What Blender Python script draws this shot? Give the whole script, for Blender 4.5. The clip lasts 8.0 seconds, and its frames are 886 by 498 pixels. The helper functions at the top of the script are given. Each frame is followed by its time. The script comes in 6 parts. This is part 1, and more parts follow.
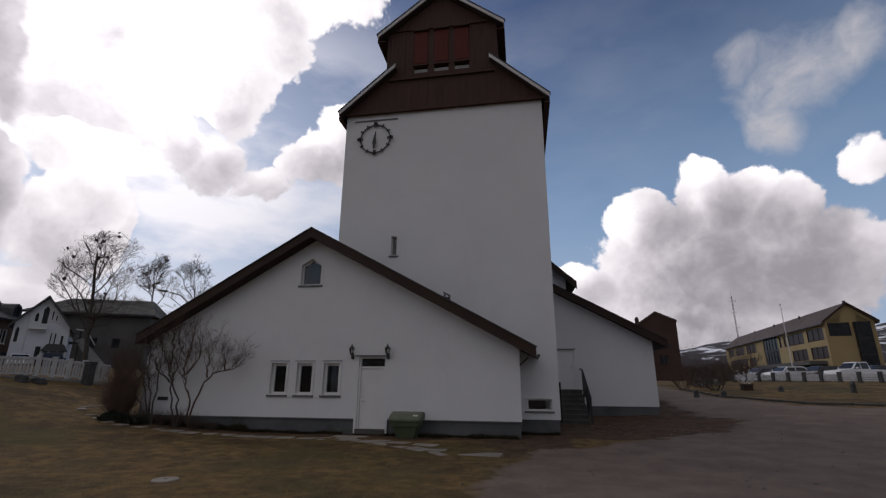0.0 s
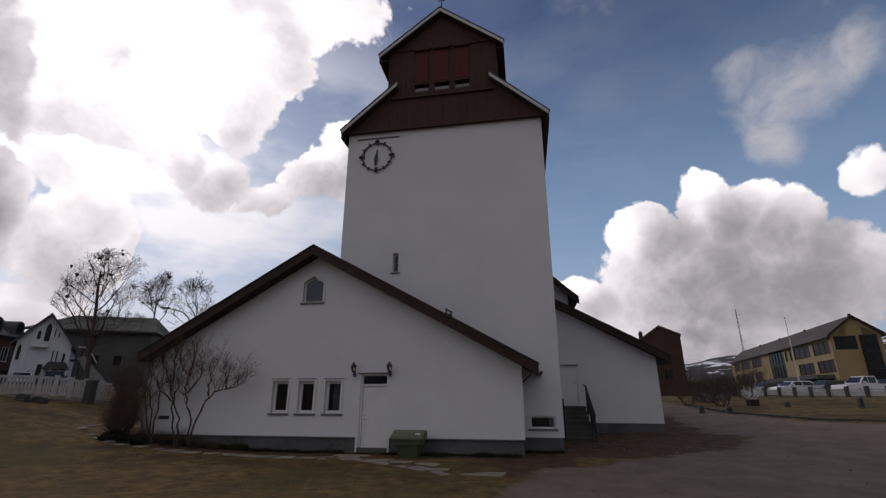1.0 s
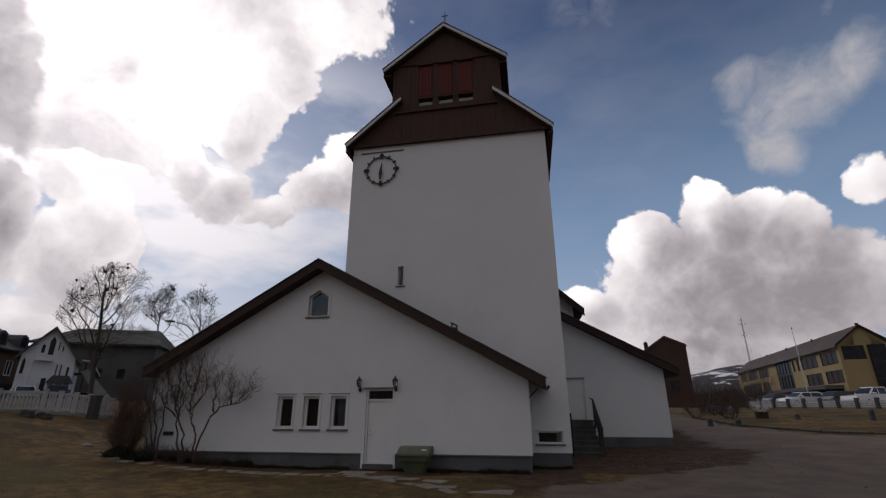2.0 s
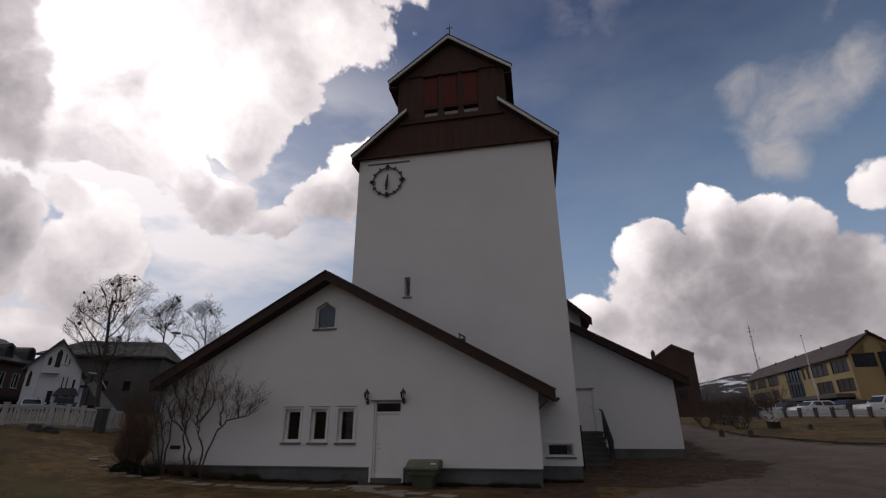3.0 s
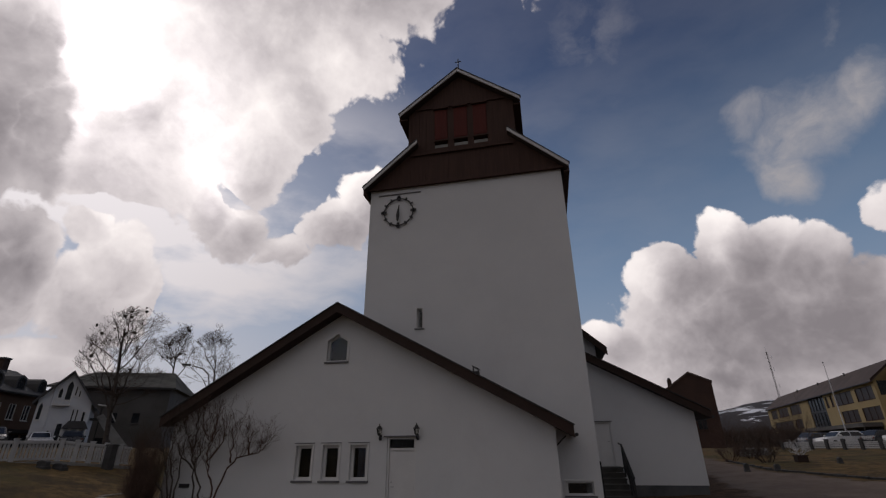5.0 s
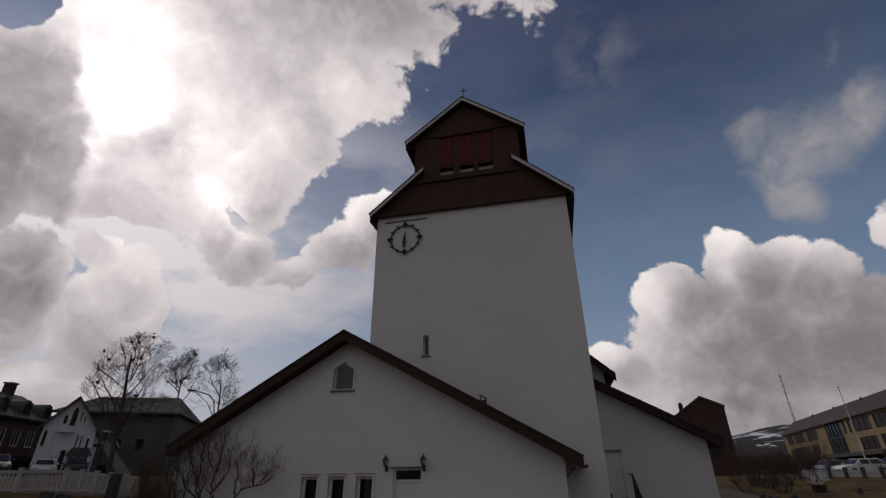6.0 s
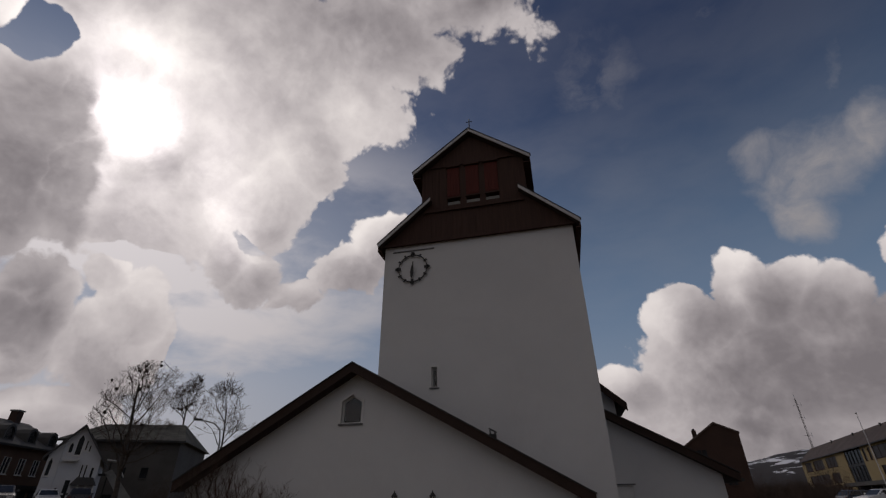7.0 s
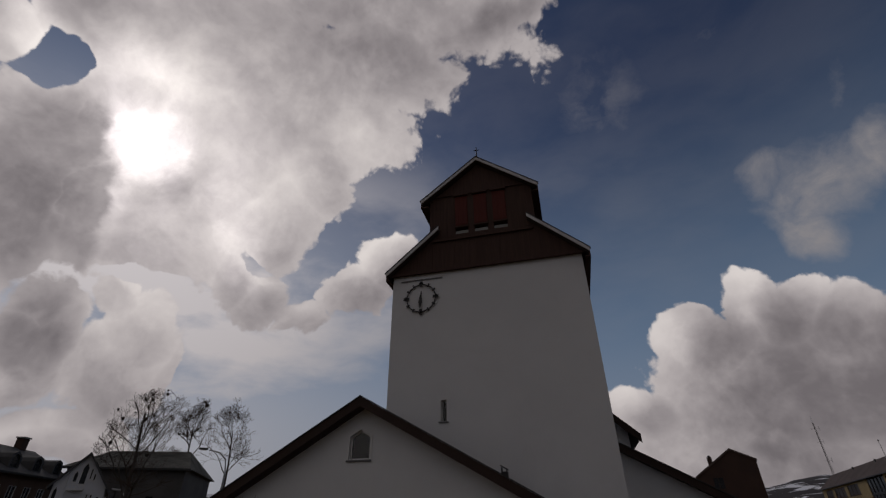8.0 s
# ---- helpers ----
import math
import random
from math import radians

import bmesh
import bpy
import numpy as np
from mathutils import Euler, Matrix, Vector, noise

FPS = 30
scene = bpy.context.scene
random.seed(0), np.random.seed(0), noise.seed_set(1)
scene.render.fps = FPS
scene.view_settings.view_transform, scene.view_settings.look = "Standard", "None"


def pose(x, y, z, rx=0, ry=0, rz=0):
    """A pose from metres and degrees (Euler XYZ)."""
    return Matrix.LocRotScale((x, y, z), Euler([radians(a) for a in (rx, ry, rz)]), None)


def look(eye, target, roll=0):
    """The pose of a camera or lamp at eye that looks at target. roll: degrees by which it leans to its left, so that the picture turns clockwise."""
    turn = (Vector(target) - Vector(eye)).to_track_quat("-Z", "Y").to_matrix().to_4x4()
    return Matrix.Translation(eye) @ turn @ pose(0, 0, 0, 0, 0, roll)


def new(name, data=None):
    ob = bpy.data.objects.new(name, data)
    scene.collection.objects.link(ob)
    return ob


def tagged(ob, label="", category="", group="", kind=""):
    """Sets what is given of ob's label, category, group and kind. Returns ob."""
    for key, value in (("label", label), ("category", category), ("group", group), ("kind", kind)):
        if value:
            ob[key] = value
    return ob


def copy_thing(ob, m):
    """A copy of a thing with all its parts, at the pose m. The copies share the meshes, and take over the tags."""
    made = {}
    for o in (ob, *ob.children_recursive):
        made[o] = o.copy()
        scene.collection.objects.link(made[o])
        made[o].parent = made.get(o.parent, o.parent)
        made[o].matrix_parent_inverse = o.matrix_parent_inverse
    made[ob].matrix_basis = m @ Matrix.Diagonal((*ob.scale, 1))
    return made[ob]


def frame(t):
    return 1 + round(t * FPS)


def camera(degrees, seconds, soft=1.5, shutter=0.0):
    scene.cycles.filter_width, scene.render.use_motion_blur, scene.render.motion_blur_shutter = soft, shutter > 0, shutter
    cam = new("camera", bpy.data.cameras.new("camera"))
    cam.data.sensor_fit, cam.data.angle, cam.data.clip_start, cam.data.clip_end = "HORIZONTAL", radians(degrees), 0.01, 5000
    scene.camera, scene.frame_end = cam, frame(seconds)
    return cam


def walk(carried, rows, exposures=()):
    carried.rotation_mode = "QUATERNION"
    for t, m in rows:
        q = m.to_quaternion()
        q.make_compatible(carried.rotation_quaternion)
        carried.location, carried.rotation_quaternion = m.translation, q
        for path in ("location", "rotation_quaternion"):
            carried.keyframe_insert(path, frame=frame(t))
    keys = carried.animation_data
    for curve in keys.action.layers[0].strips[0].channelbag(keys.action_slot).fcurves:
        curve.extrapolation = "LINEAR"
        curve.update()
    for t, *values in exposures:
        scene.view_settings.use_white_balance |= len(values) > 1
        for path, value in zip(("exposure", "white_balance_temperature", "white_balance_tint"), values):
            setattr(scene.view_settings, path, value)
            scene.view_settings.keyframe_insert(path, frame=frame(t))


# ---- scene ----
# The world is laid along the church: x along its front, y away from the camera's first stand, z up.
cam = camera(88.16, 8.0, soft=1.25)
# seconds, eye (x, y, z), yaw (to the left), pitch (up), roll
ROWS = [
    (0, 0.00, 0.00, 1.60, 9.73, 16.09, 0.32),
    (0.5, 0.02, -0.04, 1.61, 9.84, 17.08, 0.18),
    (1, 0.03, -0.06, 1.65, 10.01, 17.90, 0.06),
    (1.5, 0.00, -0.09, 1.70, 10.17, 18.59, -0.04),
    (3, -0.14, -0.09, 1.81, 10.90, 20.34, -0.42),
    (3.5, -0.20, -0.07, 1.83, 11.18, 20.94, -0.57),
    (4, -0.25, -0.06, 1.86, 11.43, 21.67, -0.64),
    (4.5, -0.26, -0.07, 1.91, 11.71, 22.55, -0.64),
    (6, -0.23, -0.22, 2.11, 12.83, 26.36, -0.54),
    (6.5, -0.23, -0.34, 2.21, 13.22, 27.76, -0.56),
    (7, -0.24, -0.44, 2.35, 13.65, 29.11, -0.52),
    (7.5, -0.26, -0.51, 2.53, 14.12, 30.42, -0.43),
    (8, -0.28, -0.56, 2.70, 14.58, 31.67, -0.40),
]
EXPOSURES = [(0.0, -0.4, 6350, 13), (1.5, -0.48, 6450, 13), (3.0, -0.63, 6600, 14), (4.5, -0.8, 6650, 14), (6.0, -1.05, 6650, 14), (7.0, -1.24, 6700, 14), (8.0, -1.5, 6700, 14)]
walk(cam, [(t, pose(x, y, z) @ pose(0, 0, 0, 0, 0, yaw) @ pose(0, 0, 0, 90 + pitch) @ pose(0, 0, 0, 0, 0, roll))
           for t, x, y, z, yaw, pitch, roll in ROWS], EXPOSURES)


# ---------------------------------------------------------------- light
def heading(az, el):
    """Unit vector for a compass angle (clockwise from +y) and an elevation, in degrees."""
    a, e = radians(az), radians(el)
    return Vector((math.sin(a) * math.cos(e), math.cos(a) * math.cos(e), math.sin(e)))


SUN_AZ, SUN_EL = -58.0, 38.5
SUN = heading(SUN_AZ, SUN_EL)
sun_data = bpy.data.lights.new("sun", "SUN")
sun_data.energy, sun_data.angle, sun_data.color = 0.3, radians(12), (1.0, 0.95, 0.88)
sun_lamp = new("sun", sun_data)
sun_lamp.matrix_world = look(SUN * 200, (0, 0, 0))


class Nodes:
    """Short hand for building node trees."""

    def __init__(self, tree):
        self.tree = tree

    def add(self, kind, inputs=None, operation=None, use_clamp=None, interpolation_type=None, data_type=None,
            vector_type=None, gradient_type=None, feature=None, node_tree=None):
        node = self.tree.nodes.new(kind)
        if operation:
            node.operation = operation
        if use_clamp:
            node.use_clamp = True
        if interpolation_type:
            node.interpolation_type = interpolation_type
        if data_type:
            node.data_type = data_type
        if vector_type:
            node.vector_type = vector_type
        if gradient_type:
            node.gradient_type = gradient_type
        if feature:
            node.feature = feature
        if node_tree:
            node.node_tree = node_tree
        for slot, v in (inputs or {}).items():
            if isinstance(v, bpy.types.NodeSocket):
                self.tree.links.new(v, node.inputs[slot])
            else:
                node.inputs[slot].default_value = v
        return node

    def math(self, op, a, b=0.0, clamp=False):
        return self.add("ShaderNodeMath", operation=op, use_clamp=clamp, inputs={0: a, 1: b}).outputs[0]

    def vec(self, op, a, b):
        n = self.add("ShaderNodeVectorMath", operation=op, inputs={0: a, 1: b})
        return n.outputs["Value"] if op == "DOT_PRODUCT" else n.outputs[0]

    def noise(self, vector, scale, detail=5.0, rough=0.55, distort=0.0):
        return self.add("ShaderNodeTexNoise", inputs={"Vector": vector, "Scale": scale, "Detail": detail, "Roughness": rough,
                                                      "Distortion": distort}).outputs["Fac"]

    def ramp(self, value, lo, hi, a=0.0, b=1.0, smooth=True):
        n = self.add("ShaderNodeMapRange", interpolation_type="SMOOTHSTEP" if smooth else "LINEAR",
                     inputs={0: value, 1: lo, 2: hi, 3: a, 4: b})
        return n.outputs[0]

    def mix(self, fac, a, b):
        n = self.add("ShaderNodeMix", data_type="RGBA")
        for slot, v in ((0, fac), (6, a), (7, b)):
            if isinstance(v, bpy.types.NodeSocket):
                self.tree.links.new(v, n.inputs[slot])
            else:
                n.inputs[slot].default_value = v if slot == 0 else (*v, 1.0)
        return n.outputs[2]


# clouds as soft lobes on the dome: compass angle, elevation, half width, half height (degrees), tilt, weight
SUNWARD_BANK = [
    (-36.9, 60.0, 22.5, 5.2, 0, 1.2), (-6.2, 58.6, 9.3, 3.4, 8, 1.1), (-44.0, 47.7, 17.4, 8.3, 0, 1.2),
    (-29.8, 52.4, 11.4, 5.7, 0, 1.1), (-16.6, 51.1, 2.8, 1.8, 0, 0.9), (-29.8, 46.1, 5.4, 4.3, -20, 1.1),
    (-34.2, 38.6, 4.6, 5.0, 20, 1.1), (-39.4, 33.5, 6.2, 5.6, 30, 1.1), (-52.2, 38.5, 10.6, 11.1, 0, 1.3),
    (-53.3, 28.5, 9.4, 7.0, 0, 1.2), (-62.1, 46.2, 9.0, 4.6, 0, 1.2), (-72.5, 41.3, 3.4, 2.7, 0, 1.0),
]
DARK_BANK = [
    (-64.3, 30.1, 5.5, 11.3, 0, 1.5), (-58.6, 17.5, 4.1, 5.7, 0, 1.1), (-57.9, 12.5, 4.5, 3.5, 0, 1.0),
    (-51.0, 14.3, 5.4, 6.0, 0, 1.1), (-53.0, 7.5, 5.7, 3.1, 0, 1.0),
]
LOW_PUFFS = [
    (-22.2, 29.8, 4.6, 3.6, 25, 1.05), (-27.3, 25.6, 5.7, 3.8, 20, 1.0), (-34.0, 22.2, 3.9, 2.4, 0, 0.9),
    (-39.2, 24.2, 3.7, 4.0, 0, 0.95), (-43.2, 26.7, 3.2, 4.5, 0, 1.0), (-50.0, 17.8, 4.1, 5.2, 0, 1.05),
    (-53.1, 21.2, 2.8, 2.3, 0, 1.0), (-46.1, 15.6, 1.4, 3.2, 0, 0.8),
]
CUMULUS = [
    (21.3, 20.2, 3.1, 3.8, 0, 1.1), (14.7, 17.6, 3.8, 4.4, 0, 1.1), (6.9, 12.5, 2.7, 2.5, 0, 1.0),
    (25.4, 18.3, 4.3, 3.8, 0, 1.1), (29.6, 17.1, 3.2, 3.6, 0, 1.1), (18.7, 11.9, 11.2, 7.0, 0, 1.2),
    (13.6, 7.7, 9.9, 5.4, 0, 1.15), (27.3, 11.3, 9.5, 6.7, 0, 1.2), (36.0, 19.9, 2.1, 3.3, 0, 0.8),
    (20.1, 6.2, 8.4, 3.4, 0, 1.1), (28.7, 9.7, 6.5, 4.8, 0, 1.1),
]
GAPS = [
    (-67.6, 40.9, 2.1, 2.6, 0, 1.1), (-40.9, 28.2, 2.5, 1.0, -20, 0.55), (-52.0, 23.5, 3.4, 0.9, 0, 0.6),
]
# where the sun shines through, lit sides, and hearts too thick for the light to pass
SUN_CORE = [
    (-56.5, 36.8, 4.2, 3.8, 0, 1.7), (-52.8, 35.1, 11.9, 11.7, -20, 0.26), (-56.9, 33.5, 1.9, 6.8, 0, 0.4),
    (-43.2, 31.3, 2.4, 7.0, 25, 0.35), (-58.9, 42.1, 4.4, 4.4, 0, 0.4), (-71.2, 41.7, 2.7, 2.3, 0, 0.25),
]
BRIGHT = [
    (-50.4, 34.0, 10.2, 10.8, 0, 0.3), (-42.4, 30.9, 4.2, 5.8, -30, 0.2), (-32.6, 47.2, 7.1, 3.8, 0, 0.25),
    (-27.3, 44.3, 4.0, 3.3, 0, 0.3), (-35.7, 37.7, 3.9, 4.0, 0, 0.25), (-50.2, 18.9, 4.4, 5.2, 0, 0.35),
    (-22.4, 31.6, 4.9, 2.4, 25, 0.4), (-71.9, 41.2, 2.6, 2.3, 0, 0.5), (-58.1, 44.5, 7.0, 4.3, 0, 0.35),
    (-46.0, 43.9, 23.6, 15.5, 0, 0.22),
]
BRIGHT_EAST = [
    (12.3, 18.7, 3.1, 4.0, 20, 0.36), (21.6, 23.1, 3.4, 2.3, 0, 0.42), (6.5, 13.6, 2.6, 2.2, 0, 0.32),
    (27.8, 20.7, 3.3, 1.8, 0, 0.26), (31.0, 18.8, 2.2, 2.0, 0, 0.2), (11.8, 5.7, 7.5, 3.1, 0, 0.12),
    (11.2, 13.7, 4.3, 3.9, 0, 0.15), (34.7, 22.3, 1.5, 1.5, 0, 0.15),
]
THICK = [
    (-35.0, 55.5, 19.5, 2.8, 0, 0.3), (-2.8, 57.7, 6.8, 1.9, 8, 0.36), (-52.0, 33.1, 2.3, 2.4, 0, 0.3),
    (-58.6, 17.5, 3.9, 3.6, 0, 0.15), (-21.9, 24.9, 5.5, 2.1, 20, 0.14), (-40.3, 42.1, 3.7, 2.5, 0, 0.15),
    (-49.2, 47.4, 3.4, 2.3, 0, 0.15),
]
DRIFT = [
    (-64.9, 29.3, 4.6, 9.2, 0, 1.0), (-62.0, 33.7, 2.2, 4.6, 0, 1.0), (-59.1, 28.9, 1.9, 5.0, 0, 1.0),
    (-59.7, 22.2, 3.6, 5.8, 0, 1.0), (-57.9, 14.5, 4.3, 3.6, 0, 0.8),
]
THICK_EAST = [
    (24.0, 14.7, 6.0, 3.7, 0, 0.16), (19.4, 6.9, 2.1, 0.9, 0, 0.26), (25.6, 10.8, 5.1, 3.5, 0, 0.16),
    (22.5, 11.8, 14.7, 10.9, 0, 0.4),
]
# thin high cloud
HIGH_PATCH = [
    (11.9, 45.6, 5.2, 5.8, 0, 1.0), (10.0, 50.6, 4.3, 2.4, -20, 0.55), (13.3, 39.9, 2.4, 4.4, 10, 0.35),
]
SCRAP = [
    (30.9, 29.5, 4.7, 4.2, 30, 1.0), (29.2, 25.6, 2.5, 3.1, 0, 1.0), (27.4, 32.6, 2.7, 2.6, 0, 0.8),
    (36.8, 30.3, 4.3, 2.6, 40, 0.75), (37.4, 37.0, 5.4, 1.3, 60, 0.25),
]


def lobe(n, v, az, el, w, h, tilt, amp):
    turn = look((0, 0, 0), heading(az, el)).to_3x3() @ Matrix.Rotation(radians(tilt), 3, "Z")
    m = n.add("ShaderNodeMapping", vector_type="TEXTURE", inputs={
        "Vector": v, "Location": heading(az, el), "Rotation": turn.to_euler(), "Scale": (radians(w * 1.5), radians(h * 1.5), 1.0)})
    g = n.add("ShaderNodeTexGradient", gradient_type="SPHERICAL", inputs={"Vector": m.outputs[0]}).outputs["Fac"]
    return n.math("MULTIPLY", n.ramp(g, 0.0, 0.85), amp)


def lobes(n, v, rows):
    total = lobe(n, v, *rows[0])
    for row in rows[1:]:
        total = n.math("MAXIMUM", total, lobe(n, v, *row))
    return total


def stir(n, v, scale, amount, detail=3.0):
    wob = n.add("ShaderNodeTexNoise", inputs={"Vector": v, "Scale": scale, "Detail": detail}).outputs["Color"]
    return n.vec("ADD", v, n.vec("MULTIPLY", n.vec("SUBTRACT", wob, (0.5, 0.5, 0.5)), (amount, amount, amount)))


def lobe_sum(n, v, rows):
    total = lobe(n, v, *rows[0])
    for row in rows[1:]:
        total = n.math("ADD", total, lobe(n, v, *row))
    return total


def triple(n, value):
    return n.add("ShaderNodeCombineXYZ", inputs={0: value, 1: value, 2: value}).outputs[0]


def cloud_group():
    tree = bpy.data.node_groups.new("cloud_field", "ShaderNodeTree")
    tree.interface.new_socket("Vector", in_out="INPUT", socket_type="NodeSocketVector")
    tree.interface.new_socket("Field", in_out="OUTPUT", socket_type="NodeSocketFloat")
    n = Nodes(tree)
    v = n.add("NodeGroupInput").outputs[0]
    v2 = stir(n, stir(n, v, 4.5, 0.09, 3.0), 15.0, 0.035, 5.0)
    total = n.math("MAXIMUM", lobes(n, v2, SUNWARD_BANK + DARK_BANK), lobes(n, v2, LOW_PUFFS + CUMULUS))
    for row in GAPS:
        total = n.math("SUBTRACT", total, lobe(n, v2, *row))
    # unseen loose clouds added on the dome behind the camera, tuned to the wall light
    rest = n.math("MULTIPLY", n.ramp(n.add("ShaderNodeSeparateXYZ", inputs={0: v}).outputs[1], 0.25, -0.15), 0.53)
    total = n.math("MAXIMUM", total, rest)
    detail = n.math("MULTIPLY", n.math("SUBTRACT", n.noise(v, 4.6, 12.0, 0.64, 0.0), 0.5), 1.15)
    for scale, amount in ((10.0, 0.34), (23.0, 0.30), (52.0, 0.2), (115.0, 0.1)):
        puff = n.add("ShaderNodeTexVoronoi", feature="SMOOTH_F1", inputs={"Vector": v2, "Scale": scale, "Smoothness": 0.8}).outputs["Distance"]
        detail = n.math("ADD", detail, n.math("MULTIPLY", n.math("SUBTRACT", 0.42, puff), amount))
    # no scraps of cloud where there is no lobe
    detail = n.math("MULTIPLY", detail, n.ramp(total, 0.0, 0.3, 0.3, 1.0))
    out = n.math("ADD", n.math("SUBTRACT", total, 0.33), detail)
    tree.links.new(out, n.add("NodeGroupOutput").inputs[0])
    return tree


def make_world():
    world = bpy.data.worlds.new("world")
    scene.world = world
    world.use_nodes = True
    tree = world.node_tree
    tree.nodes.clear()
    n = Nodes(tree)
    sky = n.add("ShaderNodeTexSky")
    sky.sky_type, sky.sun_disc = "NISHITA", False
    sky.sun_elevation, sky.sun_rotation = radians(SUN_EL), radians(SUN_AZ)
    sky.air_density, sky.dust_density, sky.ozone_density = 1.0, 0.4, 2.5
    v = n.add("ShaderNodeTexCoord").outputs["Generated"]
    up = n.add("ShaderNodeSeparateXYZ", inputs={0: v}).outputs[2]
    field = cloud_group()
    here = n.add("ShaderNodeGroup", node_tree=field, inputs={0: v}).outputs[0]
    there = n.add("ShaderNodeGroup", node_tree=field, inputs={0: n.vec("ADD", v, tuple(SUN * 0.06))}).outputs[0]
    cover = n.ramp(here, -0.03, 0.14)
    near_sun = n.math("MAXIMUM", n.vec("DOT_PRODUCT", v, tuple(SUN)), 0.0)
    glow = n.math("POWER", near_sun, 5.0)
    # folds: warped copies of the direction keep the shading ragged
    v3 = stir(n, stir(n, v, 5.0, 0.08), 16.0, 0.05, 6.0)
    bright = n.math("ADD", lobe_sum(n, v3, BRIGHT), lobe_sum(n, v3, BRIGHT_EAST))
    heart = n.math("ADD", lobe_sum(n, v3, THICK), lobe_sum(n, v3, THICK_EAST))
    core = lobe_sum(n, v3, SUN_CORE)
    # the dark cloud drifting before the sun has a firm edge
    v5 = stir(n, stir(n, v, 6.0, 0.07, 3.0), 20.0, 0.05, 6.0)
    drift = n.ramp(n.math("ADD", lobes(n, v5, DRIFT), n.math("MULTIPLY", n.math("SUBTRACT", n.noise(v5, 8.0, 9.0, 0.62), 0.5), 0.5)), 0.12, 0.72)
    lit = n.math("MULTIPLY", n.math("SUBTRACT", here, there), 0.6)
    thin = n.math("MULTIPLY", n.ramp(here, 0.7, 0.06), 0.30)
    folds = n.math("MULTIPLY", n.math("SUBTRACT", n.noise(v3, 4.0, 10.0, 0.60), 0.5), 0.62)
    fine_folds = n.math("MULTIPLY", n.math("SUBTRACT", n.noise(v3, 15.0, 8.0, 0.6), 0.5), 0.26)
    shade = n.math("ADD", n.math("ADD", 0.25, thin), n.math("ADD", lit, n.math("ADD", folds, fine_folds)))
    shade = n.math("SUBTRACT", n.math("ADD", shade, bright), n.math("ADD", heart, n.math("MULTIPLY", drift, 0.34)))
    shade = n.ramp(shade, -0.35, 1.25, 0.0, 1.0, smooth=False)
    tint = n.mix(shade, (0.965, 0.90, 0.955), (1.0, 0.965, 0.935))
    light = n.math("ADD", 0.44, n.math("MULTIPLY", n.math("POWER", shade, 1.25), 1.5))
    # cloud dimmed away from the sun and behind the camera to darken the walls
    onward = n.ramp(n.vec("DOT_PRODUCT", v, tuple(SUN)), -0.55, 0.25, 0.5, 1.0)
    onward = n.math("MULTIPLY", onward, n.ramp(n.add("ShaderNodeSeparateXYZ", inputs={0: v}).outputs[1], 0.25, -0.2, 1.0, 0.62))
    light = n.math("MULTIPLY", light, onward)
    core = n.math("MULTIPLY", core, n.math("SUBTRACT", 1.0, n.math("MULTIPLY", drift, 0.93)))
    light = n.math("ADD", light, n.math("MULTIPLY", core, n.ramp(n.noise(v3, 8.0, 6.0, 0.6), 0.3, 0.7, 0.8, 2.2)))
    body = n.vec("MULTIPLY", tint, triple(n, light))
    streak = n.vec("MULTIPLY", stir(n, v, 3.0, 0.1), (1.0, 1.0, 2.6))
    wisp = n.ramp(n.noise(streak, 2.6, 7.0, 0.55, 0.0), 0.36, 0.70)
    haze = n.ramp(up, 0.46, 0.0)
    veil = n.math("MULTIPLY", n.math("ADD", n.math("MULTIPLY", wisp, 0.95), 0.3), n.math("ADD", 0.08, n.math("MULTIPLY", n.math("MULTIPLY", glow, n.ramp(up, 0.74, 0.42)), 1.4)), clamp=True)
    veil = n.math("MAXIMUM", veil, n.math("MULTIPLY", haze, n.math("ADD", 0.38, n.math("MULTIPLY", glow, 1.2))), clamp=True)
    v4 = stir(n, stir(n, v, 5.0, 0.06, 2.0), 14.0, 0.06, 6.0)
    patch = n.math("MULTIPLY", lobes(n, v4, HIGH_PATCH), n.ramp(n.noise(v4, 8.0, 7.0, 0.6), 0.25, 0.75))
    veil = n.math("MAXIMUM", veil, n.math("MULTIPLY", patch, 0.34), clamp=True)
    scrap = n.ramp(n.math("ADD", lobes(n, v4, SCRAP), n.math("MULTIPLY", n.math("SUBTRACT", n.noise(v4, 7.0, 10.0, 0.64), 0.5), 1.3)), 0.0, 1.1)
    veil = n.math("MAXIMUM", veil, n.math("MULTIPLY", scrap, n.ramp(n.noise(v4, 9.0, 8.0, 0.62), 0.25, 0.72, 0.2, 1.0)), clamp=True)
    blue = n.vec("MULTIPLY", sky.outputs[0], (0.031, 0.043, 0.061))
    low = n.ramp(up, 0.80, 0.10, 0.0, 0.72)
    pale = n.mix(low, (0, 0, 0), (0.39, 0.61, 0.88))
    tree.links.new(blue, pale.node.inputs[6])
    white = n.math("ADD", 0.70, n.math("MULTIPLY", glow, 1.0))
    white = n.vec("MULTIPLY", (0.98, 0.955, 0.98), triple(n, white))
    clear = n.mix(veil, (0, 0, 0), (0, 0, 0))
    tree.links.new(pale, clear.node.inputs[6])
    tree.links.new(white, clear.node.inputs[7])
    final = n.mix(cover, (0, 0, 0), (0, 0, 0))
    tree.links.new(clear, final.node.inputs[6])
    tree.links.new(body, final.node.inputs[7])
    bg = n.add("ShaderNodeBackground", inputs={"Color": final, "Strength": 1.0})
    tree.links.new(bg.outputs[0], n.add("ShaderNodeOutputWorld").inputs[0])


make_world()


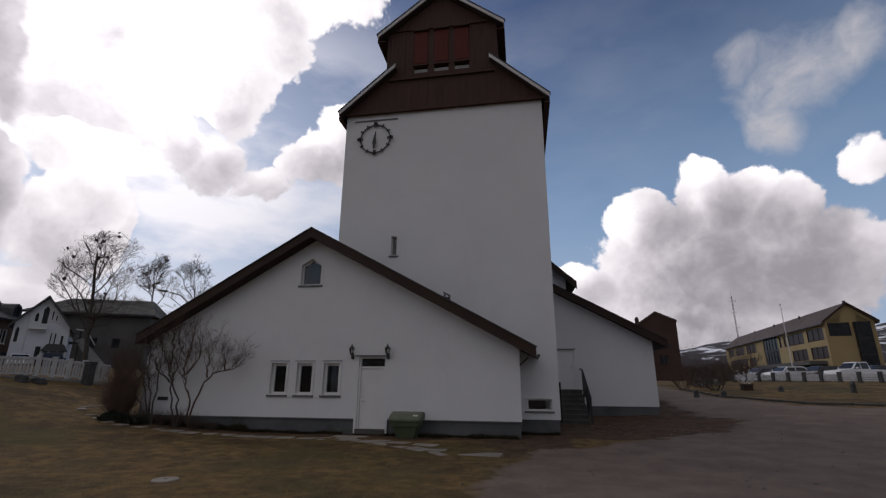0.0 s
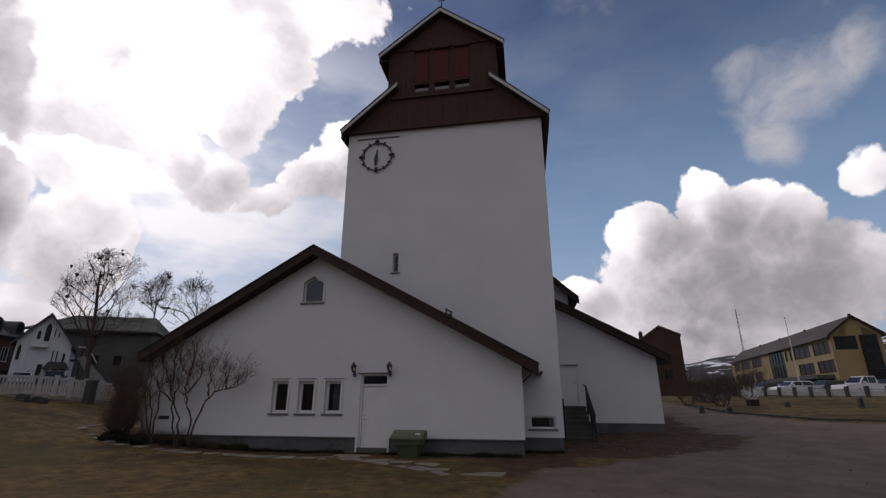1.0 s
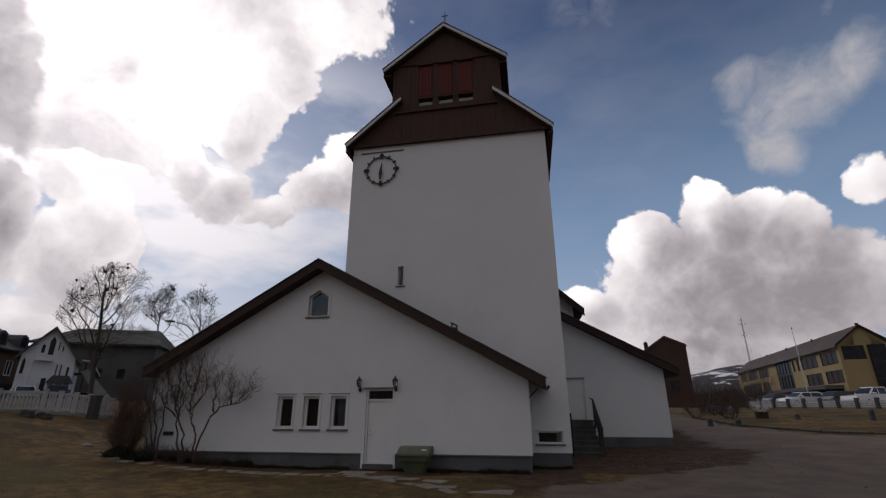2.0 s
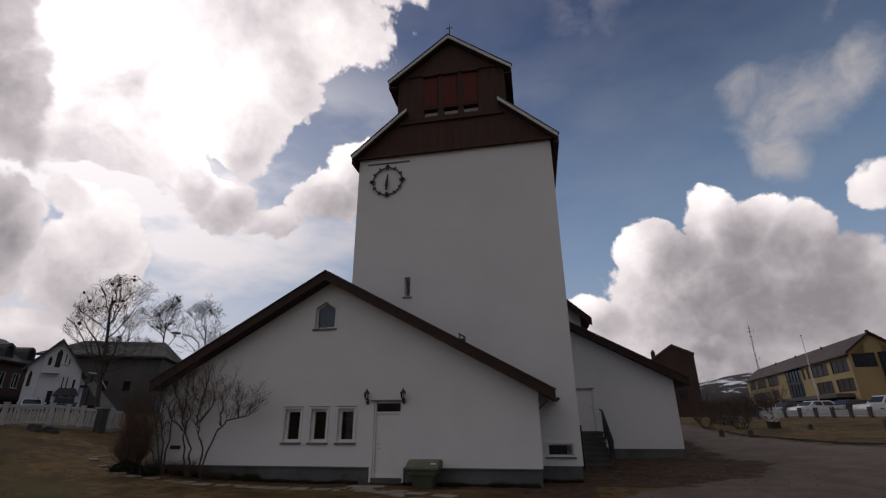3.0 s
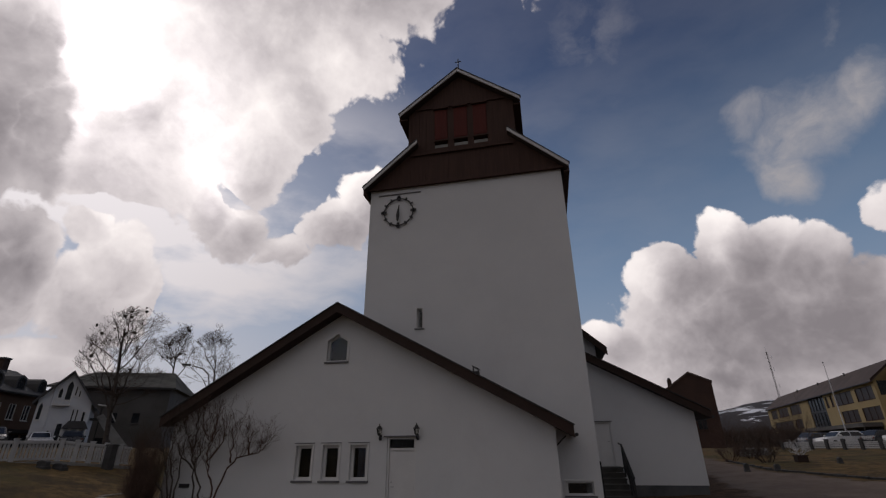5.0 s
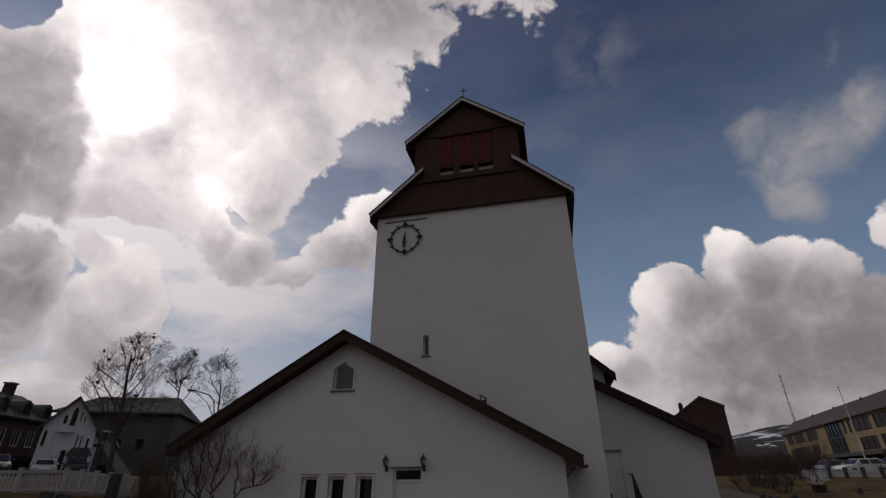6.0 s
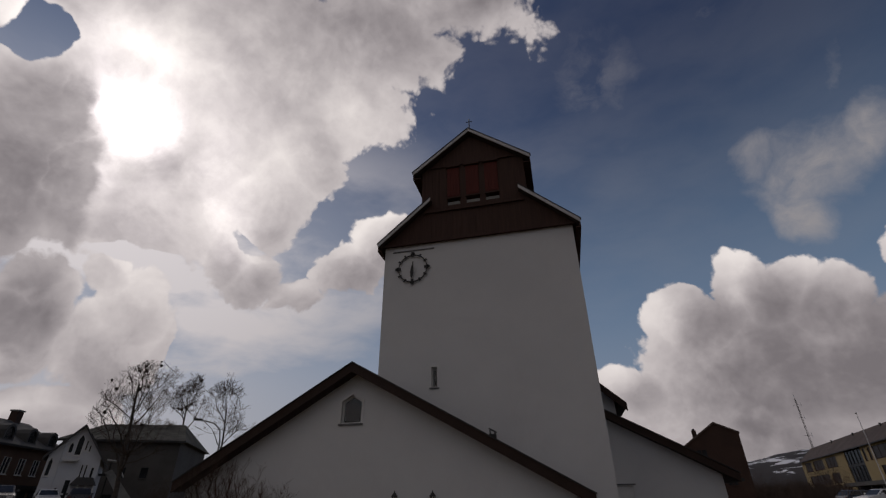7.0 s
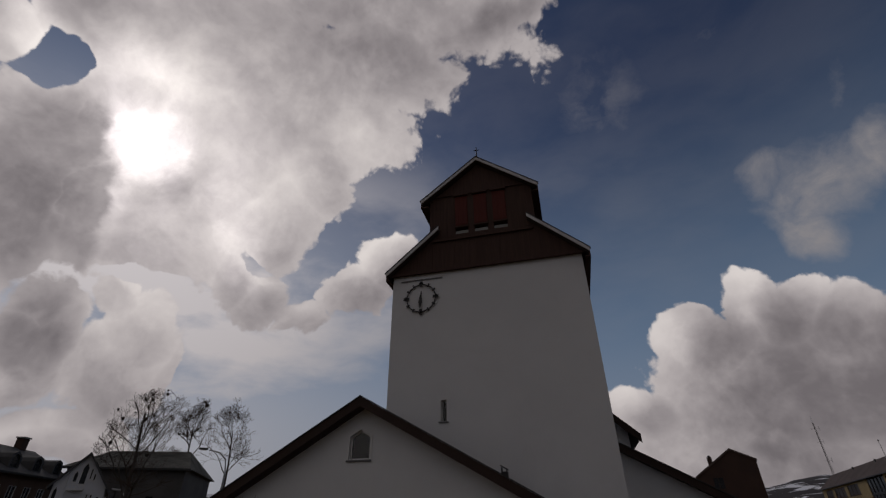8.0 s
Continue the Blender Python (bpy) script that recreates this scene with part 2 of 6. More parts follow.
# ---------------------------------------------------------------- materials
def material(name, a, b, rough=0.8, scale=1.0, fine=40.0, bump=0.15, metal=0.0, stretch=(1, 1, 1), stain=None, spec=0.4, step=0.01):
    """Two base colours mixed by coarse and fine noise, with fine relief; stain: (colour, amount) in patches."""
    m = bpy.data.materials.new(name)
    m.use_nodes = True
    n = Nodes(m.node_tree)
    p = m.node_tree.nodes["Principled BSDF"]
    v = n.vec("MULTIPLY", n.add("ShaderNodeTexCoord").outputs["Object"], stretch)
    coarse, grain = n.noise(v, scale, 6.0, 0.6), n.noise(v, fine, 4.0, 0.65)
    fac = n.math("ADD", n.math("MULTIPLY", n.ramp(coarse, 0.3, 0.7), 0.65), n.math("MULTIPLY", n.ramp(grain, 0.25, 0.75), 0.35))
    col = n.mix(fac, a, b)
    if stain:
        patch = n.noise(v, scale * 0.37, 7.0, 0.7, 0.6)
        col = n.mix(n.math("MULTIPLY", n.ramp(patch, 0.5, 0.75), stain[1]), (0, 0, 0), stain[0])
        m.node_tree.links.new(n.mix(fac, a, b), col.node.inputs[6])
    m.node_tree.links.new(col, p.inputs["Base Color"])
    m.node_tree.links.new(n.ramp(grain, 0.2, 0.8, max(rough - 0.1, 0.02), min(rough + 0.1, 1.0)), p.inputs["Roughness"])
    p.inputs["Metallic"].default_value = metal
    p.inputs["Specular IOR Level"].default_value = spec
    if bump:
        bm_node = n.add("ShaderNodeBump", inputs={"Strength": bump, "Distance": step, "Height": n.math("ADD", grain, coarse)})
        m.node_tree.links.new(bm_node.outputs[0], p.inputs["Normal"])
    return m


def glass_material(name, tint=(0.75, 0.8, 0.82), rough=0.02):
    m = bpy.data.materials.new(name)
    m.use_nodes = True
    n = Nodes(m.node_tree)
    p = m.node_tree.nodes["Principled BSDF"]
    v = n.add("ShaderNodeTexCoord").outputs["Object"]
    m.node_tree.links.new(n.ramp(n.noise(v, 3.0), 0.3, 0.7, rough, rough + 0.06), p.inputs["Roughness"])
    p.inputs["Base Color"].default_value = (*tint, 1)
    p.inputs["Transmission Weight"].default_value = 1.0
    p.inputs["IOR"].default_value = 1.45
    return m


RENDER = material("white_render", (0.612, 0.622, 0.626), (0.678, 0.686, 0.688), 0.9, 0.5, 60, 0.35, stain=((0.54, 0.54, 0.55), 0.5), step=0.006, spec=0.2)
PLINTH = material("plinth_render", (0.08, 0.084, 0.088), (0.135, 0.14, 0.143), 0.9, 1.2, 50, 0.35, stain=((0.05, 0.055, 0.04), 0.9), spec=0.2)
STAIRSTONE = material("worn_dark_concrete", (0.07, 0.068, 0.062), (0.12, 0.115, 0.105), 0.9, 1.5, 40, 0.4, stain=((0.04, 0.04, 0.032), 0.8), spec=0.2)
PEBBLE = material("grey_pebbles", (0.08, 0.07, 0.06), (0.15, 0.138, 0.12), 0.9, 3, 30, 0.3, spec=0.2)
BOARD = material("brown_boarding", (0.047, 0.026, 0.020), (0.078, 0.043, 0.033), 0.8, 1.4, 18, 0.5, stretch=(9, 9, 0.5), spec=0.25)
ROOF = material("dark_roofing", (0.035, 0.026, 0.022), (0.06, 0.045, 0.04), 0.75, 1.0, 30, 0.3)
BARGE = material("brown_bargeboard", (0.026, 0.014, 0.010), (0.042, 0.022, 0.016), 0.7, 1.5, 30, 0.2, spec=0.3)
PALE = material("grey_white_bargeboard", (0.55, 0.55, 0.55), (0.68, 0.68, 0.68), 0.6, 1.5, 40, 0.15)
RED = material("red_shutter_paint", (0.075, 0.014, 0.010), (0.11, 0.02, 0.013), 0.7, 2.0, 25, 0.3, stretch=(8, 8, 0.6), spec=0.25)
WHITE = material("white_paint", (0.62, 0.62, 0.615), (0.69, 0.69, 0.68), 0.5, 2.0, 60, 0.08)
DARKSILL = material("sill_slate_and_shadow_grey", (0.10, 0.10, 0.105), (0.15, 0.15, 0.155), 0.6, 3, 60, 0.15)
IRON = material("black_iron", (0.012, 0.012, 0.013), (0.025, 0.024, 0.023), 0.5, 6, 80, 0.2, spec=0.5)
STEEL = material("steel", (0.35, 0.35, 0.36), (0.5, 0.5, 0.5), 0.35, 6, 80, 0.05, metal=0.9)
GLASS = glass_material("window_glass")
LAMPGLASS = glass_material("lantern_glass", (0.85, 0.85, 0.8), 0.15)
# near-black colour standing in for the shade of unlit rooms
DARKROOM = material("unlit_room_black", (0.02, 0.02, 0.02), (0.03, 0.03, 0.03), 0.9, 2, 20, 0.0)
CURTAIN = material("blue_grey_curtain", (0.12, 0.13, 0.20), (0.2, 0.21, 0.28), 0.95, 2, 30, 0.2, stretch=(6, 6, 0.5))
CONCRETE = material("concrete", (0.2, 0.2, 0.19), (0.3, 0.3, 0.285), 0.9, 1.5, 40, 0.4, stain=((0.13, 0.13, 0.11), 0.7))
SLAB = material("paving_slab", (0.20, 0.178, 0.148), (0.33, 0.295, 0.25), 0.9, 1.6, 50, 0.5, stain=((0.10, 0.085, 0.06), 0.95), spec=0.2)
GREENBIN = material("green_plastic", (0.05, 0.07, 0.034), (0.078, 0.102, 0.052), 0.7, 2.5, 60, 0.12, stain=((0.10, 0.105, 0.075), 0.6))
BINLID = material("faded_green_plastic", (0.10, 0.115, 0.075), (0.15, 0.165, 0.115), 0.65, 2.5, 60, 0.12, stain=((0.18, 0.185, 0.15), 0.6))
MOSS = material("mossy_grass", (0.022, 0.02, 0.010), (0.055, 0.046, 0.022), 0.95, 1.5, 12, 0.0, stain=((0.03, 0.035, 0.012), 0.8), spec=0.1)
BARK = material("birch_bark", (0.04, 0.033, 0.028), (0.10, 0.084, 0.073), 0.9, 4, 30, 0.5, stretch=(1, 1, 3))
PALETWIG = material("pale_twigs", (0.10, 0.072, 0.055), (0.16, 0.12, 0.09), 0.9, 4, 30, 0.0)
TWIG = material("bare_twigs", (0.05, 0.035, 0.027), (0.09, 0.064, 0.05), 0.9, 4, 30, 0.0)
REDTWIG = material("red_brown_twigs", (0.07, 0.042, 0.032), (0.115, 0.07, 0.054), 0.9, 4, 30, 0.0)
EVERGREEN = material("evergreen_leaves", (0.010, 0.016, 0.008), (0.022, 0.03, 0.014), 0.8, 4, 30, 0.0)
FENCEPAINT = material("white_fence_paint", (0.40, 0.41, 0.42), (0.50, 0.50, 0.50), 0.7, 1.5, 40, 0.2, stain=((0.33, 0.33, 0.33), 0.7))
GRANITE = material("dark_granite", (0.03, 0.03, 0.03), (0.07, 0.07, 0.07), 0.6, 4, 60, 0.3)
TYRE = material("tyre_rubber", (0.012, 0.012, 0.012), (0.02, 0.02, 0.02), 0.85, 6, 60, 0.2)
CARGLASS = material("car_window_glass", (0.012, 0.014, 0.016), (0.02, 0.022, 0.025), 0.08, 2, 20, 0.0, spec=0.6)
LIGHTGLASS = material("headlamp_lens", (0.5, 0.5, 0.5), (0.6, 0.6, 0.6), 0.15, 4, 30, 0.0)
WALLGREY = material("blue_white_house_paint", (0.58, 0.60, 0.64), (0.66, 0.675, 0.70), 0.8, 0.6, 30, 0.2)
HALLGREY = material("grey_cladding", (0.075, 0.072, 0.068), (0.115, 0.11, 0.105), 0.85, 0.5, 12, 0.3)
HALLROOF = material("weathered_metal_roof", (0.05, 0.052, 0.045), (0.16, 0.155, 0.14), 0.95, 0.4, 4, 0.2, stretch=(1.0, 1.0, 0.3), stain=((0.2, 0.2, 0.18), 0.7), spec=0.05)
SLATE = material("slate_roof", (0.05, 0.05, 0.052), (0.09, 0.088, 0.085), 0.8, 0.6, 10, 0.3)
BRICKORANGE = material("ochre_brick", (0.105, 0.066, 0.047), (0.15, 0.095, 0.067), 0.85, 0.5, 14, 0.4)
BRICKDARK = material("dark_brown_brick", (0.042, 0.023, 0.018), (0.066, 0.035, 0.026), 0.85, 0.5, 14, 0.4)
YELLOW = material("yellow_render", (0.31, 0.235, 0.115), (0.385, 0.295, 0.15), 0.85, 0.3, 14, 0.2)
BROWNROOF = material("brown_tile_roof", (0.07, 0.05, 0.042), (0.12, 0.088, 0.075), 0.8, 0.4, 10, 0.3)
FARGLASS = material("far_window_glass", (0.012, 0.014, 0.018), (0.035, 0.037, 0.04), 0.25, 0.8, 6, 0.0, spec=0.18)
BROWNGLASS = material("brown_tinted_glass", (0.022, 0.014, 0.011), (0.05, 0.031, 0.024), 0.35, 0.8, 6, 0.0, spec=0.15)
NEST = material("nest_twigs", (0.02, 0.014, 0.01), (0.04, 0.03, 0.022), 0.95, 8, 40, 0.5)


# ---------------------------------------------------------------- building blocks
ORIGIN = {}


def thing(name, at, label, category, group="", kind=""):
    """An empty at the foot of a thing; its parts are given in world metres."""
    e = new(name)
    e.location = at
    e.empty_display_size = 0.3
    ORIGIN[e] = Vector(at)
    return tagged(e, label, category, group, kind)


def part(name, bm, mat, parent, label="", smooth=False):
    org = ORIGIN[parent]
    bmesh.ops.translate(bm, verts=bm.verts, vec=-org)
    bmesh.ops.recalc_face_normals(bm, faces=bm.faces)
    me = bpy.data.meshes.new(name)
    bm.to_mesh(me)
    bm.free()
    me.materials.append(mat)
    if smooth:
        me.shade_smooth()
    ob = new(name, me)
    ob.parent = parent
    ORIGIN[ob] = org
    return tagged(ob, label)


def box(x0, x1, y0, y1, z0, z1, bevel=0.0, bm=None):
    own = bmesh.new()
    vs = [own.verts.new(p) for p in ((x0, y0, z0), (x1, y0, z0), (x1, y1, z0), (x0, y1, z0), (x0, y0, z1), (x1, y0, z1), (x1, y1, z1), (x0, y1, z1))]
    for f in ((0, 1, 2, 3), (4, 5, 6, 7), (0, 1, 5, 4), (1, 2, 6, 5), (2, 3, 7, 6), (3, 0, 4, 7)):
        own.faces.new([vs[i] for i in f])
    if bevel:
        bmesh.ops.bevel(own, geom=own.edges[:], offset=bevel, segments=2, affect="EDGES", profile=0.6)
    return join(bm, own)


def join(bm, own):
    if bm is None:
        return own
    me = bpy.data.meshes.new("tmp")
    own.to_mesh(me)
    own.free()
    bm.from_mesh(me)
    bpy.data.meshes.remove(me)
    return bm


def turned(bm, m):
    bmesh.ops.transform(bm, matrix=m, verts=bm.verts)
    return bm


def wall(outline, holes, y0, y1, bm=None):
    """A wall in the x-z plane from y0 to y1, cut through by holes; loops of (x, z)."""
    own = bmesh.new()
    edges = []
    for loop in (outline, *holes):
        vs = [own.verts.new((x, y0, z)) for x, z in loop]
        edges += [own.edges.new((vs[i - 1], vs[i])) for i in range(len(vs))]
    bmesh.ops.triangle_fill(own, use_beauty=True, use_dissolve=False, edges=edges)
    got = bmesh.ops.extrude_face_region(own, geom=own.faces[:])
    bmesh.ops.translate(own, verts=[g for g in got["geom"] if isinstance(g, bmesh.types.BMVert)], vec=(0, y1 - y0, 0))
    return join(bm, own)


def rect(x0, x1, z0, z1):
    return [(x0, z0), (x1, z0), (x1, z1), (x0, z1)]


def frame_ring(outer, inner, y0, y1):
    return wall(outer, [inner], y0, y1)


def tube(points, radii, sides=8, bm=None, cap=True):
    own = bmesh.new() if bm is None else bm
    rings = []
    for i, p in enumerate(points):
        p = Vector(p)
        d = (Vector(points[min(i + 1, len(points) - 1)]) - Vector(points[max(i - 1, 0)])).normalized()
        a = d.orthogonal().normalized() if abs(d.z) > 0.9 or not rings else d.cross(Vector((0, 0, 1))).normalized()
        if abs(d.z) > 0.9:
            a = (Vector((1, 0, 0)) - d * d.x).normalized()
        b = d.cross(a)
        rings.append([own.verts.new(p + (a * math.cos(2 * math.pi * k / sides) + b * math.sin(2 * math.pi * k / sides)) * radii[i]) for k in range(sides)])
    for r0, r1 in zip(rings, rings[1:]):
        for k in range(sides):
            own.faces.new((r0[k], r0[(k + 1) % sides], r1[(k + 1) % sides], r1[k]))
    if cap:
        own.faces.new(rings[0][::-1])
        own.faces.new(rings[-1])
    return own


def lathe(profile, at, sides=12, bm=None):
    """Profile of (radius, z) turned round a vertical axis at (x, y, z)."""
    return tube([(at[0], at[1], at[2] + z) for r, z in profile], [max(r, 0.002) for r, z in profile], sides, bm)


def slab_roof(a, b, y0, y1, thick):
    """A sloping roof plate between two (x, z) points of its upper face."""
    (xa, za), (xb, zb) = a, b
    return wall([(xa, za), (xb, zb), (xb, zb - thick), (xa, za - thick)], [], y0, y1)


# ---------------------------------------------------------------- ground
def smooth(a, b, x):
    u = min(max((x - a) / (b - a), 0.0), 1.0)
    return u * u * (3 - 2 * u)


def lie(x, y):
    """Height of the ground."""
    left = 0.0002856 * max(0.0, -x - 4.8) ** 3.45 * smooth(5.0, 13.0, y)
    left = 2.2 * (1 - math.exp(-left / 2.2))
    s = max(0.0, 0.5 * (x + y - 15.5)) if x > -2 else max(0.0, 0.5 * (y - 17.5))
    right = 1.7 * (1 - math.exp(-((s / 13.5) ** 2)))
    base = 0.06 * smooth(8.0, 13.0, y)
    return base + max(left, right)


# edge of the gravel: points (x, y) on its left, then on its right, going away from the camera
GRAVEL_LEFT = [(-2.2, -30), (-1.5, 4), (-1.1, 8), (-0.5, 10.6), (1.0, 12.1), (3.2, 14.3), (5.8, 16.2), (7.0, 18.4), (6.7, 21), (7.0, 28), (7.6, 60)]
GRAVEL_RIGHT = [(200, -8), (60, 2), (30, 11), (16, 18.5), (11.5, 22.5), (9.8, 27), (9.6, 34), (10.2, 60)]


def edge_at(line, y):
    for (xa, ya), (xb, yb) in zip(line, line[1:]):
        lo, hi = min(ya, yb), max(ya, yb)
        if lo <= y <= hi:
            return xa + (xb - xa) * (y - ya) / (yb - ya)
    return line[0][0] if y < min(line[0][1], line[-1][1]) else line[-1][0]


def gravel_at(x, y):
    wob = 0.35 * noise.noise((x * 0.9, y * 0.9, 3.1)) + 0.15 * noise.noise((x * 3, y * 3, 7.0))
    inside = min(x - edge_at(GRAVEL_LEFT, y), edge_at(GRAVEL_RIGHT, y) - x)
    if y < 12:
        wob += 0.9 * noise.noise((x * 0.3, y * 0.3, 5.2))
    # tongue of turf beside the wing
    tongue = math.hypot((x - 5.7) / 1.7, (y - 18.4) / 1.5)
    inside = min(inside, (tongue - 1.0) * 1.2)
    if y > 60:
        inside = -1.0
    return smooth(-0.7, 0.8, inside + wob * 1.6)


def soil_at(x, y):
    """Bare brown earth along the foot of the walls."""
    wob = 0.4 * noise.noise((x * 0.8, y * 0.8, 9.0))
    foot = 13.93 if x < 0 else (15.1 if x < 1.2 else 17.5)
    d = foot - y + wob
    along = smooth(1.5, 0.4, d) if x < -0.5 else smooth(4.2, 2.4, d)
    return along * smooth(8.5, 6.0, x) * smooth(-14.5, -12, x)


def ground_material():
    m = bpy.data.materials.new("ground")
    m.use_nodes = True
    n = Nodes(m.node_tree)
    p = m.node_tree.nodes["Principled BSDF"]
    v = n.add("ShaderNodeTexCoord").outputs["Object"]
    gravel = n.add("ShaderNodeAttribute")
    gravel.attribute_name = "gravel"
    soil = n.add("ShaderNodeAttribute")
    soil.attribute_name = "soil"
    patch, tuft, grain = n.noise(v, 0.35, 6.0, 0.65, 0.5), n.noise(v, 2.6, 6.0, 0.7), n.noise(v, 38.0, 4.0, 0.7)
    stone = n.add("ShaderNodeTexVoronoi", inputs={"Vector": v, "Scale": 26.0})
    straw = n.mix(n.ramp(tuft, 0.3, 0.7), (0.058, 0.036, 0.014), (0.225, 0.14, 0.05))
    grass = n.mix(n.ramp(patch, 0.42, 0.68), (0, 0, 0), (0.072, 0.063, 0.021))
    m.node_tree.links.new(straw, grass.node.inputs[6])
    worn = n.mix(n.math("MULTIPLY", n.ramp(n.noise(v, 0.55, 7.0, 0.72), 0.47, 0.66), 0.85), (0, 0, 0), (0.038, 0.026, 0.016))
    m.node_tree.links.new(grass, worn.node.inputs[6])
    turf = n.mix(n.math("MULTIPLY", n.ramp(grain, 0.35, 0.8), 0.45), (0, 0, 0), (0.15, 0.11, 0.06))
    m.node_tree.links.new(worn, turf.node.inputs[6])
    grit = n.mix(n.ramp(n.noise(v, 1.1, 6.0, 0.65), 0.3, 0.7), (0.14, 0.105, 0.083), (0.20, 0.155, 0.123))
    pebble = n.mix(n.math("MULTIPLY", n.ramp(stone.outputs["Distance"], 0.0, 0.5, 0.6, 0.0), n.ramp(grain, 0.4, 0.6)), (0, 0, 0), (0.2, 0.175, 0.15))
    m.node_tree.links.new(grit, pebble.node.inputs[6])
    earth = n.mix(n.ramp(tuft, 0.3, 0.7), (0.045, 0.028, 0.017), (0.115, 0.07, 0.042))
    rough_edge = n.math("ADD", gravel.outputs["Fac"], n.math("MULTIPLY", n.math("SUBTRACT", tuft, 0.5), 1.1))
    c1 = n.mix(n.ramp(n.math("ADD", soil.outputs["Fac"], n.math("MULTIPLY", n.math("SUBTRACT", tuft, 0.5), 0.6)), 0.3, 0.7), (0, 0, 0), (0, 0, 0))
    m.node_tree.links.new(turf, c1.node.inputs[6])
    m.node_tree.links.new(earth, c1.node.inputs[7])
    c2 = n.mix(n.ramp(rough_edge, 0.25, 0.75), (0, 0, 0), (0, 0, 0))
    m.node_tree.links.new(c1, c2.node.inputs[6])
    m.node_tree.links.new(pebble, c2.node.inputs[7])
    m.node_tree.links.new(c2, p.inputs["Base Color"])
    p.inputs["Roughness"].default_value = 0.95
    p.inputs["Specular IOR Level"].default_value = 0.15
    h = n.math("ADD", n.math("MULTIPLY", grain, 0.5), n.math("ADD", tuft, n.math("MULTIPLY", stone.outputs["Distance"], 0.3)))
    b = n.add("ShaderNodeBump", inputs={"Strength": 0.7, "Distance": 0.03, "Height": h})
    m.node_tree.links.new(b.outputs[0], p.inputs["Normal"])
    return m


def spaced(near_lo, near_hi, step, far):
    xs = list(np.arange(near_lo, near_hi + 1e-6, step))
    s, x = step, near_hi
    while x < far:
        s *= 1.35
        x += s
        xs.append(x)
    s, x = step, near_lo
    while x > -far:
        s *= 1.35
        x -= s
        xs.insert(0, x)
    return xs


def make_ground():
    xs, ys = spaced(-26, 22, 0.3, 3000), spaced(2, 34, 0.3, 3000)
    verts = [(x, y, lie(x, y) + (0.025 * noise.noise((x * 1.3, y * 1.3, 0)) if abs(x) < 40 and abs(y) < 60 else 0)) for y in ys for x in xs]
    nx = len(xs)
    faces = [(j * nx + i, j * nx + i + 1, (j + 1) * nx + i + 1, (j + 1) * nx + i) for j in range(len(ys) - 1) for i in range(nx - 1)]
    me = bpy.data.meshes.new("ground")
    me.from_pydata(verts, [], faces)
    g = me.attributes.new("gravel", "FLOAT", "POINT")
    g.data.foreach_set("value", [gravel_at(x, y) for y in ys for x in xs])
    s = me.attributes.new("soil", "FLOAT", "POINT")
    s.data.foreach_set("value", [soil_at(x, y) for y in ys for x in xs])
    me.shade_smooth()
    me.materials.append(ground_material())
    return tagged(new("ground", me), "worn winter-brown lawn with bare patches beside a grey gravel yard", "ground", kind="structure")


make_ground()


def make_hills():
    """Low fells with snow lying in strips."""
    m = bpy.data.materials.new("snowy_fell")
    m.use_nodes = True
    n = Nodes(m.node_tree)
    p = m.node_tree.nodes["Principled BSDF"]
    v = n.add("ShaderNodeTexCoord").outputs["Object"]
    heath = n.mix(n.noise(v, 0.05, 6.0), (0.025, 0.021, 0.021), (0.055, 0.046, 0.043))
    strips = n.noise(n.vec("MULTIPLY", v, (0.5, 0.5, 3.2)), 0.03, 7.0, 0.66, 0.6)
    high = n.ramp(n.add("ShaderNodeSeparateXYZ", inputs={0: v}).outputs[2], 26, 58)
    snow = n.ramp(n.math("ADD", strips, n.math("MULTIPLY", high, 0.07)), 0.585, 0.61)
    col = n.mix(snow, (0, 0, 0), (0.86, 0.87, 0.9))
    m.node_tree.links.new(heath, col.node.inputs[6])
    m.node_tree.links.new(col, p.inputs["Base Color"])
    p.inputs["Roughness"].default_value = 0.9
    verts, faces = [], []
    na, nr = 320, 14
    # full ring: the unseen part behind the camera is added to darken window reflections
    for i in range(na):
        az = -180 + 360 * i / (na - 1)
        crest = 58 + 5 * noise.noise((az * 0.21, 1.7, 0)) + 4 * noise.noise((az * 0.7, 5.0, 0)) + (11 * smooth(17.5, 22, az) + 19 * smooth(23, 36, az)) * smooth(150, 90, az)
        for j in range(nr):
            u = j / (nr - 1)
            d = 520 + 420 * u
            z = crest * math.sin(u * math.pi * 0.5) ** 1.3 * (1 + 0.08 * noise.noise((az * 0.35, u * 6, 2)) * (1 - u)) - 1.0
            verts.append((d * math.sin(radians(az)), d * math.cos(radians(az)), z))
    for i in range(na - 1):
        for j in range(nr - 1):
            a = i * nr + j
            faces.append((a, a + nr, a + nr + 1, a + 1))
    me = bpy.data.meshes.new("backdrop")
    me.from_pydata(verts, [], faces)
    me.shade_smooth()
    me.materials.append(m)
    tagged(new("backdrop", me), "dark distant fells with strips of lying snow, carried round unseen behind the camera", "hills", kind="structure")


make_hills()


# ---------------------------------------------------------------- church
FRONT, TOWER_Y, WING_Y = 13.93, 15.10, 21.0
church = thing("church", (-3, 20, 0), "white rendered church with brown boarded tower top and dark roofs", "church")


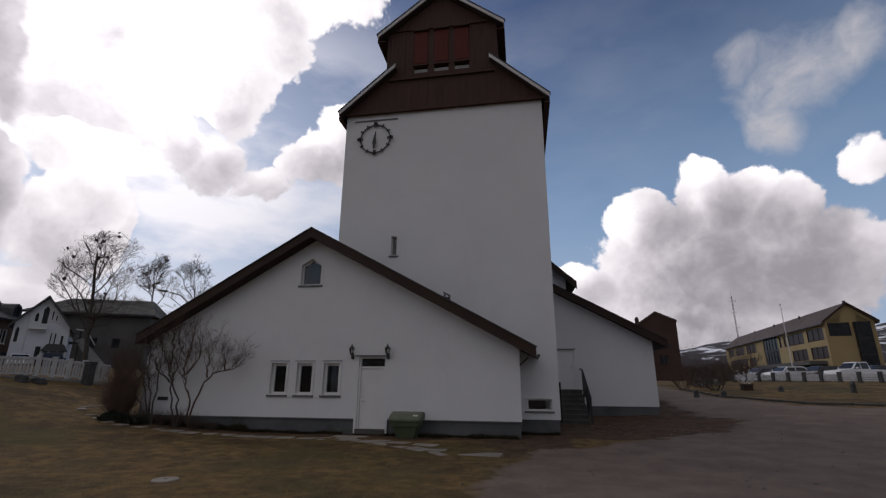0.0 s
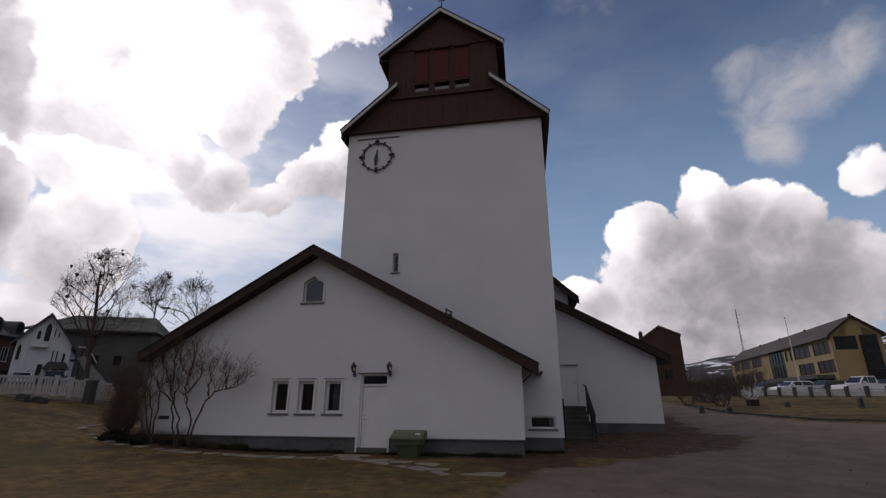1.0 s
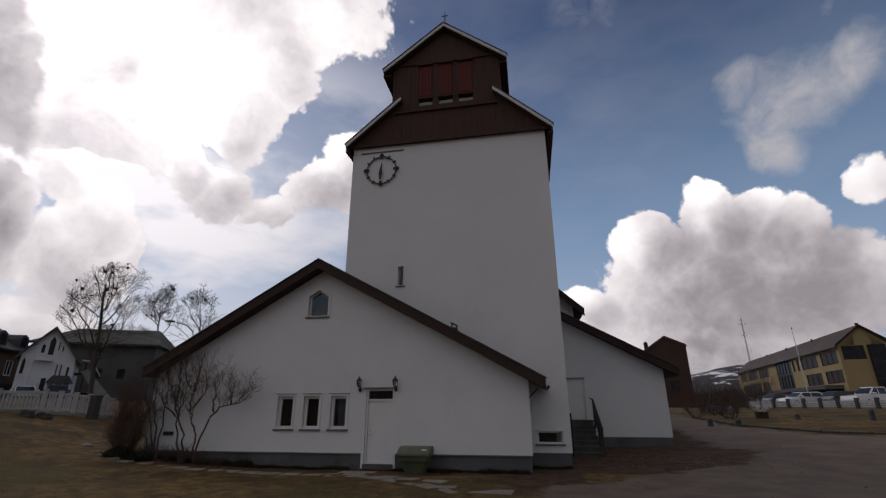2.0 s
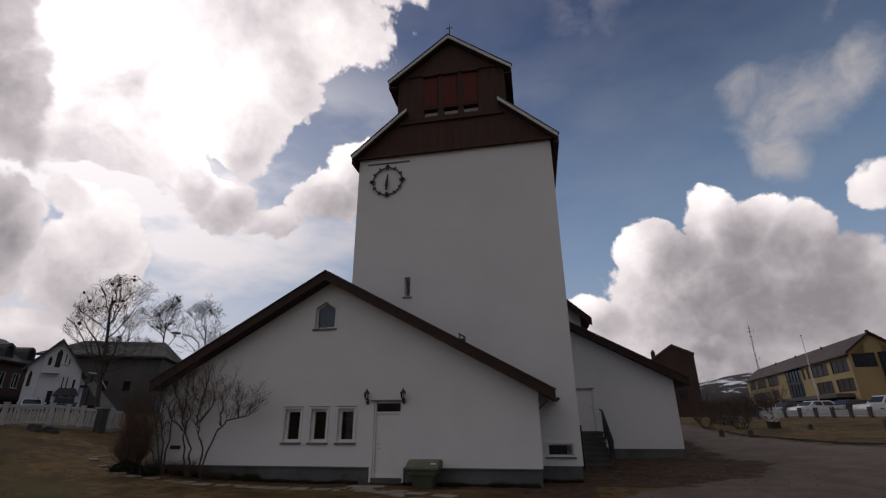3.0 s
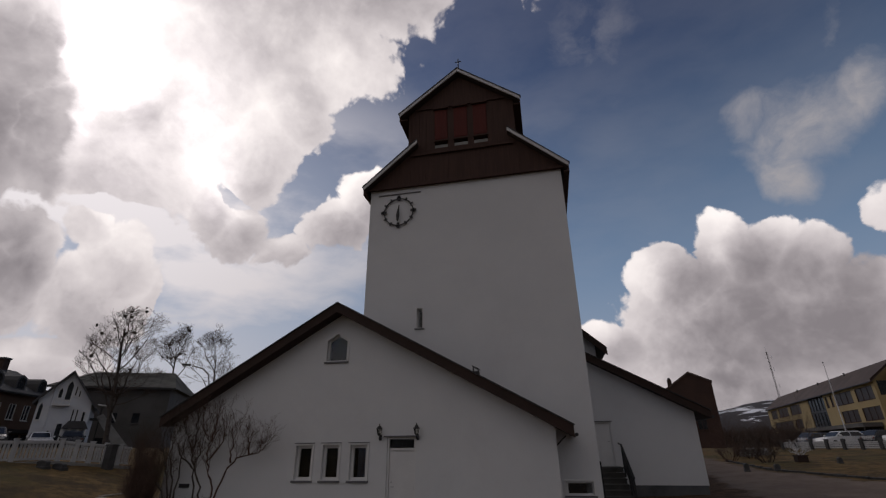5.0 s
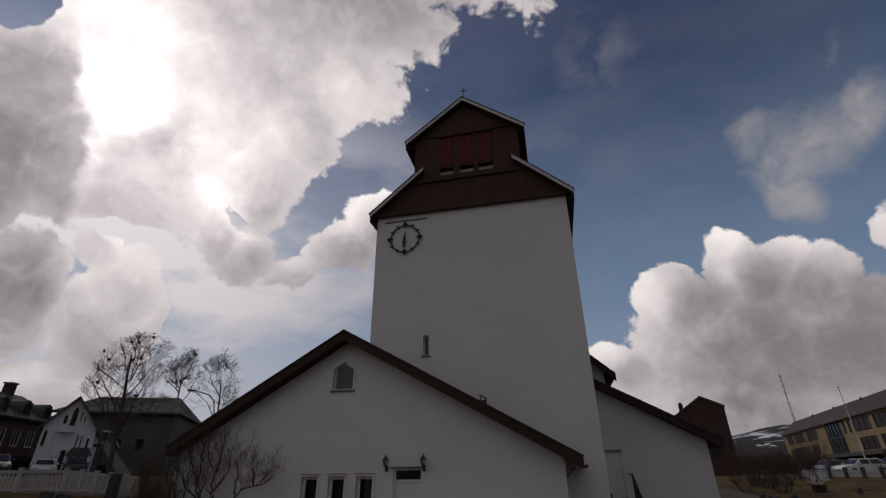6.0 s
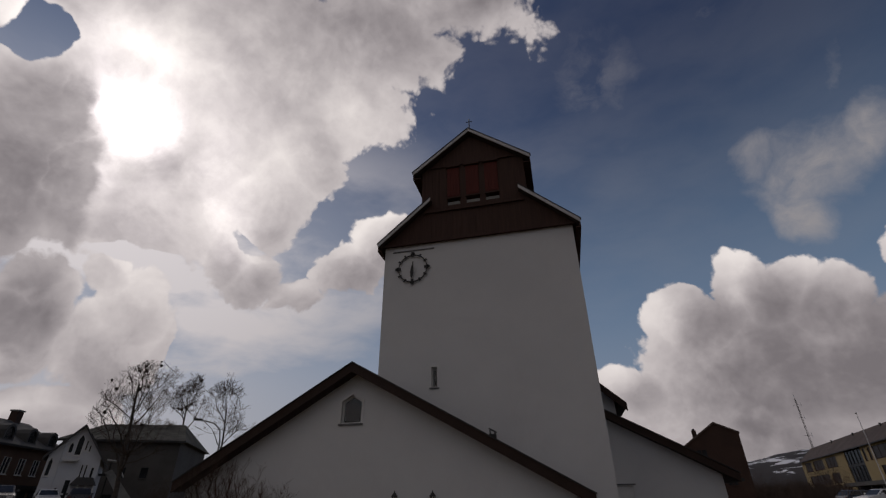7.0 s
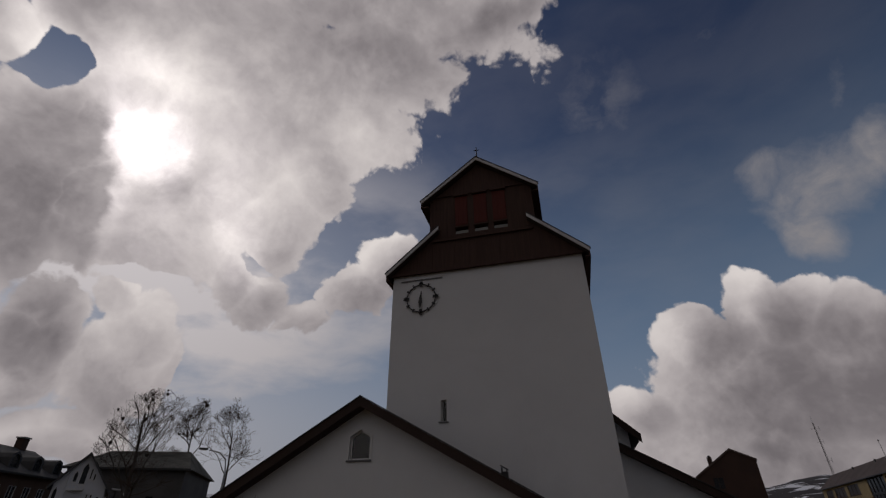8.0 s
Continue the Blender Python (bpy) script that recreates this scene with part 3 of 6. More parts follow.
def window(parent, x0, x1, z0, z1, y, depth, name="window", bars=0, top=None, sill=0.06, curtain=True, frame_w=0.055):
    """A white framed window set into an opening of a wall whose face is at y."""
    outer = rect(x0 + 0.004, x1 - 0.004, z0 + 0.004, z1 - 0.004)
    inner = rect(x0 + frame_w, x1 - frame_w, z0 + frame_w, z1 - frame_w)
    pane = inner
    if top:
        mid = (x0 + x1) / 2
        outer = [(x0 + 0.004, z0 + 0.004), (x1 - 0.004, z0 + 0.004), (x1 - 0.004, z1 - 0.004), (mid, top - 0.004), (x0 + 0.004, z1 - 0.004)]
        pane = inner = [(x0 + frame_w, z0 + frame_w), (x1 - frame_w, z0 + frame_w), (x1 - frame_w, z1 - 0.02), (mid, top - frame_w * 1.3), (x0 + frame_w, z1 - 0.02)]
    w = part(name, frame_ring(outer, inner, y + depth, y + depth + 0.07), WHITE, parent, "white painted window frame")
    part("pane", wall(pane, [], y + depth + 0.03, y + depth + 0.038), GLASS, w, "dark window glass")
    if curtain:
        part("curtain", wall(pane, [], y + depth + 0.35, y + depth + 0.37), CURTAIN, w, "blue-grey curtain")
    # dark sheet added behind the glass in place of the room's shade
    part("backing", box(x0 - 0.35, x1 + 0.35, y + depth + 0.7, y + depth + 0.75, max(z0 - 0.4, 0.2), z1 + 0.5), DARKROOM, w)
    if sill:
        part("sill", box(x0 - 0.07, x1 + 0.07, y - 0.045, y + depth - 0.002, z0 - sill, z0 - 0.003, 0.008), DARKSILL, w, "slate window sill")
    return w


def casing(parent, x0, x1, z0, z1, y, w=0.07, top=None, proud=0.025):
    """Flat plaster band round an opening."""
    outer, inner = rect(x0 - w, x1 + w, z0 - 0.002, z1 + w), rect(x0, x1, z0 + 0.0, z1)
    if top:
        mid = (x0 + x1) / 2
        outer = [(x0 - w, z0), (x1 + w, z0), (x1 + w, z1 + w * 0.5), (mid, top + w * 1.2), (x0 - w, z1 + w * 0.5)]
        inner = [(x0, z0 + 0.01), (x1, z0 + 0.01), (x1, z1), (mid, top), (x0, z1)]
    else:
        inner = rect(x0, x1, z0 + 0.01, z1)
    part("casing", frame_ring(outer, inner, y - proud, y - 0.002), WHITE, parent, "white band round an opening")


# low hall in front: gable wall, side wall, plinth
AX0, AX1, APEX = -12.45, -0.10, (-6.74, 6.36)
SLOPE_L, SLOPE_R = 0.585, 0.55


def annex_top(x):
    return APEX[1] - 0.16 - (SLOPE_L * (APEX[0] - x) if x < APEX[0] else SLOPE_R * (x - APEX[0]))


WINS = [(-7.91, -7.37), (-7.035, -6.495), (-6.145, -5.605)]
WZ0, WZ1 = 1.16, 2.12
DX0, DX1, DZ0, DZ1 = -5.00, -4.12, 0.22, 2.31
GW = (-7.18, -6.48, 4.62, 5.31, 5.52)
gable_hole = [(GW[0], GW[2]), (GW[1], GW[2]), (GW[1], GW[3]), ((GW[0] + GW[1]) / 2, GW[4]), (GW[0], GW[3])]
outline = [(AX0, 0.5), (DX0, 0.5), (DX0, DZ1), (DX1, DZ1), (DX1, 0.5), (AX1, 0.5), (AX1, annex_top(AX1)), (APEX[0], annex_top(APEX[0])), (AX0, annex_top(AX0))]
part("wall", wall(outline, [rect(a, b, WZ0, WZ1) for a, b in WINS] + [gable_hole], FRONT, FRONT + 0.3), RENDER, church, "white rendered gable wall")
part("wall", box(AX0, AX0 + 0.3, FRONT + 0.3, 26, 0.5, annex_top(AX0)), RENDER, church, "white rendered side wall")
part("wall", box(AX1 - 0.3, AX1, FRONT + 0.3, TOWER_Y, 0.5, annex_top(AX1)), RENDER, church, "white rendered side wall")
part("wall", wall([(AX0 + 0.3, 0.2), (-6.7, 0.2), (-6.7, 6.0), (AX0 + 0.3, 2.6)], [], 26, 26.3), RENDER, church, "white rendered back wall")
part("plinth", box(AX0 + 0.03, DX0 - 0.08, FRONT + 0.03, FRONT + 0.28, -0.3, 0.497), PLINTH, church, "grey rendered plinth")
part("plinth", box(DX1 + 0.08, AX1 - 0.03, FRONT + 0.03, FRONT + 0.28, -0.3, 0.497), PLINTH, church, "grey rendered plinth")
part("plinth", box(AX1 - 0.28, AX1 - 0.03, FRONT + 0.28, TOWER_Y + 0.02, -0.3, 0.497), PLINTH, church, "grey rendered plinth")
part("plinth", box(AX0 + 0.03, AX0 + 0.28, FRONT + 0.28, 26, -0.3, 0.497), PLINTH, church, "grey rendered plinth")
# dark strip put in for the shadow line where the wall overhangs the plinth
for x0, x1 in ((AX0, DX0 - 0.08), (DX1 + 0.08, AX1 + 0.015)):
    part("shadow_strip", box(x0, x1, FRONT - 0.018, FRONT + 0.02, 0.47, 0.503, 0.004), DARKSILL, church, "dark strip in place of the shadow line over the plinth")
for a, b in WINS:
    w = window(church, a, b, WZ0, WZ1, FRONT, 0.1, frame_w=0.085, curtain=a > -6.3)
    casing(w, a, b, WZ0, WZ1, FRONT, 0.05)
    part("window_head", box(a - 0.06, b + 0.06, FRONT - 0.04, FRONT - 0.003, WZ1 + 0.053, WZ1 + 0.075, 0.003), DARKSILL, w, "thin dark strip along the top of the casing")
w = window(church, GW[0], GW[1], GW[2], GW[3], FRONT, 0.1, top=GW[4], curtain=False, frame_w=0.05)
casing(w, GW[0], GW[1], GW[2], GW[3], FRONT, 0.075, top=GW[4])

# front door with a fanlight
door = part("door", frame_ring(rect(DX0 + 0.004, DX1 - 0.004, DZ0, DZ1 - 0.004), rect(DX0 + 0.06, DX1 - 0.06, DZ0 + 0.03, DZ1 - 0.05), FRONT + 0.04, FRONT + 0.16), WHITE, church, "white painted door with a fanlight")
part("door_leaf", box(DX0 + 0.063, DX1 - 0.063, FRONT + 0.08, FRONT + 0.13, DZ0 + 0.033, 1.95, 0.006), WHITE, door)
part("transom", box(DX0 + 0.063, DX1 - 0.063, FRONT + 0.05, FRONT + 0.13, 1.956, 2.02, 0.004), WHITE, door)
part("fanlight", box(DX0 + 0.063, DX1 - 0.063, FRONT + 0.09, FRONT + 0.1, 2.024, 2.257), GLASS, door, "dark glass fanlight")
# same black sheet set close behind the fanlight to keep it dark
part("backing", box(DX0 + 0.01, DX1 - 0.01, FRONT + 0.165, FRONT + 0.19, 1.96, 2.30), DARKROOM, door)
part("threshold", box(DX0 - 0.02, DX1 + 0.02, FRONT - 0.06, FRONT + 0.2, 0.08, DZ0 - 0.003, 0.008), STAIRSTONE, door, "worn stone threshold")
handle = tube([(DX0 + 0.14, FRONT + 0.078, 1.0), (DX0 + 0.14, FRONT + 0.02, 1.0), (DX0 + 0.24, FRONT + 0.02, 1.0)], [0.011, 0.011, 0.01], 8)
part("door_handle", handle, STEEL, door, "steel lever handle")
part("lock", tube([(DX0 + 0.14, FRONT + 0.08, 1.12), (DX0 + 0.14, FRONT + 0.06, 1.12)], [0.022, 0.02], 12), STEEL, door)
for z in (0.35, 0.98, 1.72):
    part("hinge", tube([(DX1 - 0.06, FRONT + 0.075, z - 0.05), (DX1 - 0.06, FRONT + 0.075, z + 0.05)], [0.012, 0.012], 8), STEEL, door)
part("door_hood", box(DX0 - 0.1, DX1 + 0.1, FRONT - 0.06, FRONT - 0.002, DZ1 + 0.01, DZ1 + 0.045, 0.005), DARKSILL, door, "thin dark drip board")
for x0, x1 in ((DX0 - 0.08, DX0), (DX1, DX1 + 0.08)):
    part("jamb", box(x0, x1, FRONT - 0.02, FRONT + 0.1, 0.1, 0.497), RENDER, door)

# roof of the low hall, its bargeboards and gutter
EL, ER = -12.62, 0.38
roof_l = [(APEX[0], APEX[1] + 0.06), (EL, APEX[1] + 0.06 - SLOPE_L * (APEX[0] - EL))]
roof_r = [(APEX[0], APEX[1] + 0.06), (ER, APEX[1] + 0.06 - SLOPE_R * (ER - APEX[0]))]
part("roof", slab_roof(*roof_l, FRONT - 0.42, 26.6, 0.22), ROOF, church, "dark brown roof slope")
part("roof", slab_roof(*roof_r, FRONT - 0.42, TOWER_Y - 0.002, 0.22), ROOF, church, "dark brown roof slope")
for a, b in (roof_l, roof_r):
    up = [(a[0], a[1] + 0.035), (b[0], b[1] + 0.035)]
    part("bargeboard", slab_roof(*up, FRONT - 0.47, FRONT - 0.423, 0.30), BARGE, church, "brown bargeboard")
    part("roof_edge", slab_roof((a[0], a[1] + 0.075), (b[0] + (0.03 if b[0] > 0 else -0.03), b[1] + 0.06), FRONT - 0.5, FRONT - 0.3, 0.035), IRON, church, "dark metal verge flashing")
part("soffit", slab_roof((APEX[0], APEX[1] - 0.165), (ER - 0.03, APEX[1] - 0.165 - SLOPE_R * (ER - 0.03 - APEX[0])), FRONT - 0.42, FRONT - 0.003, 0.03), BARGE, church, "brown boarded soffit")
part("soffit", slab_roof((APEX[0], APEX[1] - 0.165), (EL + 0.03, APEX[1] - 0.165 - SLOPE_L * (APEX[0] - EL - 0.03)), FRONT - 0.42, FRONT - 0.003, 0.03), BARGE, church, "brown boarded soffit")
gz = roof_r[1][1] - 0.2
part("gutter", tube([(ER + 0.06, FRONT - 0.4, gz), (ER + 0.06, TOWER_Y - 0.05, gz)], [0.045, 0.045], 10), IRON, church, "dark metal gutter")
part("bracket", tube([(AX1, FRONT + 0.05, gz - 0.26), (ER - 0.22, FRONT + 0.05, gz - 0.02)], [0.022, 0.022], 6), IRON, church, "dark eaves bracket")
part("wall_vent", box(-11.80, -11.44, FRONT - 0.03, FRONT + 0.01, 0.95, 1.06, 0.005), IRON, church, "black cast vent cover")
cowl = part("roof_cowl", box(-2.44, -2.24, 14.35, 14.55, 3.8, 4.19, 0.006), IRON, church, "dark metal roof cowl")
part("cowl_lid", turned(box(-0.12, 0.12, -0.13, 0.13, -0.015, 0.015, 0.004), Matrix.Translation((-2.34, 14.45, 4.30)) @ Matrix.Rotation(radians(28), 4, "Y")), IRON, cowl)
for x in (-2.42, -2.27):
    part("cowl_leg", box(x - 0.012, x + 0.012, 14.36, 14.54, 4.19, 4.31 if x < -2.3 else 4.25), IRON, cowl)

# tower
TX0, TX1, TB = -6.46, 1.06, 22.8
TZ = 11.60
SLIT = (-4.47, -4.26, 5.85, 6.56)
BW = (0.06, 0.82, 0.73, 1.09)
part("wall", wall(rect(TX0, TX1, 0.48, TZ), [rect(*SLIT), rect(*BW)], TOWER_Y, TOWER_Y + 0.4), RENDER, church, "white rendered tower wall")
part("wall", box(TX0, TX0 + 0.4, TOWER_Y + 0.4, TB, 0.48, TZ), RENDER, church, "white rendered tower wall")
part("wall", box(TX1 - 0.4, TX1, TOWER_Y + 0.4, TB, 0.48, TZ), RENDER, church, "white rendered tower wall")
part("wall", box(TX0 + 0.4, TX1 - 0.4, TB - 0.4, TB, 0.48, TZ), RENDER, church, "white rendered tower wall")
part("plinth", box(AX1 - 0.03, TX1 - 0.03, TOWER_Y + 0.03, TOWER_Y + 0.38, -0.3, 0.477), PLINTH, church, "grey rendered plinth")
part("plinth", box(TX1 - 0.38, TX1 - 0.03, TOWER_Y + 0.38, TB, -0.3, 0.477), PLINTH, church, "grey rendered plinth")
w = window(church, *SLIT, TOWER_Y, 0.1, curtain=False, frame_w=0.03, sill=0.05)
casing(w, *SLIT, TOWER_Y, 0.04, proud=0.02)
w = window(church, *BW, TOWER_Y, 0.08, curtain=False, frame_w=0.05, sill=0.05)
casing(w, *BW, TOWER_Y, 0.05, proud=0.02)

# brown boarded top of the tower: broad skirt, upper storey, two roofs
MID = -2.72
SKIRT = [(TX0 - 0.06, TZ), (TX1 + 0.06, TZ), (TX1 + 0.06, 11.66), (-0.51, 13.15), (-4.77, 13.15), (TX0 - 0.06, 11.62)]
UX0, UX1 = -4.90, -0.48
UPPER = [(UX0, 13.153), (UX1, 13.153), (UX1, 15.12), (MID, 16.86), (UX0, 15.12)]
SHUT = [(-3.77, -3.23), (-2.96, -2.40), (-2.15, -1.59)]
FACE = TOWER_Y - 0.1
part("boarding", wall(SKIRT, [], FACE, TB + 0.1), BOARD, church, "dark brown vertical boarding")
openings = [rect(a, b, 13.25, 13.54) for a, b in SHUT]
part("boarding", wall(UPPER, openings, FACE - 0.003, FACE + 0.3), BOARD, church, "dark brown vertical boarding")
part("boarding", wall(UPPER, [], FACE + 1.2, TB + 0.1), BOARD, church, "dark brown vertical boarding")
for x in (UX0, UX1 - 0.12):
    part("boarding", box(x, x + 0.12, FACE + 0.3, FACE + 1.2, 13.153, 15.1), BOARD, church, "dark brown vertical boarding")
part("boarding", slab_roof((UX0, 15.12), (MID, 16.84), FACE + 0.3, FACE + 1.2, 0.05), BOARD, church)
part("boarding", slab_roof((UX1, 15.12), (MID, 16.84), FACE + 0.3, FACE + 1.2, 0.05), BOARD, church)
for x in np.arange(TX0 + 0.1, TX1, 0.31):
    top = min(13.12, 11.60 + max(0.0, min(x - TX0, TX1 - x)) * 0.85)
    part("batten", box(x, x + 0.035, FACE - 0.013, FACE - 0.004, TZ + 0.02, top), BOARD, church)
for x in np.arange(UX0 + 0.12, UX1, 0.31):
    if any(a - 0.08 < x < b + 0.05 for a, b in SHUT):
        continue
    top = 15.08 + max(0.0, min(x - UX0, UX1 - x)) * 0.77
    part("batten", box(x, x + 0.035, FACE - 0.015, FACE - 0.006, 13.17, top), BOARD, church)
for a, b in SHUT:
    s = part("shutter", box(a, b, FACE - 0.03, FACE - 0.006, 13.64, 15.16, 0.006), RED, church, "dull red sound shutter")
    for i in range(4):
        xa = a + 0.02 + i * (b - a - 0.04) / 4
        part("slat", box(xa + 0.006, xa + (b - a - 0.04) / 4 - 0.006, FACE - 0.045, FACE - 0.031, 13.67, 15.12), RED, s)
    part("hood", box(a - 0.04, b + 0.04, FACE - 0.13, FACE - 0.006, 15.165, 15.23, 0.006), BOARD, s)
    part("opening_sill", box(a + 0.003, b - 0.003, FACE + 0.02, FACE + 0.26, 13.255, 13.41, 0.006), CONCRETE, s, "pale grey sloping sill")
    part("opening_head", box(a - 0.04, b + 0.04, FACE - 0.06, FACE - 0.006, 13.55, 13.62, 0.006), BOARD, s)
part("string_board", box(-4.76, -0.62, FACE - 0.09, FACE - 0.027, 12.95, 13.05, 0.006), BOARD, church, "projecting brown drip board")
part("string_board", box(-4.63, -0.80, FACE - 0.07, FACE - 0.03, 15.27, 15.33, 0.006), BOARD, church, "projecting brown drip board")
part("string_board", box(TX0 - 0.1, TX1 + 0.1, FACE - 0.05, FACE - 0.003, TZ - 0.03, TZ + 0.07, 0.006), BOARD, church, "brown drip board")
part("string_board", box(-6.11, -4.38, TOWER_Y - 0.035, TOWER_Y - 0.002, 11.32, 11.37, 0.006), DARKSILL, church, "thin drip board over the clock")

OVER = FACE - 0.3
for a, b in (((-4.46, 13.56), (-6.66, 11.62)), ((-0.80, 13.56), (1.34, 11.58)), ((MID, 17.03), (-5.25, 15.02)), ((MID, 17.03), (-0.18, 15.00))):
    part("roof", slab_roof(a, b, OVER + 0.05, TB + 0.4, 0.14), ROOF, church, "dark roof slope of the tower")
    d = Vector((b[0] - a[0], b[1] - a[1])).normalized()
    part("bargeboard", slab_roof((a[0], a[1] + 0.03), (b[0], b[1] + 0.03), OVER, OVER + 0.047, 0.15), PALE, church, "pale grey bargeboard")
    part("roof_edge", slab_roof((a[0], a[1] + 0.07), (b[0] + d.x * 0.05, b[1] + d.y * 0.05 + 0.065), OVER - 0.03, OVER + 0.12, 0.036), IRON, church, "dark metal verge flashing")
    side = 1 if b[0] > MID else -1
    part("fascia", box(min(b[0], b[0] - side * 0.05), max(b[0], b[0] - side * 0.05), OVER + 0.06, TB + 0.4, b[1] - 0.32, b[1] - 0.1), BOARD, church, "dark brown eaves fascia")
    # boarded soffit behind the fascia
    wx = (TX1 + 0.08 if side > 0 else TX0 - 0.08) if b[1] < 13 else (UX1 if side > 0 else UX0)
    lo, hi = sorted((b[0] - side * 0.05, wx))
    part("soffit", box(lo, hi, OVER + 0.06, TB + 0.4, b[1] - 0.31, b[1] - 0.27), BOARD, church, "dark brown boarded soffit")
cross = tube([(MID, FACE + 0.1, 16.95), (MID, FACE + 0.1, 18.0)], [0.035, 0.022], 8)
cross = tube([(MID - 0.14, FACE + 0.1, 17.82), (MID + 0.14, FACE + 0.1, 17.82)], [0.022, 0.022], 8, cross)
part("cross", cross, IRON, church, "slender iron ridge cross")

# clock: iron ring with hour marks and two hands
CX, CZ, CR = -5.25, 10.53, 0.585
ring = bmesh.new()
segs = 64
rv = []
for i in range(segs):
    a = 2 * math.pi * i / segs
    row = []
    for dr, dy in ((-0.02, -0.06), (0.02, -0.06), (0.02, -0.03), (-0.02, -0.03)):
        row.append(ring.verts.new((CX + (CR + dr) * math.sin(a), TOWER_Y + dy, CZ + (CR + dr) * math.cos(a))))
    rv.append(row)
for i in range(segs):
    for j in range(4):
        ring.faces.new((rv[i][j], rv[i][(j + 1) % 4], rv[(i + 1) % segs][(j + 1) % 4], rv[(i + 1) % segs][j]))
clock = part("clock", ring, IRON, church, "black iron clock ring with hour marks")
for h in range(12):
    big = h % 3 == 0
    b = box(-0.055 if big else -0.035, 0.055 if big else 0.035, -0.012, 0.012, CR - (0.10 if big else 0.06), CR + (0.13 if big else 0.085), 0.004)
    if big:
        b = box(-0.085, 0.085, -0.012, 0.012, CR + 0.0, CR + 0.07, 0.004, b)
    turned(b, Matrix.Translation((CX, TOWER_Y - 0.075, CZ)) @ Matrix.Rotation(2 * math.pi * h / 12, 4, "Y"))
    part("hour_mark", b, IRON, clock)
for length, width, angle in ((0.47, 0.05, 184), (0.30, 0.075, 194 - 10)):
    hand = bmesh.new()
    vs = [hand.verts.new((x, y, z)) for y in (-0.008, 0.008) for x, z in ((-width * 0.4, -0.28 if length > 0.4 else -0.12), (width * 0.4, -0.28 if length > 0.4 else -0.12), (width, length * 0.75), (0, length), (-width, length * 0.75))]
    hand.faces.new(vs[:5])
    hand.faces.new(vs[5:][::-1])
    for i in range(5):
        hand.faces.new((vs[i], vs[(i + 1) % 5], vs[5 + (i + 1) % 5], vs[5 + i]))
    turned(hand, Matrix.Translation((CX, TOWER_Y - (0.09 if length > 0.4 else 0.11), CZ)) @ Matrix.Rotation(radians(angle), 4, "Y"))
    part("clock_hand", hand, IRON, clock)
part("hub", tube([(CX, TOWER_Y - 0.002, CZ), (CX, TOWER_Y - 0.13, CZ)], [0.03, 0.025], 10), IRON, clock)
for h in range(0, 12, 3):
    a = 2 * math.pi * h / 12
    p0 = Vector((CX + CR * math.sin(a), TOWER_Y - 0.002, CZ + CR * math.cos(a)))
    part("wall_fixing", tube([p0, p0 + Vector((0, -0.04, 0))], [0.012, 0.012], 6), IRON, clock)

# side wing with its stair door, and the higher nave behind
WX1 = 5.44
wing_top = lambda x: 5.50 - 0.555 * (x - 1.78)
SDX0, SDX1, SDZ0, SDZ1 = 1.36, 2.19, 1.29, 2.94
out = [(TX1, 0.62), (SDX0, 0.62), (SDX0, SDZ0), (SDX0, SDZ1), (SDX1, SDZ1), (SDX1, SDZ0), (SDX1, 0.62), (WX1, 0.62), (WX1, wing_top(WX1) - 0.21), (TX1, wing_top(TX1) - 0.21)]
part("wall", wall(out, [], WING_Y, WING_Y + 0.3), RENDER, church, "white rendered wing wall")
part("wall", box(WX1 - 0.3, WX1, WING_Y + 0.3, 32, 0.62, wing_top(WX1) - 0.21), RENDER, church, "white rendered wing side wall")
part("wall", wall([(TX1, 0.4), (WX1, 0.4), (WX1, wing_top(WX1) - 0.21), (TX1, wing_top(TX1) - 0.21)], [], 32, 32.3), RENDER, church, "white rendered wing end wall")
part("plinth", box(TX1, WX1 - 0.03, WING_Y + 0.03, WING_Y + 0.28, -0.2, 0.617), PLINTH, church, "grey rendered plinth")
part("plinth", box(WX1 - 0.28, WX1 - 0.03, WING_Y + 0.28, 32, -0.2, 0.617), PLINTH, church, "grey rendered plinth")
sdoor = part("door", frame_ring(rect(SDX0 + 0.003, SDX1 - 0.003, SDZ0, SDZ1 - 0.003), rect(SDX0 + 0.045, SDX1 - 0.045, SDZ0 + 0.02, SDZ1 - 0.05), WING_Y + 0.02, WING_Y + 0.12), WHITE, church, "white painted side door")
part("door_leaf", box(SDX0 + 0.048, SDX1 - 0.048, WING_Y + 0.05, WING_Y + 0.1, SDZ0 + 0.023, SDZ1 - 0.053, 0.005), WHITE, sdoor)
part("door_handle", tube([(SDX1 - 0.1, WING_Y + 0.048, 2.2), (SDX1 - 0.1, WING_Y - 0.01, 2.2), (SDX1 - 0.2, WING_Y - 0.01, 2.2)], [0.012] * 3, 8), STEEL, sdoor, "steel lever handle")
part("door_hood", box(SDX0 - 0.06, SDX1 + 0.06, WING_Y - 0.05, WING_Y - 0.002, SDZ1 + 0.005, SDZ1 + 0.04, 0.004), DARKSILL, sdoor)
ra, rb = (TX1 + 0.002, wing_top(TX1) + 0.04), (5.92, wing_top(5.92) + 0.04)
part("roof", slab_roof(ra, rb, WING_Y - 0.42, 32.6, 0.22), ROOF, church, "dark roof slope of the wing")
part("bargeboard", slab_roof((ra[0], ra[1] + 0.03), (rb[0], rb[1] + 0.03), WING_Y - 0.47, WING_Y - 0.423, 0.3), BARGE, church, "brown bargeboard")
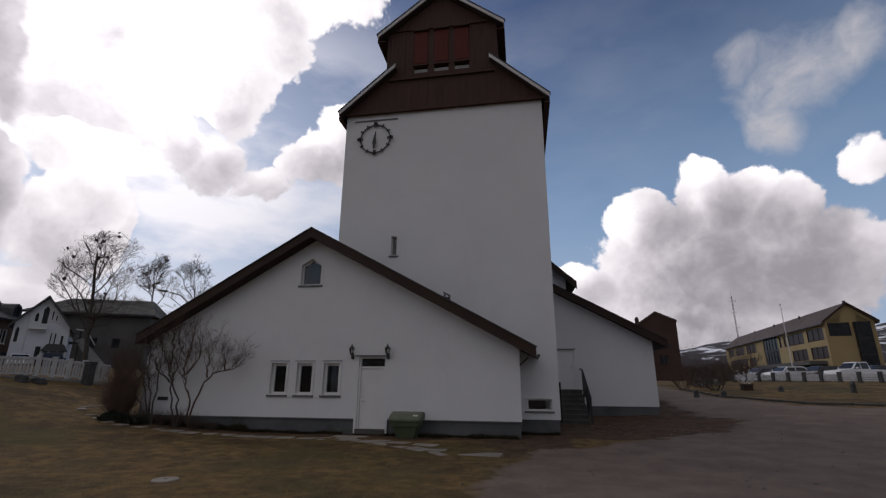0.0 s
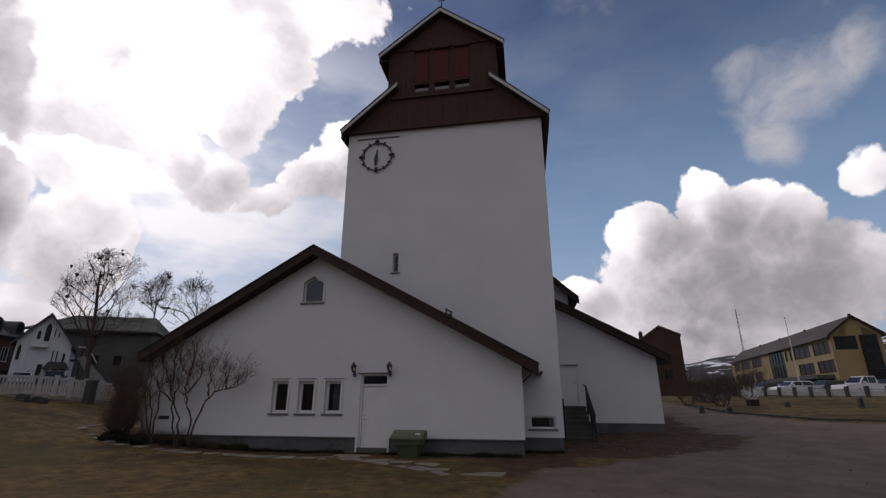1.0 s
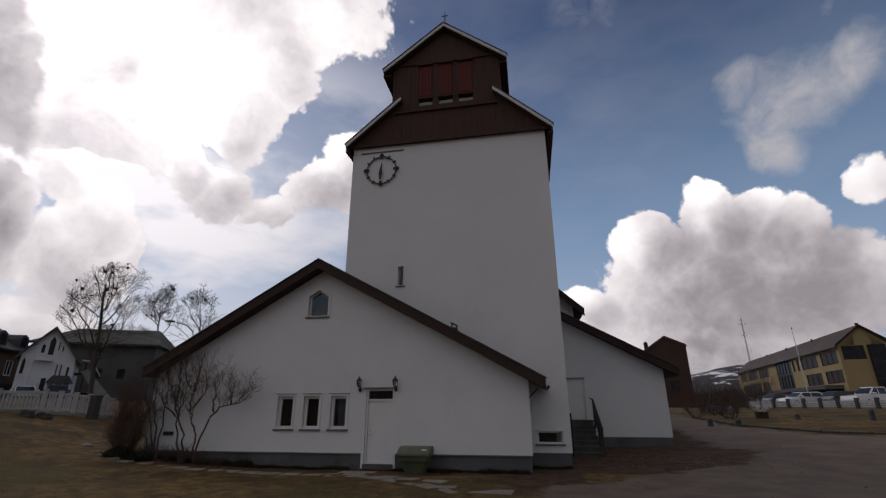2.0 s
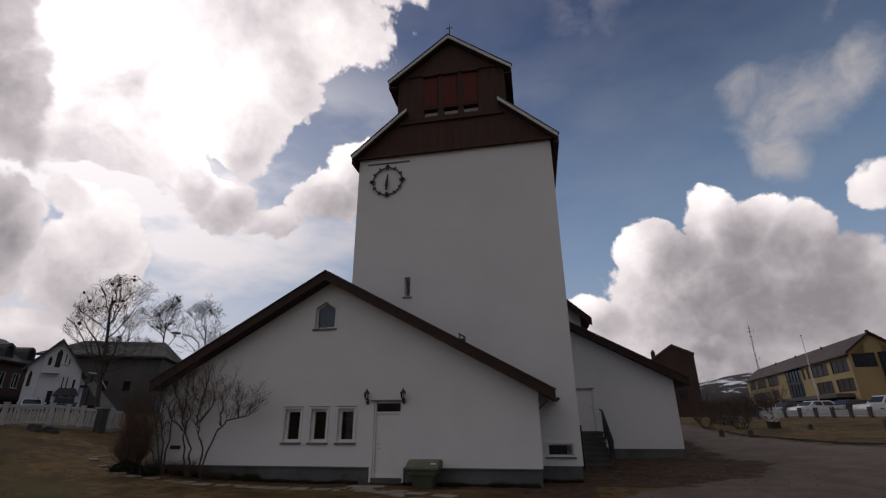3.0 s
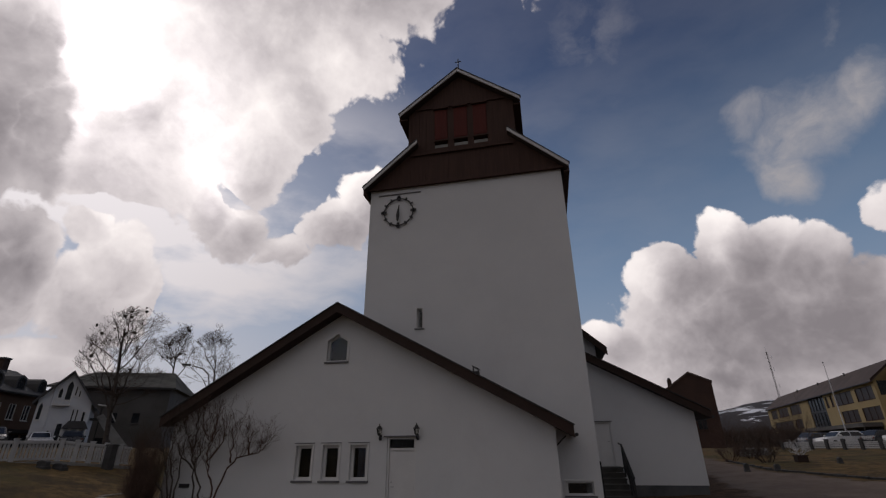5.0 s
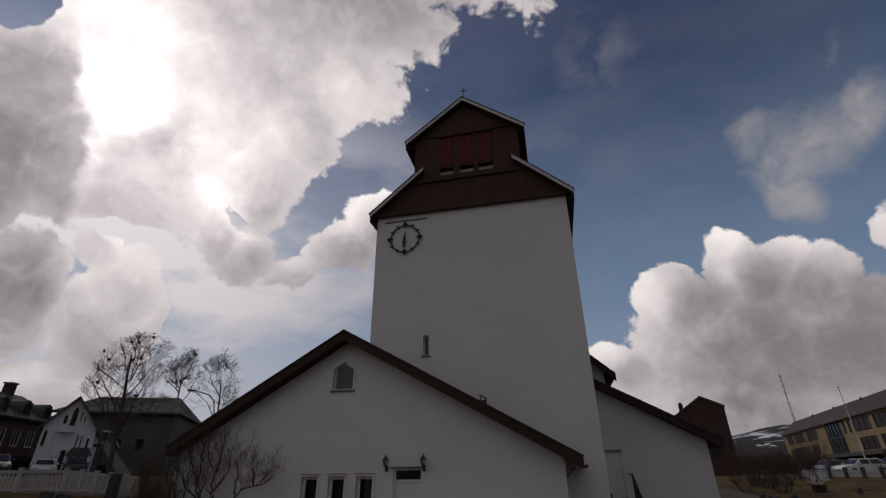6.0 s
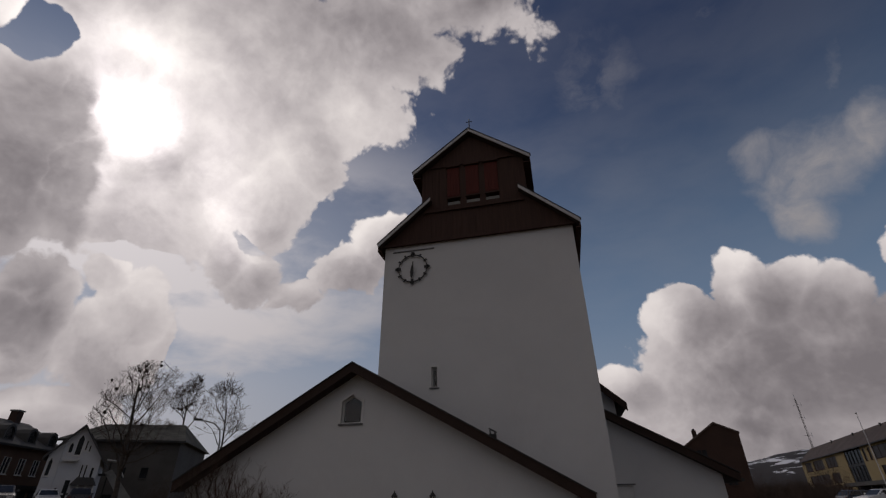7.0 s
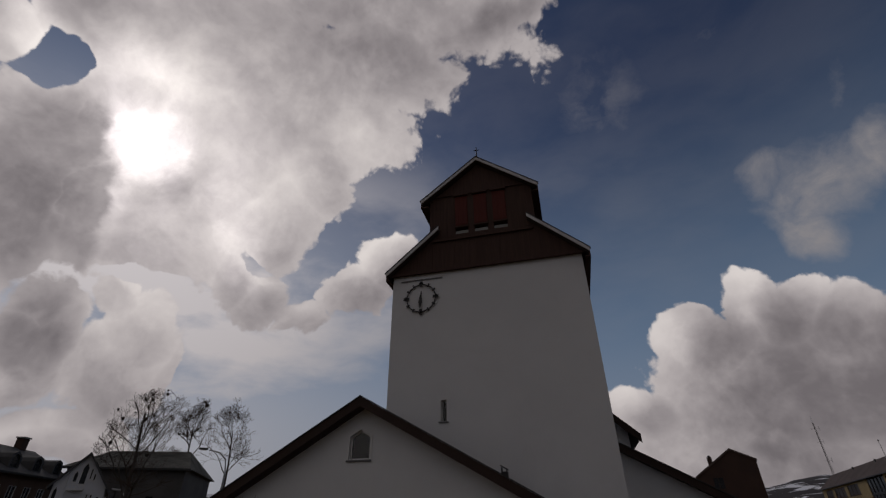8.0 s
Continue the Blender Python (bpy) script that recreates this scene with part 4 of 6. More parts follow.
part("roof_edge", slab_roof((ra[0], ra[1] + 0.07), (rb[0] + 0.04, rb[1] + 0.05), WING_Y - 0.5, WING_Y - 0.3, 0.035), IRON, church, "dark metal verge flashing")
part("soffit", slab_roof((ra[0], ra[1] - 0.225), (rb[0] - 0.03, rb[1] - 0.207), WING_Y - 0.42, WING_Y - 0.003, 0.03), BARGE, church, "brown boarded soffit")
part("gutter", tube([(5.99, WING_Y - 0.4, rb[1] - 0.2), (5.99, 32, rb[1] - 0.2)], [0.06, 0.06], 10), IRON, church, "dark metal gutter")
NY = 24.0
nave_top = lambda x: 7.24 - 0.92 * (x - 2.0)
part("wall", wall([(TX0, 2.0), (2.34, 2.0), (2.34, nave_top(2.34) - 0.2), (-2.85, nave_top(-2.85) - 0.2), (TX0, nave_top(2.34) - 0.9)], [], NY, NY + 0.3), RENDER, church, "white rendered nave gable")
part("wall", box(2.04, 2.34, NY + 0.3, 44, 2.0, nave_top(2.34) - 0.2), RENDER, church, "white rendered nave side wall")
part("roof", slab_roof((-2.85, nave_top(-2.85)), (2.82, nave_top(2.82)), NY - 0.4, 44.4, 0.2), ROOF, church, "dark nave roof slope")
part("roof", slab_roof((-2.85, nave_top(-2.85)), (-7.6, nave_top(-2.85) - 4.5), NY - 0.4, 44.4, 0.2), ROOF, church, "dark nave roof slope")
part("bargeboard", slab_roof((-2.85, nave_top(-2.85) + 0.03), (2.84, nave_top(2.84) + 0.03), NY - 0.45, NY - 0.403, 0.4), BARGE, church, "brown bargeboard")

# ---------------------------------------------------------------- stair to the side door
stair = thing("outdoor_stair", (1.9, 19.6, 0.1), "grey concrete outdoor stair with dark railing against the church", "stair")
n_steps = 7
for i in range(n_steps):
    z1 = 0.08 + (i + 1) * (1.285 - 0.08) / n_steps
    y0 = 18.3 + i * 0.27
    y1 = 20.97 if i == n_steps - 1 else y0 + 0.27 + 0.03
    part("step", box(TX1 + 0.06, 2.32, y0, y1, z1 - 0.045, z1, 0.008), STAIRSTONE, stair)
    part("riser", box(TX1 + 0.08, 2.3, y0 + 0.03, 20.97, max(-0.1, z1 - 0.17), z1 - 0.047), STAIRSTONE, stair)
rail_x = 2.36
for y, z in ((18.35, 0.2), (19.3, 0.62), (20.2, 1.2)):
    part("post", box(rail_x, rail_x + 0.06, y, y + 0.06, z - 0.25, z + 0.88, 0.005), IRON, stair)
part("handrail", tube([(rail_x + 0.03, 18.2, 1.02), (rail_x + 0.03, 18.4, 1.1), (rail_x + 0.03, 20.25, 2.07), (rail_x + 0.03, 20.95, 2.12)], [0.035] * 4, 8), IRON, stair, "black painted handrail")
for i in range(9):
    dz = 0.12 + i * 0.085
    part("rail_bar", tube([(rail_x + 0.03, 18.4, 0.25 + dz), (rail_x + 0.03, 20.22, 1.2 + dz)], [0.022, 0.022], 6), IRON, stair)

# ---------------------------------------------------------------- wall lanterns
def lantern(x, z):
    y = FRONT
    t = thing("wall_lantern", (x, y, z), "black iron wall lantern with clear glass beside the door", "lantern", group="lanterns beside the door")
    part("back_plate", box(x - 0.032, x + 0.032, y - 0.02, y - 0.001, z - 0.24, z - 0.08, 0.006), IRON, t)
    arm = [(x, y - 0.016, z - 0.16), (x, y - 0.08, z - 0.215), (x, y - 0.15, z - 0.175), (x, y - 0.16, z - 0.1)]
    part("arm", tube(arm, [0.024, 0.026, 0.024, 0.022], 8), IRON, t)
    c = (x, y - 0.16, z)
    part("base", lathe([(0.018, -0.12), (0.05, -0.088), (0.058, -0.07)], c, 8), IRON, t)
    part("glass", lathe([(0.05, -0.069), (0.077, 0.064), (0.077, 0.068)], c, 6), LAMPGLASS, t, "clear lantern glass")
    for i in range(6):
        a = 2 * math.pi * i / 6
        ca, sa = math.cos(a), math.sin(a)
        part("glazing_bar", tube([(x + 0.053 * ca, y - 0.16 + 0.053 * sa, z - 0.072), (x + 0.08 * ca, y - 0.16 + 0.08 * sa, z + 0.068)], [0.008, 0.008], 5), IRON, t)
    part("cap", lathe([(0.1, 0.068), (0.092, 0.084), (0.048, 0.136), (0.036, 0.16), (0.016, 0.172), (0.02, 0.188), (0.005, 0.225)], c, 12), IRON, t)


lantern(-5.20, 2.47)
lantern(-4.06, 2.47)

# ---------------------------------------------------------------- grit bin
def grit_bin(x0, x1, y0, y1, z0):
    t = thing("grit_bin", ((x0 + x1) / 2, (y0 + y1) / 2, z0), "faded green plastic grit bin standing against the church wall", "grit bin")
    b = bmesh.new()
    lv = [(0.15, 0.0), (0.06, 0.30), (0.05, 0.305), (0.05, 0.335), (0.01, 0.34), (0.0, 0.47)]
    rows = []
    for inset, h in lv:
        rows.append([b.verts.new(p) for p in ((x0 + inset, y0 + inset, z0 + h), (x1 - inset, y0 + inset, z0 + h), (x1 - inset, y1 - inset * 0.4, z0 + h), (x0 + inset, y1 - inset * 0.4, z0 + h))])
    for r0, r1 in zip(rows, rows[1:]):
        for i in range(4):
            b.faces.new((r0[i], r0[(i + 1) % 4], r1[(i + 1) % 4], r1[i]))
    b.faces.new(rows[0][::-1])
    b.faces.new(rows[-1])
    bmesh.ops.bevel(b, geom=[e for e in b.edges if abs(e.verts[0].co.z - e.verts[1].co.z) > 0.02], offset=0.03, segments=2, affect="EDGES")
    part("body", b, GREENBIN, t)
    lid = bmesh.new()
    p = [(y0 - 0.06, 0.47), (y0 - 0.06, 0.53), (y0 + 0.25, 0.68), (y1 - 0.1, 0.70), (y1 + 0.02, 0.66), (y1 + 0.02, 0.47)]
    va = [lid.verts.new((x0 - 0.05, y, z0 + h)) for y, h in p]
    vb = [lid.verts.new((x1 + 0.05, y, z0 + h)) for y, h in p]
    lid.faces.new(va)
    lid.faces.new(vb[::-1])
    for i in range(len(p)):
        lid.faces.new((va[i], va[(i + 1) % len(p)], vb[(i + 1) % len(p)], vb[i]))
    bmesh.ops.bevel(lid, geom=lid.edges[:], offset=0.02, segments=2, affect="EDGES")
    o = part("lid", lid, BINLID, t)
    part("lid_badge", box((x0 + x1) / 2 + 0.22, (x0 + x1) / 2 + 0.36, y0 + 0.08, y0 + 0.13, z0 + 0.60, z0 + 0.635), WHITE, o, "small white label")


grit_bin(-3.72, -2.90, 13.12, 13.72, lie(-3.4, 13.4) - 0.01)


# ---------------------------------------------------------------- trees and shrubs
def grow(rng, limbs, twigs, start, way, length, radius, level, depth, spread, up, least=0.0):
    """One branch with its side branches, as tapered tubes."""
    pts, rad = [Vector(start)], [radius]
    d = Vector(way).normalized()
    n = 4 if level < 2 else 3
    for i in range(n):
        d = (d + Vector((rng.uniform(-1, 1), rng.uniform(-1, 1), rng.uniform(-0.6, 1))) * (0.16 + 0.05 * level) + Vector((0, 0, up))).normalized()
        pts.append(pts[-1] + d * length / n)
        rad.append(max(radius * (1 - 0.62 * (i + 1) / n), least))
    tube(pts, rad, 7 if level == 0 else (5 if level == 1 else 3), limbs if level < 2 else twigs, cap=False)
    if level >= depth:
        return pts
    kids = (5, 6, 5, 4)[min(level, 3)]
    for k in range(kids):
        u = rng.uniform(0.3 if level else 0.42, 1.0) * n
        i = min(int(u), n - 1)
        p = pts[i].lerp(pts[i + 1], u - i)
        side = Vector((rng.uniform(-1, 1), rng.uniform(-1, 1), rng.uniform(-0.1, 0.5))).normalized()
        grow(rng, limbs, twigs, p, (pts[i + 1] - pts[i]).normalized() + side * spread, length * rng.uniform(0.45, 0.68), rad[i] * 0.55, level + 1, depth, spread, up, least)
    return pts


def bare_tree(at, top, crown, seed, label, depth=4, nests=0, trunk=0.13, least=0.007, twig_mat=None, fork=0.4, boughs=8, splay=0.75, leader=0.1, reach_of=(1.2, 1.7)):
    """A leafless tree whose twigs fill a rounded crown; crown: middle height over the foot, half width, half height."""
    rng = random.Random(seed)
    t = thing("birch_tree", at, label, "tree", group="bare birches")
    limbs, twigs = bmesh.new(), bmesh.new()
    mid, rx, rz = crown
    centre = Vector(at) + Vector((0, 0, mid))

    def outside(p):
        q = p - centre
        ragged = 1 + 0.28 * noise.noise(q.normalized() * 1.8 + Vector((seed, 0, 0)))
        return math.hypot(q.x / rx, q.y / rx, q.z / rz) > ragged

    def bough(start, way, length, radius, level):
        pts, rad = [Vector(start)], [radius]
        d = Vector(way).normalized()
        n = (6, 5, 4, 3, 3, 2)[min(level, 5)]
        for i in range(n):
            d = (d + Vector((rng.uniform(-1, 1), rng.uniform(-1, 1), rng.uniform(-0.7, 0.9))) * (0.06 if level == 0 else 0.33) + Vector((0, 0, 0.05))).normalized()
            p = pts[-1] + d * length / n
            if i and level and outside(p) and p.z > centre.z - rz * 0.6:
                break
            pts.append(p)
            rad.append(max(radius * (1 - 0.66 * (i + 1) / n), least))
        tube(pts, rad, 8 if level == 0 else (6 if level == 1 else (4 if level == 2 else 3)), limbs if level < 2 else twigs, cap=False)
        if level >= depth:
            return
        for k in range((boughs, 5, 5, 5, 3)[min(level, 4)]):
            u = rng.uniform(fork if level == 0 else 0.3, 1.0) * (len(pts) - 1)
            i = min(int(u), len(pts) - 2)
            p = pts[i].lerp(pts[i + 1], u - i)
            side = Vector((rng.uniform(-1, 1), rng.uniform(-1, 1), rng.uniform(-0.25, 0.45))).normalized()
            reach = (rz * rng.uniform(*reach_of) if level == 0 else length * rng.uniform(0.45, 0.7))
            bough(p, (pts[i + 1] - pts[i]).normalized() * 0.8 + side * (splay if level == 0 else 0.9), reach, rad[i] * 0.52, level + 1)

    bough(Vector(at) - Vector((0, 0, 0.1)), (0.0, 0, 1), mid + rz * leader, trunk, 0)
    spots = [v.co.copy() for v in twigs.verts if v.co.z > at[2] + mid - rz * 0.5]
    part("trunk", limbs, BARK, t, "grey birch trunk and limbs")
    part("crown", twigs, twig_mat or TWIG, t, "fine bare twigs")
    for k in range(nests):
        p = spots[rng.randrange(len(spots))]
        b = bmesh.new()
        bmesh.ops.create_icosphere(b, subdivisions=2, radius=1.0)
        s = rng.uniform(0.05, 0.12) * top / 9.0
        for v in b.verts:
            v.co = p + v.co * s * (1 + 0.9 * noise.noise(v.co * 2.3 + Vector((k, seed, 0))))
        part("nest", b, NEST, t, "dark twig nest")


def shrub(at, height, radius, stems, seed, mat, label, name="bare_shrub", depth=2, spread=0.8, lean=0.6, thick=0.03, flat=1.0, category="shrub"):
    rng = random.Random(seed)
    t = thing(name, at, label, category)
    stem, twig = bmesh.new(), bmesh.new()
    for k in range(stems):
        a = rng.uniform(0, 6.28)
        r = radius * 0.25 * math.sqrt(rng.random())
        p = Vector(at) + Vector((math.cos(a) * r, math.sin(a) * r * flat, -0.02))
        grow(rng, stem, twig, p, (math.cos(a) * lean * rng.uniform(0.3, 1), math.sin(a) * lean * flat * rng.uniform(0.3, 1), 1), height * rng.uniform(0.6, 0.95), thick * rng.uniform(0.6, 1.1), 1, 1 + depth, spread, 0.06)
    far = sorted(math.hypot(v.co.x - at[0], (v.co.y - at[1]) / max(flat, 0.3)) for v in twig.verts)
    tall = sorted(v.co.z - at[2] for v in twig.verts)
    kr, kz = radius / far[int(len(far) * 0.95)], height / tall[int(len(tall) * 0.98)]
    for b in (stem, twig):
        for v in b.verts:
            v.co = Vector((at[0] + (v.co.x - at[0]) * kr, at[1] + (v.co.y - at[1]) * kr, at[2] + (v.co.z - at[2]) * kz))
            if at[1] > 12.5 and at[1] < 14 and at[0] > AX0:
                v.co.y = min(v.co.y, FRONT - 0.02)
    part("stem", stem, mat, t)
    part("twig_mass", twig, mat, t)


def ground_spot(az, d):
    x, y = d * math.sin(radians(az)), d * math.cos(radians(az))
    return (x, y, lie(x, y))


bare_tree(ground_spot(-46.9, 34), 9.0, (4.9, 2.4, 3.2), 4, "large bare birch with dark twig nests behind the white fence", 4, 15, 0.14, 0.0065, fork=0.2, boughs=12, splay=0.85, leader=0.6, reach_of=(0.75, 1.15))
bare_tree(ground_spot(-42.2, 88), 20.0, (14.6, 2.6, 4.6), 11, "slim bare birch with dark nests behind the grey hall", 4, 9, 0.24, 0.016, fork=0.5)
bare_tree(ground_spot(-38.4, 88), 19.0, (14.4, 4.3, 4.2), 23, "broad bare birch behind the grey hall", 4, 0, 0.24, 0.018, fork=0.5)
bare_tree(ground_spot(-45.0, 78), 14.6, (12.0, 2.0, 2.8), 31, "small pale bare birch behind the grey hall", 4, 0, 0.13, 0.011, PALETWIG, fork=0.5)


def trained_shrub(at, ways, seed, label, twig_mat):
    """A shrub with a few winding main stems, each given by (x, z) bends, and fine twigs."""
    rng = random.Random(seed)
    t = thing("bare_shrub", at, label, "shrub", group="shrubs against the church wall")
    twig = bmesh.new()
    for bends in ways:
        pts = []
        for (xa, za), (xb, zb) in zip(bends, bends[1:]):
            for k in range(4):
                u = k / 4
                pts.append(Vector((xa + (xb - xa) * u + rng.uniform(-0.03, 0.03), at[1] + rng.uniform(-0.05, 0.05), za + (zb - za) * u)))
        pts.append(Vector((bends[-1][0], at[1], bends[-1][1])))
        r = [0.032 * (1 - 0.78 * i / len(pts)) for i in range(len(pts))]
        part("stem", tube(pts, r, 6, cap=False), BARK if seed % 2 else twig_mat, t)
        for i in range(len(pts) // 3, len(pts)):
            for k in range(2):
                d = (pts[i] - pts[i - 1]).normalized() + Vector((rng.uniform(-0.9, 0.9), rng.uniform(-0.35, 0.25), rng.uniform(0.0, 1.0)))
                grow(rng, twig, twig, pts[i], d, rng.uniform(0.25, 0.7), 0.007, 2, 3 + k, 1.0, 0.03, 0.0025)
    for v in twig.verts:
        v.co.y = min(v.co.y, FRONT - 0.02)
    part("twig_mass", twig, twig_mat, t)


gz_ = lie(-11, 13.35)
trained_shrub((-11.7, 13.45, gz_), [[(-11.55, gz_), (-11.7, 1.2), (-11.95, 1.9), (-12.0, 2.6)], [(-11.65, gz_), (-11.9, 1.3), (-12.2, 1.8), (-12.3, 2.4)], [(-11.6, gz_), (-12.2, 1.1), (-12.6, 1.5)], [(-11.5, gz_), (-11.55, 1.6), (-11.5, 2.4)]], 9, "bare shrub with thin whips at the church corner", TWIG)
trained_shrub((-10.75, 13.38, gz_), [[(-10.6, gz_), (-10.65, 1.0), (-11.06, 1.76), (-11.17, 2.1), (-11.47, 2.5), (-11.7, 2.9)], [(-11.11, 2.05), (-11.08, 2.6), (-11.2, 3.1)], [(-10.9, 1.45), (-11.4, 1.8), (-11.8, 2.3)], [(-10.65, gz_), (-10.95, 1.3), (-10.85, 1.9), (-10.8, 2.5)]], 5, "bare shrub with upright stems against the white church wall", TWIG)
trained_shrub((-10.25, 13.35, gz_ - 0.03), [[(-10.15, gz_), (-10.2, 1.0), (-10.4, 1.43), (-10.58, 1.92), (-10.48, 2.25), (-10.83, 2.55), (-10.92, 2.95)], [(-10.48, 2.25), (-10.45, 2.67), (-10.38, 3.1)], [(-10.1, gz_ + 0.25), (-9.85, 1.43), (-9.53, 1.79), (-9.16, 1.87), (-8.79, 1.93), (-8.6, 2.15)], [(-9.72, 1.66), (-9.74, 2.07), (-9.66, 2.5)], [(-9.16, 1.87), (-9.2, 2.2), (-9.3, 2.45)], [(-10.5, 1.7), (-10.15, 2.1), (-10.05, 2.7)]], 8, "bare shrub with a low spreading limb against the church wall", REDTWIG)
shrub((-12.95, 13.5, lie(-12.95, 13.5)), 2.0, 0.55, 62, 15, REDTWIG, "dense red-brown bare bush at the church corner", depth=3, lean=0.45, thick=0.012)
shrub((-12.4, 13.45, lie(-12.4, 13.45)), 2.05, 0.45, 44, 18, REDTWIG, "dense red-brown bare bush at the church corner", depth=3, lean=0.35, thick=0.012)
shrub((-12.6, 13.3, lie(-12.6, 13.3)), 1.1, 0.65, 70, 19, REDTWIG, "low tangled red-brown bush at the church corner", depth=3, lean=0.9, thick=0.010)
shrub(ground_spot(-43.8, 24), 2.2, 0.7, 30, 40, TWIG, "bare brown bush beside the white fence", depth=3, lean=0.4, thick=0.016)
for i, (az, d, h, r) in enumerate(((17.2, 40, 3.0, 1.6), (18.6, 46, 2.6, 1.8), (20.0, 48, 2.4, 1.8), (21.2, 44, 2.7, 1.6), (16.2, 34, 1.3, 1.0), (19.2, 33, 1.0, 0.9), (22.6, 52, 4.2, 2.0), (18.0, 36, 0.9, 1.2))):
    shrub(ground_spot(az + 0.9, d), h, r, 18, 60 + i, TWIG if i % 2 else REDTWIG, "bare brown bush at the edge of the churchyard", depth=3, lean=0.75, thick=0.018)


def far_woods():
    """Leafless scrub before the fells."""
    rng = random.Random(77)
    b = bmesh.new()
    for k in range(800):
        az, d = rng.uniform(13, 24.5), rng.uniform(105, 150)
        x, y = d * math.sin(radians(az)), d * math.cos(radians(az))
        h = rng.uniform(1.6, 3.2) + 2.2 * max(0.0, noise.noise((az * 0.9, 3.3, 0)))
        z = lie(x, y) - 0.1
        lx, ly = rng.uniform(-0.6, 0.6), rng.uniform(-0.6, 0.6)
        tube([(x, y, z), (x + lx * 0.4, y, z + h * 0.5), (x + lx, y + ly, z + h)], [0.10, 0.07, 0.02], 3, b, cap=False)
        for j in range(9):
            u = rng.uniform(0.25, 1.0)
            p = Vector((x + lx * u, y + ly * u, z + h * u))
            tube([p, p + Vector((rng.uniform(-1, 1), rng.uniform(-1, 1), rng.uniform(0.3, 1.4)))], [0.05, 0.015], 3, b, cap=False)
    me = bpy.data.meshes.new("far_woods")
    b.to_mesh(me)
    b.free()
    me.materials.append(TWIG)
    tagged(new("far_woods", me), "dark leafless scrub wood at the foot of the fells", "woods", kind="stuff")


far_woods()


def low_evergreen(at, radius, height, seed):
    rng = random.Random(seed)
    t = thing("juniper", at, "low dark green juniper at the foot of the wall", "shrub")
    b = bmesh.new()
    for k in range(900):
        a, r = rng.uniform(0, 6.28), radius * math.sqrt(rng.random())
        z = height * (1 - (r / radius) ** 2) * rng.uniform(0.3, 1.0)
        p = Vector(at) + Vector((r * math.cos(a), r * math.sin(a), z))
        d = Vector((rng.uniform(-1, 1), rng.uniform(-1, 1), rng.uniform(0, 1))).normalized() * 0.12
        s = d.cross(Vector((rng.uniform(-1, 1), rng.uniform(-1, 1), 0.3))).normalized() * 0.03
        b.faces.new([b.verts.new(q) for q in (p - s, p + s, p + d)])
    part("foliage", b, EVERGREEN, t)
    part("stem", tube([at, (at[0], at[1], at[2] + height * 0.6)], [0.04, 0.02], 6), BARK, t)


for i, (x, h, r) in enumerate(((-11.9, 0.55, 0.5), (-11.2, 0.5, 0.5), (-10.6, 0.6, 0.55), (-10.0, 0.45, 0.5), (-9.4, 0.3, 0.4))):
    shrub((x, 13.45, lie(x, 13.45)), h, r, 26, 90 + i, TWIG, "tangle of low dead stems at the foot of the wall", name="dead_undergrowth", depth=2, lean=0.9, thick=0.008, flat=0.5)
low_evergreen((-12.6, 13.15, lie(-12.6, 13.15)), 0.4, 0.28, 3)
low_evergreen((-11.9, 13.3, lie(-11.9, 13.3)), 0.35, 0.2, 4)


# ---------------------------------------------------------------- fences
def picket_fence(a, b, base_h=0.16, height=0.95):
    """White balusters between rails on a low kerb, with broad posts."""
    a, b = Vector(a), Vector(b)
    t = thing("picket_fence", a, "white painted baluster fence on a pale concrete kerb", "fence")
    d = b - a
    length = Vector((d.x, d.y)).length
    turn = math.atan2(d.y, d.x)

    def place(bm, u):
        p = a + d * (u / length)
        return turned(bm, Matrix.Translation(p) @ Matrix.Rotation(turn, 4, "Z"))
    n = 5
    for i in range(n):
        u0, u1 = length * i / n, length * (i + 1) / n
        slope = (d.z / length)
        seg = u1 - u0

        def sloped(bm):
            for v in bm.verts:
                v.co.z += slope * v.co.x
            return bm
        part("kerb", place(sloped(box(0, seg - 0.004, -0.1, 0.1, -0.2, base_h)), u0), CONCRETE, t)
        part("bottom_rail", place(sloped(box(0.09, seg - 0.09, -0.03, 0.03, base_h + 0.06, base_h + 0.13)), u0), FENCEPAINT, t)
        part("top_rail", place(sloped(box(0.09, seg - 0.09, -0.05, 0.05, height - 0.16, height - 0.05, 0.01)), u0), FENCEPAINT, t)
        k = max(3, int(seg / 0.14))
        for j in range(k):
            x = 0.12 + (seg - 0.24) * (j + 0.5) / k
            part("baluster", place(sloped(box(x - 0.035, x + 0.035, -0.022, 0.022, base_h + 0.132, height - 0.162)), u0), FENCEPAINT, t)
        p = part("post", place(box(-0.075, 0.075, -0.075, 0.075, 0, height - 0.01, 0.012), u0), FENCEPAINT, t)
        part("post_cap", place(box(-0.09, 0.09, -0.09, 0.09, height - 0.008, height + 0.03, 0.012), u0), FENCEPAINT, p)


f0, f1, f2 = ground_spot(-67, 23.5), ground_spot(-50.3, 24.6), ground_spot(-44.6, 25.2)
picket_fence(f0, f1, 0.1, 0.88)
picket_fence(f1, f2, 0.1, 0.88)


def gate_pillar(at, w, h, mat, label, name="gate_pillar", category="pillar"):
    t = thing(name, at, label, category)
    x, y, z = at
    part("shaft", box(x - w, x + w, y - w, y + w, z - 0.1, z + h, 0.02), mat, t)
    part("cap", box(x - w * 1.2, x + w * 1.2, y - w * 1.2, y + w * 1.2, z + h + 0.002, z + h + 0.07, 0.02), mat, t)


gate_pillar(ground_spot(-46.4, 24.6), 0.15, 0.85, GRANITE, "dark stone gate pillar beside the white fence")


